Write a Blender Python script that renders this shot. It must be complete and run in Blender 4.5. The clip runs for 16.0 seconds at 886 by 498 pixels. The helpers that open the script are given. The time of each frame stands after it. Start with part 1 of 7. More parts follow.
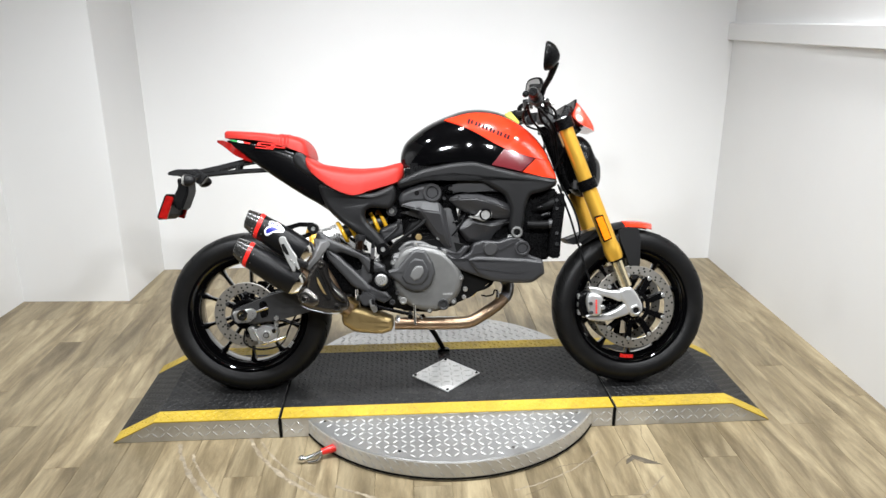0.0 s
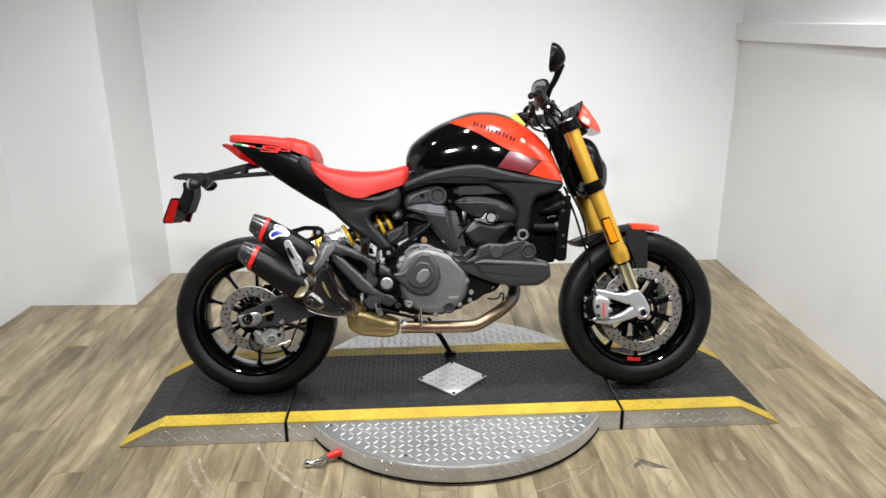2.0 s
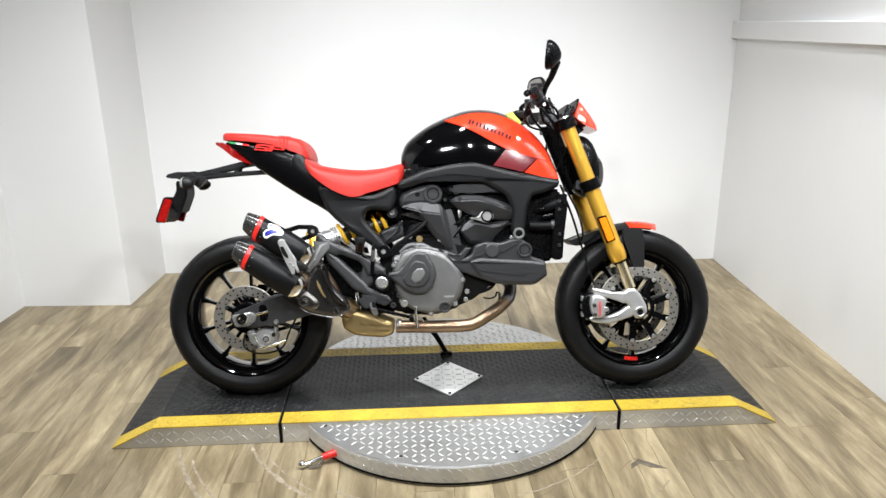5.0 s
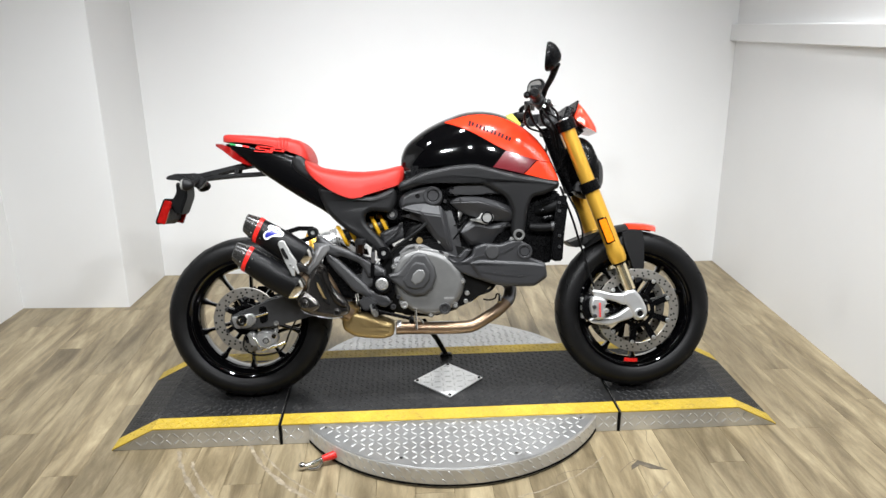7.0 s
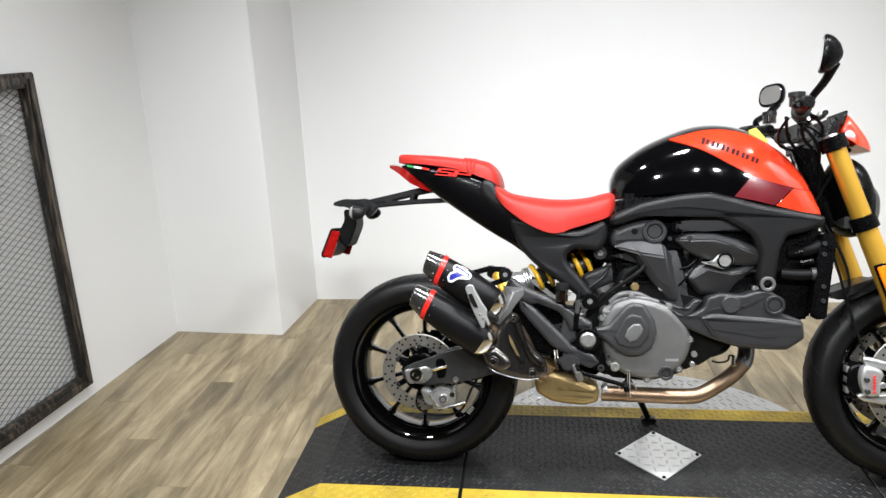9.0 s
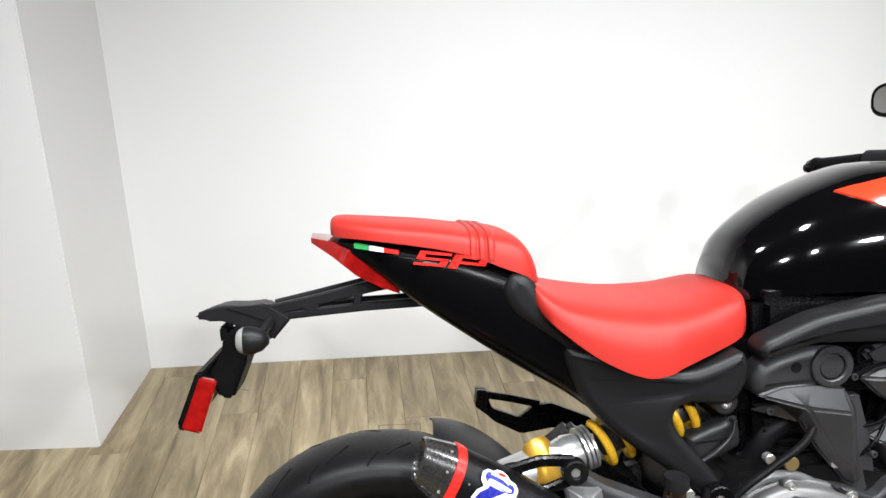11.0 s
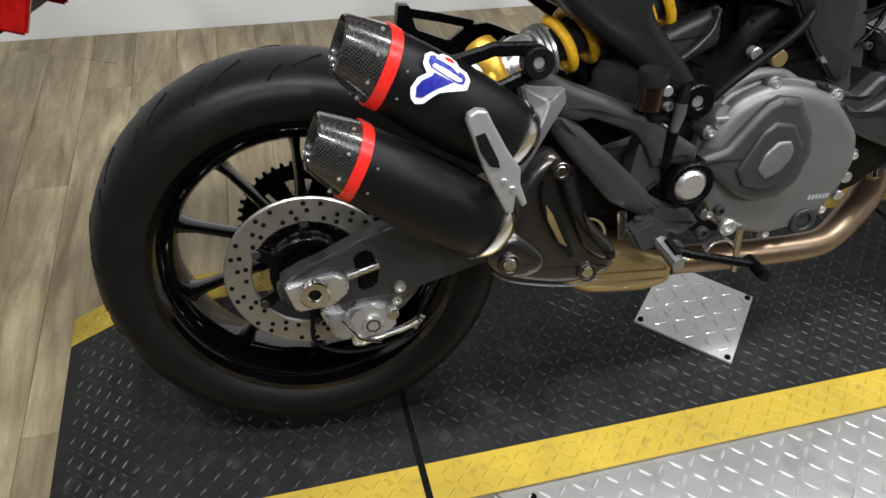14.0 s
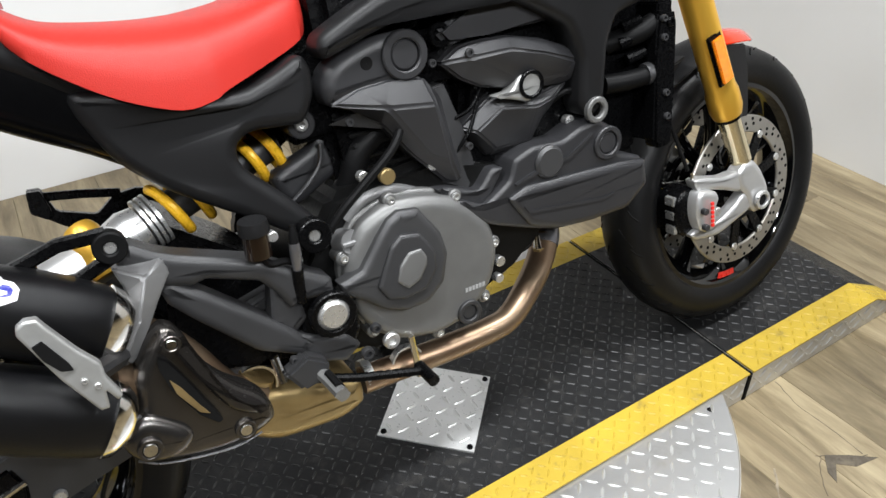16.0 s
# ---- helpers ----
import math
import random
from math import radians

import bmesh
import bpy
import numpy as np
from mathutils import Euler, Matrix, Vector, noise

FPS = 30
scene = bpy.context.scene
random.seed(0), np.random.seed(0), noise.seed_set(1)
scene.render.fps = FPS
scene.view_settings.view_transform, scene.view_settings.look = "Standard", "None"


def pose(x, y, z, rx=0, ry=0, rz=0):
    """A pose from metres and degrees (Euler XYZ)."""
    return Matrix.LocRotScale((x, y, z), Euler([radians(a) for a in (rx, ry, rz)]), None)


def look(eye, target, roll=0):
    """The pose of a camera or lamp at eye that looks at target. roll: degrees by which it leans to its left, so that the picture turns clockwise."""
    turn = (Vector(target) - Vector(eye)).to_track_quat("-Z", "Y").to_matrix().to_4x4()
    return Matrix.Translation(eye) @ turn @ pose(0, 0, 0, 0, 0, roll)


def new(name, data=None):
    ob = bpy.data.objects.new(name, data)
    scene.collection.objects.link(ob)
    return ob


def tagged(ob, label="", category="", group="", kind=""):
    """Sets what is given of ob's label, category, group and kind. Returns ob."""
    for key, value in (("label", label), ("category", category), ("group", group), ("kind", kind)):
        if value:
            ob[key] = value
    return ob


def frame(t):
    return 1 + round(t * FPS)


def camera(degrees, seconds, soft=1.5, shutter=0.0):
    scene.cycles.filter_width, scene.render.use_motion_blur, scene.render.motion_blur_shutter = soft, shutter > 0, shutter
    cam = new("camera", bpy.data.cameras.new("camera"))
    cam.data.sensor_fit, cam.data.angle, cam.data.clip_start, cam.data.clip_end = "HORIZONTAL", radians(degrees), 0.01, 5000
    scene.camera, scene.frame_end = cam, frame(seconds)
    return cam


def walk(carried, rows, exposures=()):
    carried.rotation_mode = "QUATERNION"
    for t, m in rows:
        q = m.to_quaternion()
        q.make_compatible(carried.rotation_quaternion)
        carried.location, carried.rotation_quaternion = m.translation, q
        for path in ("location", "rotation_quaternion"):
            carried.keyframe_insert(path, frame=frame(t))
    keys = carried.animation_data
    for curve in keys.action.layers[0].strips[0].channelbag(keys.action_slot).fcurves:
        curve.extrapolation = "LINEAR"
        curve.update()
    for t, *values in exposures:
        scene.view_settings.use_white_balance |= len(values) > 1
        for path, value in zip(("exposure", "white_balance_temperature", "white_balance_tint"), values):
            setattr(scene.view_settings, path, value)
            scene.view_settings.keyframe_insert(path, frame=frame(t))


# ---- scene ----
EXPOSURES = [(0.0, 0.1), (0.5, 0), (1, -0.08), (2, -0.1), (2.5, 0), (3, 0.08), (4, 0.12), (7, 0.07), (7.5, -0.06), (8, -0.02), (8.5, -0.03), (9, 0.04), (9.5, 0.08), (12, -0.05), (12.5, -0.12), (13, -0.35), (13.5, -0.48), (14, -0.5), (14.5, -0.55), (15, -0.42), (15.5, -0.25), (16, -0.18)]
SPOT = 172
SPREAD = 80
AIM = 0.12
WASH = 58
cam = camera(63.0, 16.0, 1.5)
PATH = [
    (0, (-0.168, -2.364, 1.477), (-0.051, -0.465, 0.86), -0.1),
    (0.5, (-0.164, -2.36, 1.468), (-0.049, -0.462, 0.847), -0.3),
    (1, (-0.165, -2.361, 1.461), (-0.046, -0.461, 0.847), -0.1),
    (1.5, (-0.161, -2.353, 1.469), (-0.051, -0.457, 0.841), -0.4),
    (2, (-0.16, -2.351, 1.477), (-0.064, -0.449, 0.865), -0.5),
    (2.5, (-0.168, -2.352, 1.471), (-0.066, -0.455, 0.847), -0.2),
    (3, (-0.171, -2.349, 1.472), (-0.069, -0.451, 0.852), -0.3),
    (3.5, (-0.168, -2.349, 1.467), (-0.056, -0.447, 0.858), -0.2),
    (4, (-0.159, -2.344, 1.468), (-0.052, -0.444, 0.852), -0.5),
    (6.5, (-0.153, -2.331, 1.461), (-0.05, -0.426, 0.86), -0.5),
    (7, (-0.16, -2.337, 1.461), (-0.051, -0.433, 0.858), -0.5),
    (7.5, (-0.167, -2.329, 1.465), (-0.056, -0.429, 0.85), -0.5),
    (8, (-0.212, -2.299, 1.45), (-0.076, -0.408, 0.812), 0.3),
    (8.2, (-0.275, -2.265, 1.443), (-0.15, -0.379, 0.789), -0.4),
    (8.5, (-0.352, -2.171, 1.446), (-0.294, -0.281, 0.792), -1.3),
    (8.7, (-0.367, -2.06, 1.429), (-0.357, -0.165, 0.79), -1.9),
    (9, (-0.408, -1.856, 1.435), (-0.646, 0.044, 0.857), -2.2),
    (9.2, (-0.431, -1.729, 1.45), (-0.703, 0.168, 0.877), -2.1),
    (9.5, (-0.503, -1.548, 1.436), (-0.772, 0.344, 0.848), -2.7),
    (9.7, (-0.55, -1.41, 1.439), (-0.658, 0.495, 0.837), -2.6),
    (11.8, (-0.848, -0.534, 1.372), (-0.61, 1.207, 0.418), 1.1),
    (12, (-0.854, -0.528, 1.321), (-0.631, 1.155, 0.264), 1.6),
    (12.5, (-0.849, -0.532, 1.217), (-0.632, 0.999, -0.051), 3.6),
    (13, (-0.854, -0.555, 1.152), (-0.61, 0.863, -0.237), 5.6),
    (13.5, (-0.843, -0.559, 1.139), (-0.543, 0.846, -0.252), 5.0),
    (14, (-0.796, -0.56, 1.147), (-0.359, 0.851, -0.202), 3.7),
    (14.5, (-0.738, -0.575, 1.138), (-0.136, 0.785, -0.199), 2.7),
    (15, (-0.668, -0.597, 1.144), (0.082, 0.721, -0.159), 0.9),
    (15.5, (-0.617, -0.604, 1.18), (0.279, 0.687, -0.058), 1.3),
    (16, (-0.503, -0.626, 1.207), (0.337, 0.774, 0.052), -1.8),
]
walk(cam, [(t, look(eye, target, roll)) for t, eye, target, roll in PATH], exposures=EXPOSURES)

# ---- light: ceiling spots on the camera's side of the stand ----
world = bpy.data.worlds.new("world")
scene.world = world
world.use_nodes = True
world.node_tree.nodes["Background"].inputs[0].default_value = (1.0, 0.98, 0.95, 1)
world.node_tree.nodes["Background"].inputs[1].default_value = 0.004
CEIL = 2.95
LAMPS = [(x, y) for y in (-0.30, -2.5) for x in (-1.65, -0.55, 0.45, 1.45)]
for lx, ly in LAMPS:
    light = bpy.data.lights.new("ceiling_spot", "SPOT")
    near = ly > -1.5
    light.energy, light.spot_size, light.spot_blend, light.shadow_soft_size = SPOT * (1.05 if near else 1.45), radians(SPREAD + 45 if near else WASH), 0.85, 0.10
    light.color = (0.95, 0.975, 1.0)
    lamp = new("ceiling_spot", light)
    lamp.matrix_world = look((lx, ly, CEIL - 0.04), (lx * 0.85, ly + 0.15, AIM) if near else (-0.7 * lx, 1.89, 0.62))


# ---- materials ----
def mat(name, color, rough=0.5, metal=0.0, var=0.12, scale=6.0, bump=0.0, bscale=180.0, coat=0.0, rvar=0.08, spec=0.5, trans=0.0, alpha=1.0):
    m = bpy.data.materials.new(name)
    m.use_nodes = True
    nt = m.node_tree
    b = nt.nodes["Principled BSDF"]
    b.inputs["Metallic"].default_value = metal
    b.inputs["Coat Weight"].default_value = coat
    b.inputs["Coat Roughness"].default_value = 0.04
    b.inputs["Specular IOR Level"].default_value = spec
    b.inputs["Transmission Weight"].default_value = trans
    tc = nt.nodes.new("ShaderNodeTexCoord")
    big, fine = nt.nodes.new("ShaderNodeTexNoise"), nt.nodes.new("ShaderNodeTexNoise")
    big.inputs["Scale"].default_value, fine.inputs["Scale"].default_value = scale, bscale
    big.inputs["Detail"].default_value, fine.inputs["Detail"].default_value = 5, 3
    for k in (big, fine):
        nt.links.new(tc.outputs["Object"], k.inputs["Vector"])
    ramp = nt.nodes.new("ShaderNodeMapRange")
    ramp.inputs[1].default_value, ramp.inputs[2].default_value = 0.3, 0.7
    ramp.inputs[3].default_value, ramp.inputs[4].default_value = 1 - var, 1 + var
    nt.links.new(big.outputs["Fac"], ramp.inputs[0])
    mix = nt.nodes.new("ShaderNodeVectorMath")
    mix.operation = "SCALE"
    mix.inputs[0].default_value = color
    nt.links.new(ramp.outputs[0], mix.inputs["Scale"])
    nt.links.new(mix.outputs[0], b.inputs["Base Color"])
    rr = nt.nodes.new("ShaderNodeMapRange")
    rr.inputs[1].default_value, rr.inputs[2].default_value = 0.3, 0.7
    rr.inputs[3].default_value, rr.inputs[4].default_value = max(0.02, rough - rvar), min(1, rough + rvar)
    nt.links.new(fine.outputs["Fac"], rr.inputs[0])
    nt.links.new(rr.outputs[0], b.inputs["Roughness"])
    if bump:
        bp = nt.nodes.new("ShaderNodeBump")
        bp.inputs["Strength"].default_value, bp.inputs["Distance"].default_value = bump, 0.001
        nt.links.new(fine.outputs["Fac"], bp.inputs["Height"])
        nt.links.new(bp.outputs[0], b.inputs["Normal"])
    return m


def blended(m, color, lo, hi, scale, metal=None, rough=None, stretch=(1, 1, 1)):
    """Wear or stain of another colour in patches of its own over a material."""
    nt = m.node_tree
    b = nt.nodes["Principled BSDF"]
    tc, mp, no = (nt.nodes.new(k) for k in ("ShaderNodeTexCoord", "ShaderNodeMapping", "ShaderNodeTexNoise"))
    mp.inputs["Scale"].default_value = stretch
    no.inputs["Scale"].default_value, no.inputs["Detail"].default_value = scale, 8
    no.inputs["Roughness"].default_value = 0.65
    nt.links.new(tc.outputs["Object"], mp.inputs[0])
    nt.links.new(mp.outputs[0], no.inputs["Vector"])
    mr = nt.nodes.new("ShaderNodeMapRange")
    mr.inputs[1].default_value, mr.inputs[2].default_value = lo, hi
    nt.links.new(no.outputs["Fac"], mr.inputs[0])
    mx = nt.nodes.new("ShaderNodeMix")
    mx.data_type = "RGBA"
    nt.links.new(mr.outputs[0], mx.inputs[0])
    nt.links.new(b.inputs["Base Color"].links[0].from_socket, mx.inputs[6])
    mx.inputs[7].default_value = (*color, 1)
    nt.links.new(mx.outputs[2], b.inputs["Base Color"])
    if metal is not None:
        mm = nt.nodes.new("ShaderNodeMapRange")
        mm.inputs[3].default_value, mm.inputs[4].default_value = b.inputs["Metallic"].default_value, metal
        nt.links.new(mr.outputs[0], mm.inputs[0])
        nt.links.new(mm.outputs[0], b.inputs["Metallic"])
    return m


M_wall = blended(mat("white_wall_paint", (0.77, 0.77, 0.765), 0.55, var=0.02, scale=1.5, bump=0.15, bscale=90), (0.46, 0.45, 0.44), 0.72, 0.86, 3.0)
M_ceil = mat("unseen_ceiling_dark", (0.05, 0.05, 0.05), 0.8, var=0.05)
# near-black for the added hall walls, so that little light bounces back
M_far = mat("unseen_hall_dark", (0.04, 0.04, 0.04), 0.7, var=0.05)
M_steel = blended(mat("tread_plate_steel", (0.50, 0.50, 0.495), 0.36, 0.80, var=0.1, scale=5, bump=0.1, rvar=0.03), (0.34, 0.33, 0.315), 0.55, 0.78, 9.0)
M_bare = blended(mat("bare_steel_patch", (0.66, 0.66, 0.65), 0.34, 0.45, var=0.06, scale=9, bump=0.15), (0.40, 0.39, 0.37), 0.6, 0.8, 14.0)
M_lug = mat("worn_steel_lug", (0.60, 0.60, 0.585), 0.32, 0.6, var=0.1, scale=20, rvar=0.03)
M_deck = blended(mat("black_deck_paint", (0.013, 0.013, 0.0133), 0.46, 0.0, var=0.35, scale=7, bump=0.6, bscale=260, spec=0.25), (0.050, 0.047, 0.043), 0.54, 0.80, 26.0)
M_decklug = blended(mat("scuffed_black_lug", (0.019, 0.019, 0.0195), 0.38, 0.05, var=0.3, scale=30, spec=0.36), (0.070, 0.068, 0.065), 0.54, 0.74, 14.0)
M_yellow = blended(mat("yellow_stripe_paint", (0.47, 0.325, 0.030), 0.5, var=0.14, scale=8, bump=0.3), (0.17, 0.13, 0.04), 0.57, 0.78, 30.0)
# near-black on solid plugs and plates: the shade of holes, slots and grooves
M_gap = mat("dark_gap", (0.004, 0.004, 0.004), 0.8, spec=0.1)
M_gloss = mat("gloss_black_paint", (0.0012, 0.0012, 0.0014), 0.07, coat=0.8, var=0.05, rvar=0.015, spec=0.15)
M_satin = mat("satin_black_paint", (0.0016, 0.0016, 0.0018), 0.24, var=0.05, rvar=0.03, spec=0.14)
M_plastic = mat("satin_black_plastic", (0.0066, 0.0066, 0.0071), 0.42, var=0.1, scale=12, bump=0.2, bscale=900, spec=0.27)
M_matte = mat("matte_black_cover", (0.0175, 0.0175, 0.019), 0.40, var=0.08, scale=10, bump=0.25, bscale=1200, spec=0.45)
M_black = mat("black_metal", (0.0018, 0.0018, 0.002), 0.28, 0.0, var=0.15, scale=18, spec=0.12)
M_dark = mat("dark_engine_metal", (0.004, 0.004, 0.004), 0.40, 0.2, var=0.3, scale=25, bump=0.3, spec=0.2)
M_rubber = mat("black_rubber", (0.0036, 0.0036, 0.0038), 0.46, var=0.35, scale=14, bump=0.25, bscale=400, spec=0.10)
M_tyre = blended(mat("tyre_rubber", (0.0042, 0.0042, 0.0044), 0.42, var=0.25, scale=9, bump=0.25, bscale=300, spec=0.19), (0.0105, 0.0103, 0.010), 0.52, 0.75, 6.0)
M_red = mat("red_paint", (0.62, 0.036, 0.012), 0.16, coat=1.0, var=0.03, rvar=0.02)
M_dkred = mat("dark_red_paint", (0.105, 0.006, 0.010), 0.22, coat=0.5, var=0.04, rvar=0.03)
M_seat = mat("red_seat_vinyl", (0.37, 0.020, 0.014), 0.46, var=0.06, scale=10, bump=0.4, bscale=700, spec=0.3)
M_redplastic = mat("red_lens", (0.25, 0.006, 0.005), 0.12, coat=1.0, var=0.25, scale=60)
M_orange = mat("amber_reflector", (0.75, 0.20, 0.008), 0.14, coat=1.0, var=0.15, scale=120)
M_gold = mat("gold_anodised", (0.74, 0.42, 0.055), 0.30, 0.7, var=0.03, scale=8, rvar=0.004)
M_slider = mat("pale_gold_slider", (0.78, 0.68, 0.46), 0.16, 0.9, var=0.04, rvar=0.02)
M_spring = mat("yellow_spring", (0.72, 0.40, 0.02), 0.3, 0.1, var=0.08)
M_alu = mat("machined_aluminium", (0.66, 0.66, 0.65), 0.28, 0.85, var=0.08, scale=20, rvar=0.01)
M_caliper = mat("silver_caliper", (0.50, 0.50, 0.495), 0.36, 0.7, var=0.05, scale=20, rvar=0.01, bump=0.1, bscale=600)
M_pegmetal = mat("cast_grey_peg", (0.34, 0.34, 0.33), 0.4, 0.6, var=0.1, scale=30)
M_chrome = mat("polished_steel", (0.75, 0.73, 0.70), 0.14, 1.0, var=0.05, rvar=0.03)
M_disc = blended(mat("brake_disc_steel", (0.36, 0.345, 0.315), 0.40, 0.85, var=0.08, scale=14, rvar=0.02), (0.27, 0.24, 0.20), 0.5, 0.7, 12)
M_pipe = blended(mat("bronzed_exhaust_steel", (0.27, 0.195, 0.130), 0.36, 0.88, var=0.15, scale=9, rvar=0.03), (0.15, 0.078, 0.045), 0.42, 0.72, 6)
M_brass = blended(mat("heat_tinted_collector", (0.35, 0.255, 0.115), 0.42, 0.75, var=0.15, scale=10, bump=0.2), (0.20, 0.135, 0.06), 0.5, 0.8, 11)
M_shield = blended(mat("dark_polished_shield", (0.115, 0.108, 0.102), 0.24, 0.92, var=0.15, scale=9, rvar=0.02), (0.050, 0.041, 0.034), 0.42, 0.70, 7)
M_headsteel = mat("grey_header_steel", (0.22, 0.22, 0.235), 0.30, 0.85, var=0.2, scale=12, rvar=0.03)
M_shieldrib = mat("dark_glossy_ridge", (0.035, 0.032, 0.030), 0.20, 0.7, var=0.2, scale=9)
M_muffler = mat("ceramic_black_muffler", (0.0034, 0.0035, 0.0040), 0.38, var=0.15, scale=20, bump=0.3, bscale=1500, spec=0.24)
M_grey = mat("grey_engine_cover", (0.135, 0.135, 0.132), 0.40, 0.5, var=0.12, scale=16, bump=0.3, bscale=700)
M_dkgrey = mat("dark_grey_casting", (0.022, 0.022, 0.023), 0.40, 0.0, var=0.12, scale=16, bump=0.25, bscale=700, spec=0.42)
M_tan = mat("tan_plastic", (0.55, 0.36, 0.22), 0.4, var=0.06)
M_cover = mat("slate_grey_cover", (0.032, 0.032, 0.033), 0.40, 0.2, var=0.10, scale=16, bump=0.25, bscale=700)
M_redstrap = mat("red_strap", (0.70, 0.020, 0.015), 0.3, var=0.05)
M_white = mat("white_decal", (0.8, 0.8, 0.8), 0.3, var=0.02)
M_blue = mat("blue_decal", (0.018, 0.022, 0.24), 0.3, var=0.05)
M_green = mat("green_decal", (0.02, 0.25, 0.06), 0.3, var=0.05)
M_text = mat("dark_lettering", (0.035, 0.006, 0.006), 0.5, var=0.02, spec=0.1)
M_greytext = mat("pale_lettering", (0.24, 0.24, 0.235), 0.4, var=0.02)
M_tag = mat("yellow_tag", (0.46, 0.42, 0.06), 0.5, var=0.08)
M_lens = mat("pale_signal_lens", (0.26, 0.26, 0.245), 0.14, var=0.05, coat=0.8)
M_cast = mat("silver_grey_casting", (0.15, 0.15, 0.15), 0.42, 0.35, var=0.10, scale=16, bump=0.25, bscale=700)
M_smoke = mat("smoked_lens", (0.010, 0.010, 0.011), 0.06, coat=1.0, var=0.0)
M_mirror = mat("mirror_glass", (0.85, 0.85, 0.85), 0.03, 1.0, var=0.0, rvar=0.01)
M_brown = mat("smoked_reservoir", (0.007, 0.0035, 0.002), 0.15, var=0.2, coat=0.6)
M_frame = blended(mat("dark_stained_frame", (0.012, 0.011, 0.010), 0.5, var=0.3, scale=20, bump=0.6, bscale=120), (0.17, 0.13, 0.095), 0.50, 0.68, 9, stretch=(6, 6, 0.6))
M_skirt = blended(mat("skirt_tread_steel", (0.62, 0.61, 0.58), 0.42, 0.35, var=0.08, scale=8, bump=0.15), (0.40, 0.36, 0.29), 0.52, 0.75, 7.0)
M_wire = mat("expanded_steel_mesh", (0.13, 0.13, 0.13), 0.45, 0.5, var=0.2, scale=40)


def weave(name):
    m = mat(name, (0.03, 0.03, 0.032), 0.25, 0.0, coat=1.0)
    nt = m.node_tree
    b = nt.nodes["Principled BSDF"]
    tc, ch = nt.nodes.new("ShaderNodeTexCoord"), nt.nodes.new("ShaderNodeTexChecker")
    ch.inputs["Scale"].default_value = 460
    ch.inputs["Color1"].default_value, ch.inputs["Color2"].default_value = (0.006, 0.006, 0.0065, 1), (0.034, 0.033, 0.030, 1)
    nt.links.new(tc.outputs["Object"], ch.inputs["Vector"])
    nt.links.new(ch.outputs[0], b.inputs["Base Color"])
    return m


M_carbon = weave("carbon_fibre")


def wood(name):
    m = mat(name, (0.36, 0.27, 0.165), 0.42, var=0.0, bump=0.25, bscale=160, rvar=0.08)
    nt = m.node_tree
    b = nt.nodes["Principled BSDF"]
    tc, info, off, mp = (nt.nodes.new(k) for k in ("ShaderNodeTexCoord", "ShaderNodeObjectInfo", "ShaderNodeVectorMath", "ShaderNodeMapping"))
    wide, grain = nt.nodes.new("ShaderNodeTexNoise"), nt.nodes.new("ShaderNodeTexNoise")
    off.operation = "SCALE"
    off.inputs[0].default_value = (31, 17, 9)
    nt.links.new(info.outputs["Random"], off.inputs["Scale"])
    add = nt.nodes.new("ShaderNodeVectorMath")
    nt.links.new(tc.outputs["Object"], add.inputs[0])
    nt.links.new(off.outputs[0], add.inputs[1])
    mp.inputs["Scale"].default_value = (1, 0.15, 1)
    nt.links.new(add.outputs[0], mp.inputs[0])
    for k, s in ((wide, 14.0), (grain, 80.0)):
        k.inputs["Scale"].default_value, k.inputs["Detail"].default_value, k.inputs["Roughness"].default_value = s, 7, 0.62
        k.inputs["Distortion"].default_value = 0.6
        nt.links.new(mp.outputs[0], k.inputs["Vector"])
    cr = nt.nodes.new("ShaderNodeValToRGB")
    cr.color_ramp.elements[0].position, cr.color_ramp.elements[1].position = 0.30, 0.66
    cr.color_ramp.elements[0].color, cr.color_ramp.elements[1].color = (0.118, 0.088, 0.048, 1), (0.374, 0.305, 0.188, 1)
    mid = cr.color_ramp.elements.new(0.47)
    mid.color = (0.222, 0.174, 0.101, 1)
    nt.links.new(wide.outputs["Fac"], cr.inputs[0])
    gr = nt.nodes.new("ShaderNodeMapRange")
    gr.inputs[1].default_value, gr.inputs[2].default_value, gr.inputs[3].default_value, gr.inputs[4].default_value = 0.3, 0.7, 0.85, 1.13
    nt.links.new(grain.outputs["Fac"], gr.inputs[0])
    ton = nt.nodes.new("ShaderNodeMapRange")
    ton.inputs[3].default_value, ton.inputs[4].default_value = 0.82, 1.16
    nt.links.new(info.outputs["Random"], ton.inputs[0])
    mul = nt.nodes.new("ShaderNodeMath")
    mul.operation = "MULTIPLY"
    nt.links.new(gr.outputs[0], mul.inputs[0])
    nt.links.new(ton.outputs[0], mul.inputs[1])
    sc = nt.nodes.new("ShaderNodeVectorMath")
    sc.operation = "SCALE"
    nt.links.new(cr.outputs[0], sc.inputs[0])
    nt.links.new(mul.outputs[0], sc.inputs["Scale"])
    nt.links.new(sc.outputs[0], b.inputs["Base Color"])
    return m


M_wood = wood("weathered_oak_plank")


# ---- mesh helpers ----
from mathutils.geometry import tessellate_polygon


def part(name, bm, material, parent=None, label="", smooth=35):
    me = bpy.data.meshes.new(name)
    bmesh.ops.recalc_face_normals(bm, faces=bm.faces[:])
    bm.to_mesh(me)
    bm.free()
    me.materials.append(material)
    if smooth:
        me.shade_smooth()
        me.set_sharp_from_angle(angle=radians(smooth))
    ob = new(name, me)
    ob.parent = parent
    if label:
        ob["label"] = label
    return ob


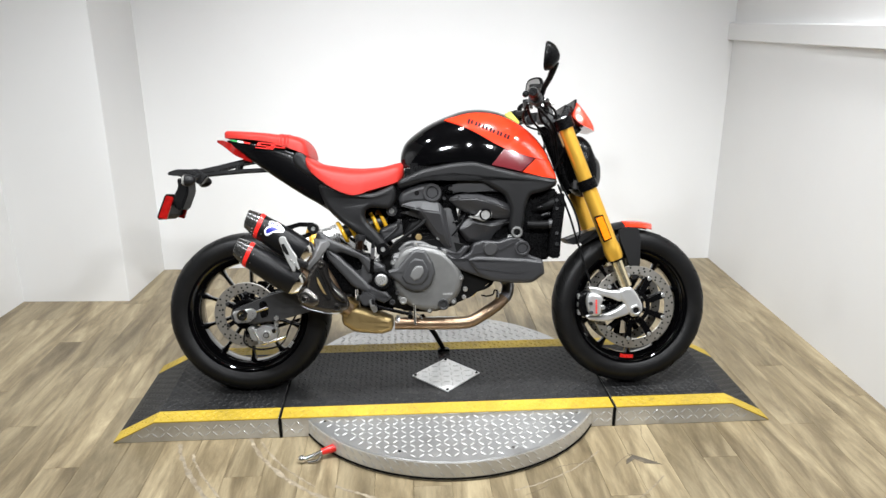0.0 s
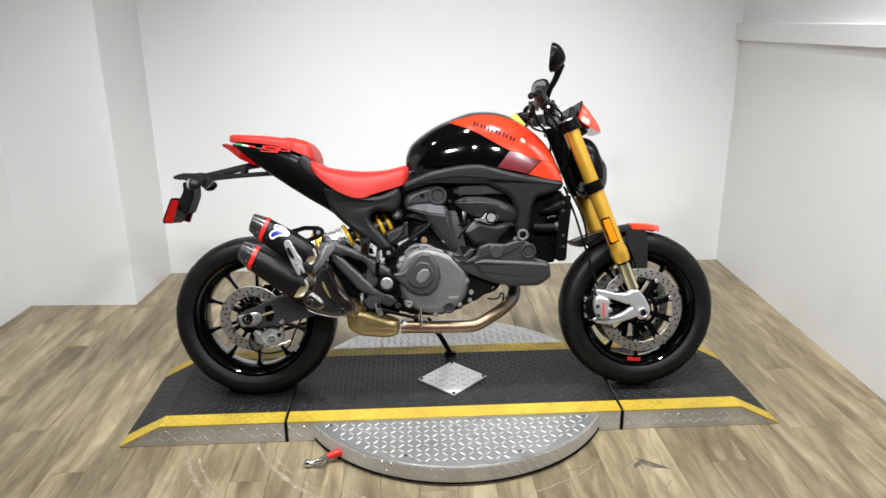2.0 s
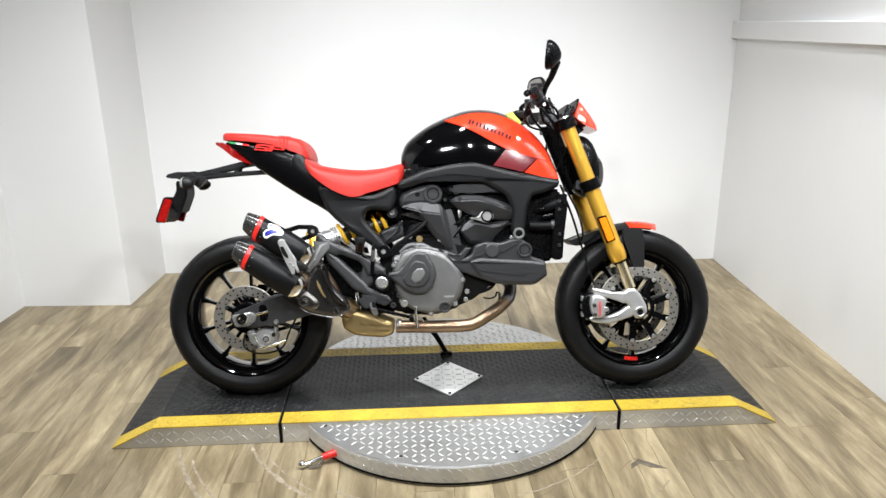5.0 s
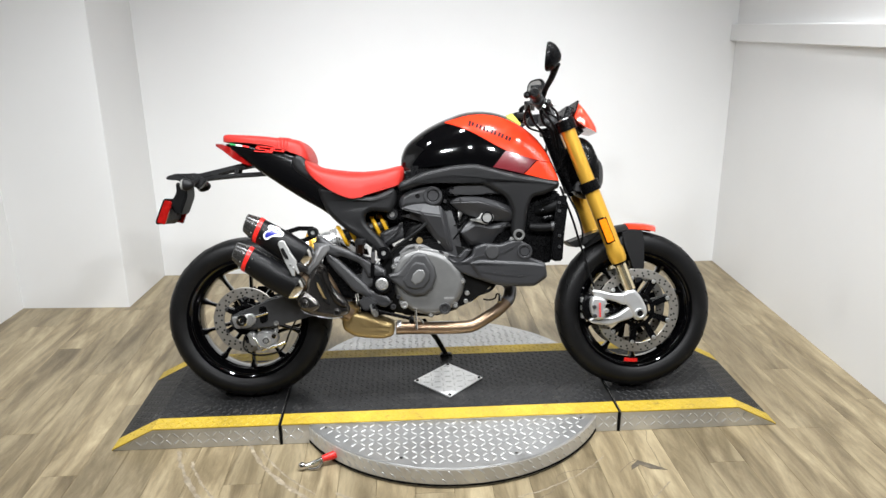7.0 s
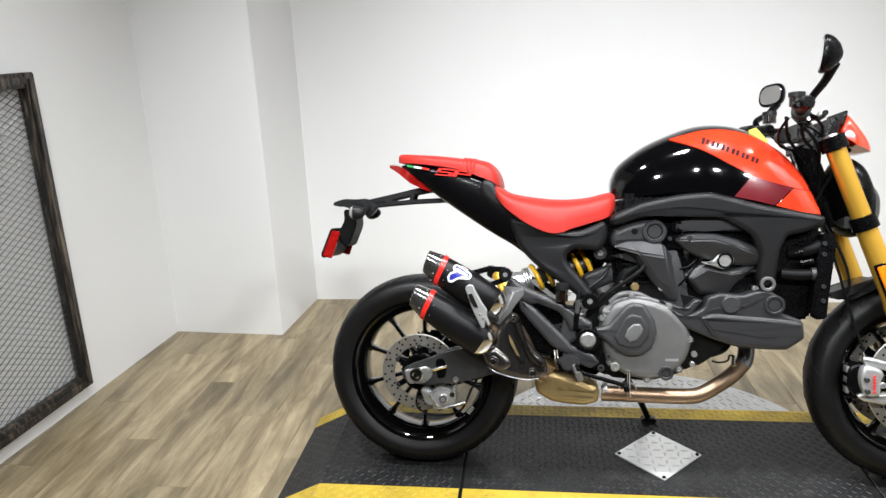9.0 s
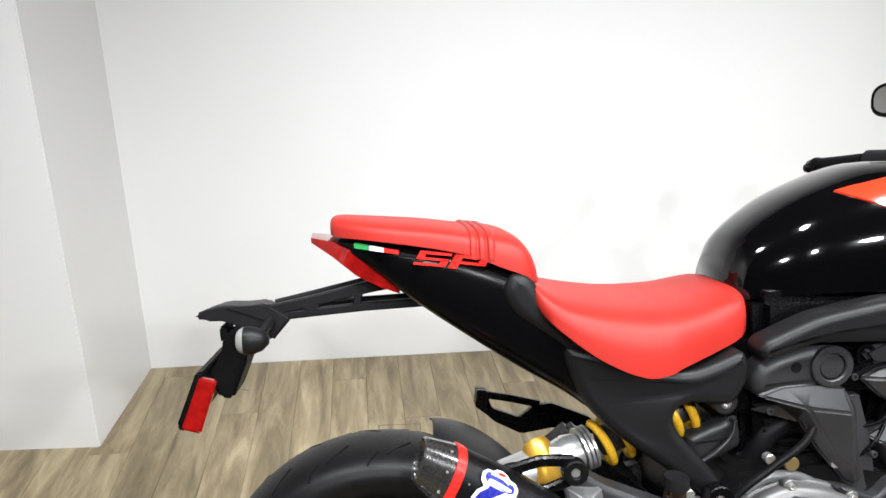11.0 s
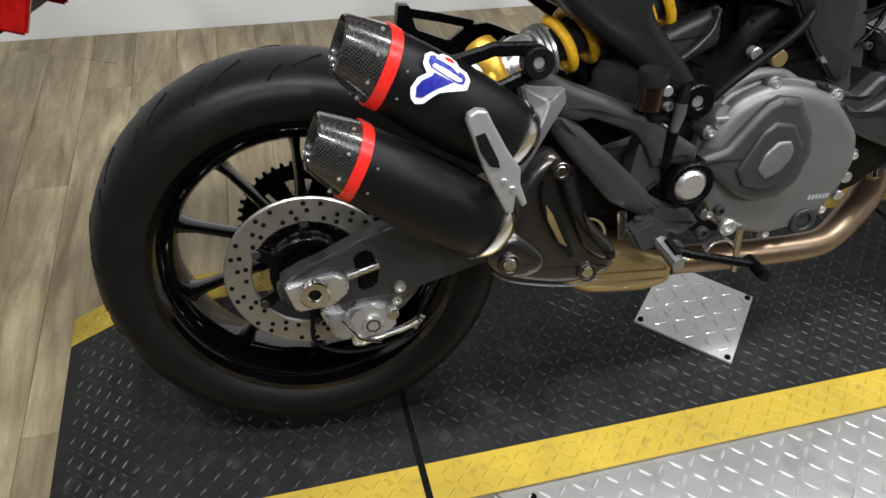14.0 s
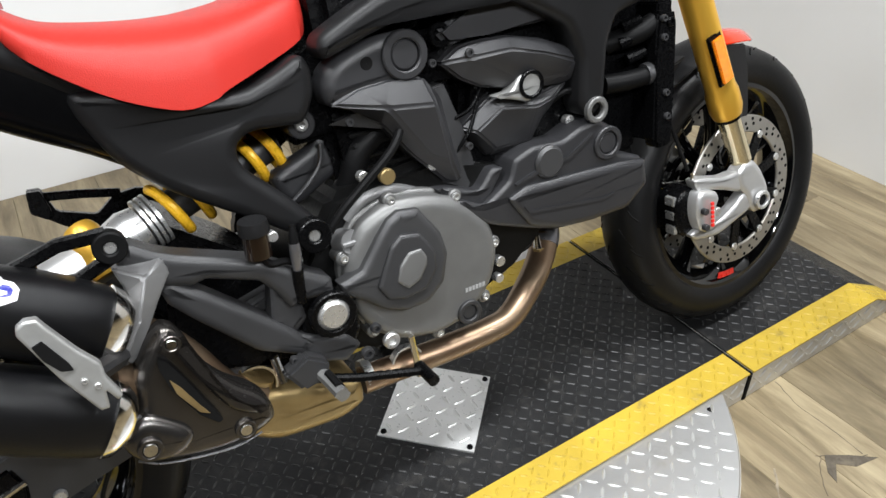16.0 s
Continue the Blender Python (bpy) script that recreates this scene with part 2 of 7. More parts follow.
def empty(name, m=None):
    ob = new(name)
    if m is not None:
        ob.matrix_world = m
    return ob


def box(x0, x1, y0, y1, z0, z1, bevel=0.0, seg=2):
    bm = bmesh.new()
    bmesh.ops.create_cube(bm, size=1, matrix=Matrix.Translation(((x0 + x1) / 2, (y0 + y1) / 2, (z0 + z1) / 2)) @ Matrix.Diagonal((x1 - x0, y1 - y0, z1 - z0, 1)))
    if bevel:
        bmesh.ops.bevel(bm, geom=bm.edges[:], offset=bevel, segments=seg, affect="EDGES", clamp_overlap=True)
    return bm


def loft(rings, caps=True, closed=True, bm=None):
    bm = bm or bmesh.new()
    rows = [[bm.verts.new(p) for p in r] for r in rings]
    n = len(rows[0])
    for a, b in zip(rows, rows[1:]):
        for i in range(n if closed else n - 1):
            j = (i + 1) % n
            bm.faces.new((a[i], a[j], b[j], b[i]))
    if caps:
        bm.faces.new(rows[0][::-1])
        bm.faces.new(rows[-1])
    return bm


def prism(poly, v0, v1, bevel=0.004, taper=1.0, bm=None, seg=2):
    """An outline in the plane of travel, given depth across the bike from v0 to v1; the face at v1 shrinks by taper."""
    own = bm is None
    work = bmesh.new()
    cx, cz = sum(p[0] for p in poly) / len(poly), sum(p[1] for p in poly) / len(poly)
    a = [work.verts.new((x, v0, z)) for x, z in poly]
    b = [work.verts.new((cx + (x - cx) * taper, v1, cz + (z - cz) * taper)) for x, z in poly]
    work.faces.new(a)
    work.faces.new(b[::-1])
    for i in range(len(poly)):
        j = (i + 1) % len(poly)
        work.faces.new((a[j], a[i], b[i], b[j]))
    if bevel:
        bmesh.ops.bevel(work, geom=work.edges[:], offset=bevel, segments=seg, affect="EDGES", clamp_overlap=True)
    if own:
        return work
    me = bpy.data.meshes.new("tmp")
    work.to_mesh(me)
    work.free()
    bm.from_mesh(me)
    bpy.data.meshes.remove(me)
    return bm


def eased(poly, ratio=0.2, times=2):
    """The outline with its corners cut round."""
    for _ in range(times):
        poly = [q for p, n in zip(poly, poly[1:] + poly[:1]) for q in ((p[0] + (n[0] - p[0]) * ratio, p[1] + (n[1] - p[1]) * ratio), (n[0] + (p[0] - n[0]) * ratio, n[1] + (p[1] - n[1]) * ratio))]
        ratio = 0.25
    return poly


def shrunk(poly, d):
    """The outline moved inwards by d, corner by corner."""
    area = sum(p[0] * n[1] - n[0] * p[1] for p, n in zip(poly, poly[1:] + poly[:1]))
    turn = 1 if area > 0 else -1
    out = []
    for i, p in enumerate(poly):
        a, c = Vector(poly[i - 1]), Vector(poly[(i + 1) % len(poly)])
        e, f = (Vector(p) - a).normalized(), (c - Vector(p)).normalized()
        n = Vector((-e.y - f.y, e.x + f.x)) * turn
        n = n.normalized() if n.length > 1e-6 else Vector((0, 0))
        k = max(0.5, n.dot(Vector((-e.y, e.x)) * turn))
        out.append((p[0] + n.x * d / k, p[1] + n.y * d / k))
    return out


def cover(poly, base, top, s=-1, soft=0.010, rise=0.006, ratio=0.2, times=2, dish=0.0, tilt=0.0):
    """A cast or moulded cover: eased outline, wide soft shoulder, face at top; s is the side of the bike."""
    ring = eased(list(poly), ratio, times)
    mid = sum(p[1] for p in ring) / len(ring)
    rows = []
    for d, v in ((0, base), (0, top - rise), (soft * 0.12, top - rise * 0.72), (soft * 0.45, top - rise * 0.25), (soft, top), (soft * 1.35, top - dish)):
        rows.append([(x, s * (v - (tilt * (z - mid) if v != base else 0)), z) for x, z in shrunk(ring, d)])
    bm = loft(rows, caps=False)
    bm.verts.ensure_lookup_table()
    n, last = len(ring), len(rows) - 1
    for tri in tessellate_polygon([[Vector((x, z, 0)) for x, z in ring]]):
        for k in (0, last):
            bm.faces.new([bm.verts[k * n + i] for i in tri])
    return bm


def faceted(pts, faces, base, s=-1, bevel=0.004, seg=3):
    """A faceted shell: points (x, z, out) and the facets between them, closed back to base."""
    bm = bmesh.new()
    vs = [bm.verts.new((x, s * v, z)) for x, z, v in pts]
    for f in faces:
        bm.faces.new([vs[i] for i in f])
    rim = [e for e in bm.edges if len(e.link_faces) == 1]
    back = {v: bm.verts.new((v.co.x, s * base, v.co.z)) for e in rim for v in e.verts}
    for e in rim:
        p, q = e.verts
        bm.faces.new((p, q, back[q], back[p]))
    bmesh.ops.recalc_face_normals(bm, faces=bm.faces[:])
    bmesh.ops.bevel(bm, geom=[e for e in bm.edges if len(e.link_faces) == 2], offset=bevel, segments=seg, affect="EDGES", clamp_overlap=True)
    return bm


def rounded(points, k=5):
    """A smooth line through a few points."""
    p = [Vector(q) for q in points]
    p = [2 * p[0] - p[1]] + p + [2 * p[-1] - p[-2]]
    out = []
    for i in range(1, len(p) - 2):
        for s in range(k):
            t = s / k
            out.append(0.5 * ((2 * p[i]) + (p[i + 1] - p[i - 1]) * t + (2 * p[i - 1] - 5 * p[i] + 4 * p[i + 1] - p[i + 2]) * t * t + (3 * p[i] - p[i - 1] - 3 * p[i + 1] + p[i + 2]) * t ** 3))
    return out + [p[-2]]


def tube(points, radius, n=12, k=5, smoothed=True, flat=1.0, bm=None):
    """A round bar or hose along points; radius may be a list, one per point."""
    rad = radius if isinstance(radius, (list, tuple)) else [radius] * len(points)
    if smoothed and len(points) > 2:
        pts = rounded(points, k)
        rs = [q[0] for q in rounded([(r, 0, 0) for r in rad], k)]
    else:
        pts, rs = [Vector(q) for q in points], list(rad)
    rings, up = [], None
    for i, p in enumerate(pts):
        d = (pts[min(i + 1, len(pts) - 1)] - pts[max(i - 1, 0)]).normalized()
        up = up or (Vector((0, 1, 0)) if abs(d.y) < 0.9 else Vector((1, 0, 0)))
        side = d.cross(up).normalized()
        up = side.cross(d).normalized()
        rings.append([p + (side * math.cos(2 * math.pi * j / n) + up * math.sin(2 * math.pi * j / n) * flat) * rs[i] for j in range(n)])
    return loft(rings, bm=bm)


def lathe(profile, cx, cz, n=48, closed=False, a0=0.0, a1=360.0, cv=0.0, bm=None):
    """A profile of (radius, offset across the bike) turned about the bike's cross axis."""
    full = abs(a1 - a0) > 359
    bm = bm or bmesh.new()
    steps = n if full else n + 1
    rows = []
    for i in range(steps):
        a = radians(a0 + (a1 - a0) * i / n)
        rows.append([bm.verts.new((cx + r * math.cos(a), cv + v, cz + r * math.sin(a))) for r, v in profile])
    m = len(profile)
    for i in range(steps if full else steps - 1):
        p, q = rows[i], rows[(i + 1) % steps]
        for j in range(m if closed else m - 1):
            k = (j + 1) % m
            vs = []
            for v in (p[j], q[j], q[k], p[k]):
                if v not in vs:
                    vs.append(v)
            bm.faces.new(vs)
    bmesh.ops.remove_doubles(bm, verts=bm.verts[:], dist=1e-6)
    return bm


def disk(cx, cv, cz, r, depth, n=32, edge=0.15):
    """A capped round boss whose outer face looks towards -v (depth > 0)."""
    e = min(edge * r, abs(depth) * 0.5)
    s = math.copysign(e, depth)
    return lathe([(0.0005, 0), (r, 0), (r, -depth + s), (r - e, -depth), (0.0005, -depth)], cx, cz, n, cv=cv)


def ringpart(cx, cv, cz, r0, r1, depth, n=40):
    e = min(0.002, (r1 - r0) * 0.2)
    s = math.copysign(min(e, abs(depth) * 0.4), depth)
    return lathe([(r0, 0), (r1, 0), (r1, -depth + s), (r1 - e, -depth), (r0 + e, -depth), (r0, -depth + s)], cx, cz, n, closed=True, cv=cv)


def bolt(parent, x, v, z, r=0.008, d=0.006, material=None, n=16):
    s = 1 if v < 0 else -1
    bm = lathe([(0.0004, -0.4 * d), (0.5 * r, -0.4 * d), (0.5 * r, -d), (0.85 * r, -d), (r, -0.75 * d), (r, 0)], 0, 0, n)
    if s < 0:
        bmesh.ops.scale(bm, vec=(1, -1, 1), verts=bm.verts[:])
    bmesh.ops.translate(bm, vec=(x, v, z), verts=bm.verts[:])
    return part("bolt", bm, material or M_alu, parent)


def beam(points, w, h, bevel=0.004, bm=None):
    """A bar of rectangular section through points of (x, v, z): w across the bike, h in its plane."""
    own = bm is None
    bm = bm or bmesh.new()
    pts = [Vector(p) for p in points]
    rings = []
    for i, p in enumerate(pts):
        d = (pts[min(i + 1, len(pts) - 1)] - pts[max(i - 1, 0)]).normalized()
        side = Vector((0, 1, 0))
        side = (side - d * side.dot(d)).normalized()
        up = d.cross(side).normalized()
        a, b, c = side * w / 2, up * h / 2, bevel
        rings.append([p + a * s + b * t + side * (c * u) + up * (c * q) for s, t, u, q in ((1, 1, 0, -1), (1, 1, -1, 0), (-1, 1, 1, 0), (-1, 1, 0, -1), (-1, -1, 0, 1), (-1, -1, 1, 0), (1, -1, -1, 0), (1, -1, 0, 1))])
    return loft(rings, bm=bm)


def lugs(places, length=0.028, width=0.0066, height=0.0022):
    """Raised tread marks: (place, along, normal) each becomes a small hipped bar."""
    verts, faces = [], []
    for p, along, normal in places:
        p, a, nn = Vector(p), Vector(along).normalized(), Vector(normal).normalized()
        s = nn.cross(a)
        o = len(verts)
        L, W = length / 2, width / 2
        verts += [p - a * L, p - a * L * 0.45 - s * W, p + a * L * 0.45 - s * W, p + a * L, p + a * L * 0.45 + s * W, p - a * L * 0.45 + s * W, p - a * L * 0.55 + nn * height, p + a * L * 0.55 + nn * height]
        faces += [(o, o + 1, o + 6), (o + 1, o + 2, o + 7, o + 6), (o + 2, o + 3, o + 7), (o + 3, o + 4, o + 7), (o + 4, o + 5, o + 6, o + 7), (o + 5, o, o + 6)]
    me = bpy.data.meshes.new("tread")
    me.from_pydata(verts, [], faces)
    bm = bmesh.new()
    bm.from_mesh(me)
    bpy.data.meshes.remove(me)
    return bm


# ---- the bay: walls, pilaster, ledge, ceiling ----
BACK = 1.89
HIGH = CEIL


def wall(name, p, q, z0, z1, thick, label, paint=None):
    """A wall whose seen face runs from p to q; its thickness lies to the right of that way."""
    d = (Vector(q) - Vector(p)).normalized()
    r = Vector((d.y, -d.x))
    a, b = Vector(p), Vector(q)
    bm = bmesh.new()
    corners = [a, b, b + r * thick, a + r * thick]
    lo = [bm.verts.new((c.x, c.y, z0)) for c in corners]
    hi = [bm.verts.new((c.x, c.y, z1)) for c in corners]
    bm.faces.new(lo)
    bm.faces.new(hi)
    for i in range(4):
        j = (i + 1) % 4
        bm.faces.new((lo[i], lo[j], hi[j], hi[i]))
    return tagged(part(name, bm, paint or M_wall, smooth=0), label, "wall", kind="structure")


LW0, LW1 = (-2.212, 1.413), (-2.385, -0.9)
RW0, RW1 = (1.784, BACK), (1.694, -0.9)
wall("wall_back", (2.05, BACK), (-2.5, BACK), -0.1, HIGH, 0.12, "plain white painted wall behind the motorcycle stand")
wall("wall_right", RW1, RW0, -0.1, HIGH, 0.12, "plain white painted side wall with a ledge")
wall("wall_left", (-2.198, 1.60), LW1, -0.1, HIGH, 0.12, "white painted side wall carrying a framed mesh panel")
# unseen walls added round the hall, dark to keep fill light low
wall("wall_front", (-4.1, -6.0), (3.6, -6.0), -0.1, HIGH, 0.12, "unseen dark wall added across the front to cut fill light", M_far)
wall("wall_hall_left", (-4.1, -0.9), (-4.1, -6.0), -0.1, HIGH, 0.12, "unseen dark wall added before the bay to cut fill light", M_far)
wall("wall_hall_right", (3.6, -6.0), (3.6, -0.9), -0.1, HIGH, 0.12, "unseen dark wall added before the bay to cut fill light", M_far)
wall("wall_shoulder_left", (-2.508, -0.9), (-4.1, -0.9), -0.1, HIGH, -0.12, "unseen dark wall added beside the bay to cut fill light", M_far)
wall("wall_shoulder_right", (3.6, -0.9), (1.816, -0.9), -0.1, HIGH, -0.12, "unseen dark wall added beside the bay to cut fill light", M_far)
pil = bmesh.new()
pts = [(-2.26, 1.414), (-1.643, 1.382), (-1.607, BACK + 0.01), (-2.26, BACK + 0.01)]
lo, hi = [pil.verts.new((x, y, -0.1)) for x, y in pts], [pil.verts.new((x, y, HIGH)) for x, y in pts]
pil.faces.new(lo), pil.faces.new(hi)
for i in range(4):
    pil.faces.new((lo[i], lo[(i + 1) % 4], hi[(i + 1) % 4], hi[i]))
bmesh.ops.bevel(pil, geom=[e for e in pil.edges if abs(e.verts[0].co.z - e.verts[1].co.z) > 1], offset=0.004, segments=2, affect="EDGES")
tagged(part("wall_pilaster", pil, M_wall, smooth=0), "white painted wall projection with a scuffed corner", "pilaster", kind="structure")
# the ceiling stays out of view; its dark colour limits bounced light
bm = box(-4.3, 3.8, -6.2, BACK + 0.15, HIGH, HIGH + 0.1)
tagged(part("ceiling", bm, M_ceil, smooth=0), "unseen ceiling with small recessed spots, dark to cut fill light", "ceiling", kind="structure")
dr = (Vector(RW1) - Vector(RW0)).normalized()
nr = Vector((dr.y, -dr.x))
nr = nr if nr.x < 0 else -nr
bm = bmesh.new()
prof = [(0.0, 1.335), (0.03, 1.335), (0.034, 1.339), (0.034, 1.424), (0.028, 1.43), (0.0, 1.43)]
rings = []
for s in (0.003, 2.75):
    base = Vector(RW0) + dr * s
    rings.append([(base.x + nr.x * o, base.y + nr.y * o, z + 0.007 * s) for o, z in prof])
tagged(part("wall_ledge", loft(rings, bm=bm), M_wall, smooth=0), "white painted ledge band along the side wall", "ledge", kind="structure")
for lx, ly in LAMPS:
    spot = empty("ceiling_light", pose(lx, ly, CEIL, 90, 0, 0))
    tagged(spot, "small round recessed ceiling spot, switched on", "ceiling light", "ceiling spots")
    part("trim_ring", ringpart(0, 0.0, 0, 0.062, 0.085, 0.008, 32), M_white, spot)

# mesh panel on the left wall
LD = (Vector(LW1) - Vector(LW0)).normalized()
LN = Vector((-LD.y, LD.x))
LN = LN if LN.x > 0 else -LN
ang = math.degrees(math.atan2(LD.y, LD.x))
start = Vector(LW0) + LD * 0.713
panel = empty("mesh_panel", pose(start.x, start.y, 0.073, 0, 0, ang))
tagged(panel, "expanded steel mesh panel in a worn dark frame on the wall", "wall panel")
PWID, PHIGH, FR = 1.3, 1.272, 0.055
side = 1 if (Matrix.Rotation(radians(ang), 2) @ Vector((0, 1))).dot(LN) > 0 else -1
for nm, x0, x1, z0, z1 in (("frame_stile", 0, FR, 0, PHIGH), ("frame_stile", PWID - FR, PWID, 0, PHIGH), ("frame_rail", FR, PWID - FR, 0, FR), ("frame_rail", FR, PWID - FR, PHIGH - FR, PHIGH)):
    part(nm, box(x0, x1, *sorted((0.002 * side, 0.04 * side)), z0, z1, 0.004), M_frame, panel)
    part("frame_bead", box(x0 + 0.015 if z1 - z0 > 1 else x0, x1 - 0.015 if z1 - z0 > 1 else x1, *sorted((0.0405 * side, 0.048 * side)), z0 + (0.015 if z1 - z0 < 1 else 0.02), z1 - (0.015 if z1 - z0 < 1 else 0.02), 0.003), M_frame, panel)
verts, faces = [], []
CW, CH = 0.050, 0.025
for r in range(int((PHIGH - 2 * FR) / CH) + 1):
    for c in range(int((PWID - 2 * FR) / CW) * 2 + 2):
        x, x2 = FR + c * CW / 2, FR + (c + 1) * CW / 2
        za, zb = FR + (r + (c % 2) * 0.5) * CH, FR + (r + ((c + 1) % 2) * 0.5) * CH
        for sgn in (1, -1):
            o, t = len(verts), 0.0013
            y = 0.012 * side
            z1, z2 = (za, zb) if sgn > 0 else (FR + (r + 1) * CH - (za - FR - r * CH), FR + (r + 1) * CH - (zb - FR - r * CH))
            verts += [(x, y, z1 - t), (x2, y, z2 - t), (x2, y, z2 + t), (x, y, z1 + t), (x, y + 0.004 * side, z1), (x2, y + 0.004 * side, z2)]
            faces += [(o, o + 1, o + 5, o + 4), (o + 4, o + 5, o + 2, o + 3), (o, o + 3, o + 2, o + 1)]
me = bpy.data.meshes.new("mesh")
me.from_pydata(verts, [], faces)
me.materials.append(M_wire)
ob = new("expanded_mesh", me)
ob.parent = panel

# ---- the stand: turntable disc, centre deck and two ramps ----
H = 0.080
Y0, Y1 = -0.022, 0.579
SEAM, TIP, BREAK = 0.620, 1.220, 1.068
STRIPE = 0.074
DC, DR = (0.008, 0.286), 0.606


def grid_lugs(inside, x0, x1, y0, y1, z=None, pitch=0.0295):
    out = []
    nx, ny = int((x1 - x0) / pitch) + 1, int((y1 - y0) / pitch) + 1
    for i in range(nx):
        for j in range(ny):
            x, y = x0 + (i + 0.5) * pitch, y0 + (j + 0.5) * pitch
            if x < x1 and y < y1 and inside(x, y):
                a = 45 if (i + j) % 2 else -45
                out.append(((x, y, z), (math.cos(radians(a)), math.sin(radians(a)), 0), (0, 0, 1)))
    return out


# turntable disc
turn = empty("turntable", pose(*DC, 0))
tagged(turn, "round steel tread-plate turntable lying on the plank floor", "turntable")
bm = bmesh.new()
N = 96
prof = [(DR - 0.002, 0.0), (DR, 0.004), (DR, H - 0.010), (DR - 0.003, H - 0.006), (0.001, H - 0.006)]
rows = [[bm.verts.new((r * math.cos(2 * math.pi * i / N), r * math.sin(2 * math.pi * i / N), z)) for r, z in prof] for i in range(N)]
for i in range(N):
    for j in range(len(prof) - 1):
        bm.faces.new((rows[i][j], rows[(i + 1) % N][j], rows[(i + 1) % N][j + 1], rows[i][j + 1]))
part("plate", bm, M_steel, turn)
part("skirt", lathe([(DR - 0.004, 0.004), (DR + 0.0012, 0.004), (DR + 0.0012, H - 0.012), (DR - 0.004, H - 0.012)], 0, 0, 96, closed=True), M_skirt, turn).matrix_basis = pose(0, 0, 0, 90, 0, 0)
spots = grid_lugs(lambda x, y: math.hypot(x, y) < DR - 0.02 and not (Y0 - DC[1] - 0.005 < y < Y1 - DC[1] + 0.005), -DR, DR, -DR, DR, H - 0.006)
tagged(part("tread", lugs(spots), M_lug, turn, smooth=0), kind="stuff")
spots = []
for i in range(110):
    for j in range(2):
        a = 2 * math.pi * (i + 0.5 * j) / 110
        t = Vector((-math.sin(a), math.cos(a), 0))
        spots.append((((DR + 0.0012) * math.cos(a), (DR + 0.0012) * math.sin(a), 0.026 + 0.03 * j), t + Vector((0, 0, -0.9)), (math.cos(a), math.sin(a), 0)))
tagged(part("skirt_tread", lugs(spots), M_lug, turn, smooth=0), kind="stuff")
# thin near-black ring round the foot of the disc
part("base_gasket", lathe([(DR + 0.001, 0), (DR + 0.004, 0), (DR + 0.003, 0.006), (DR + 0.001, 0.007)], 0, 0, 96, closed=True), M_gap, turn).matrix_basis = pose(0, 0, 0.007, 90, 0, 0)
for a in (215, 325, 250, 290):
    part("screw", disk(0, 0, 0, 0.006, 0.003, 12), M_chrome, turn).matrix_basis = pose((DR - 0.04) * math.cos(radians(a)), (DR - 0.04) * math.sin(radians(a)), H - 0.006, -90, 0, 0) @ pose(0, 0, 0, 180, 0, 0)


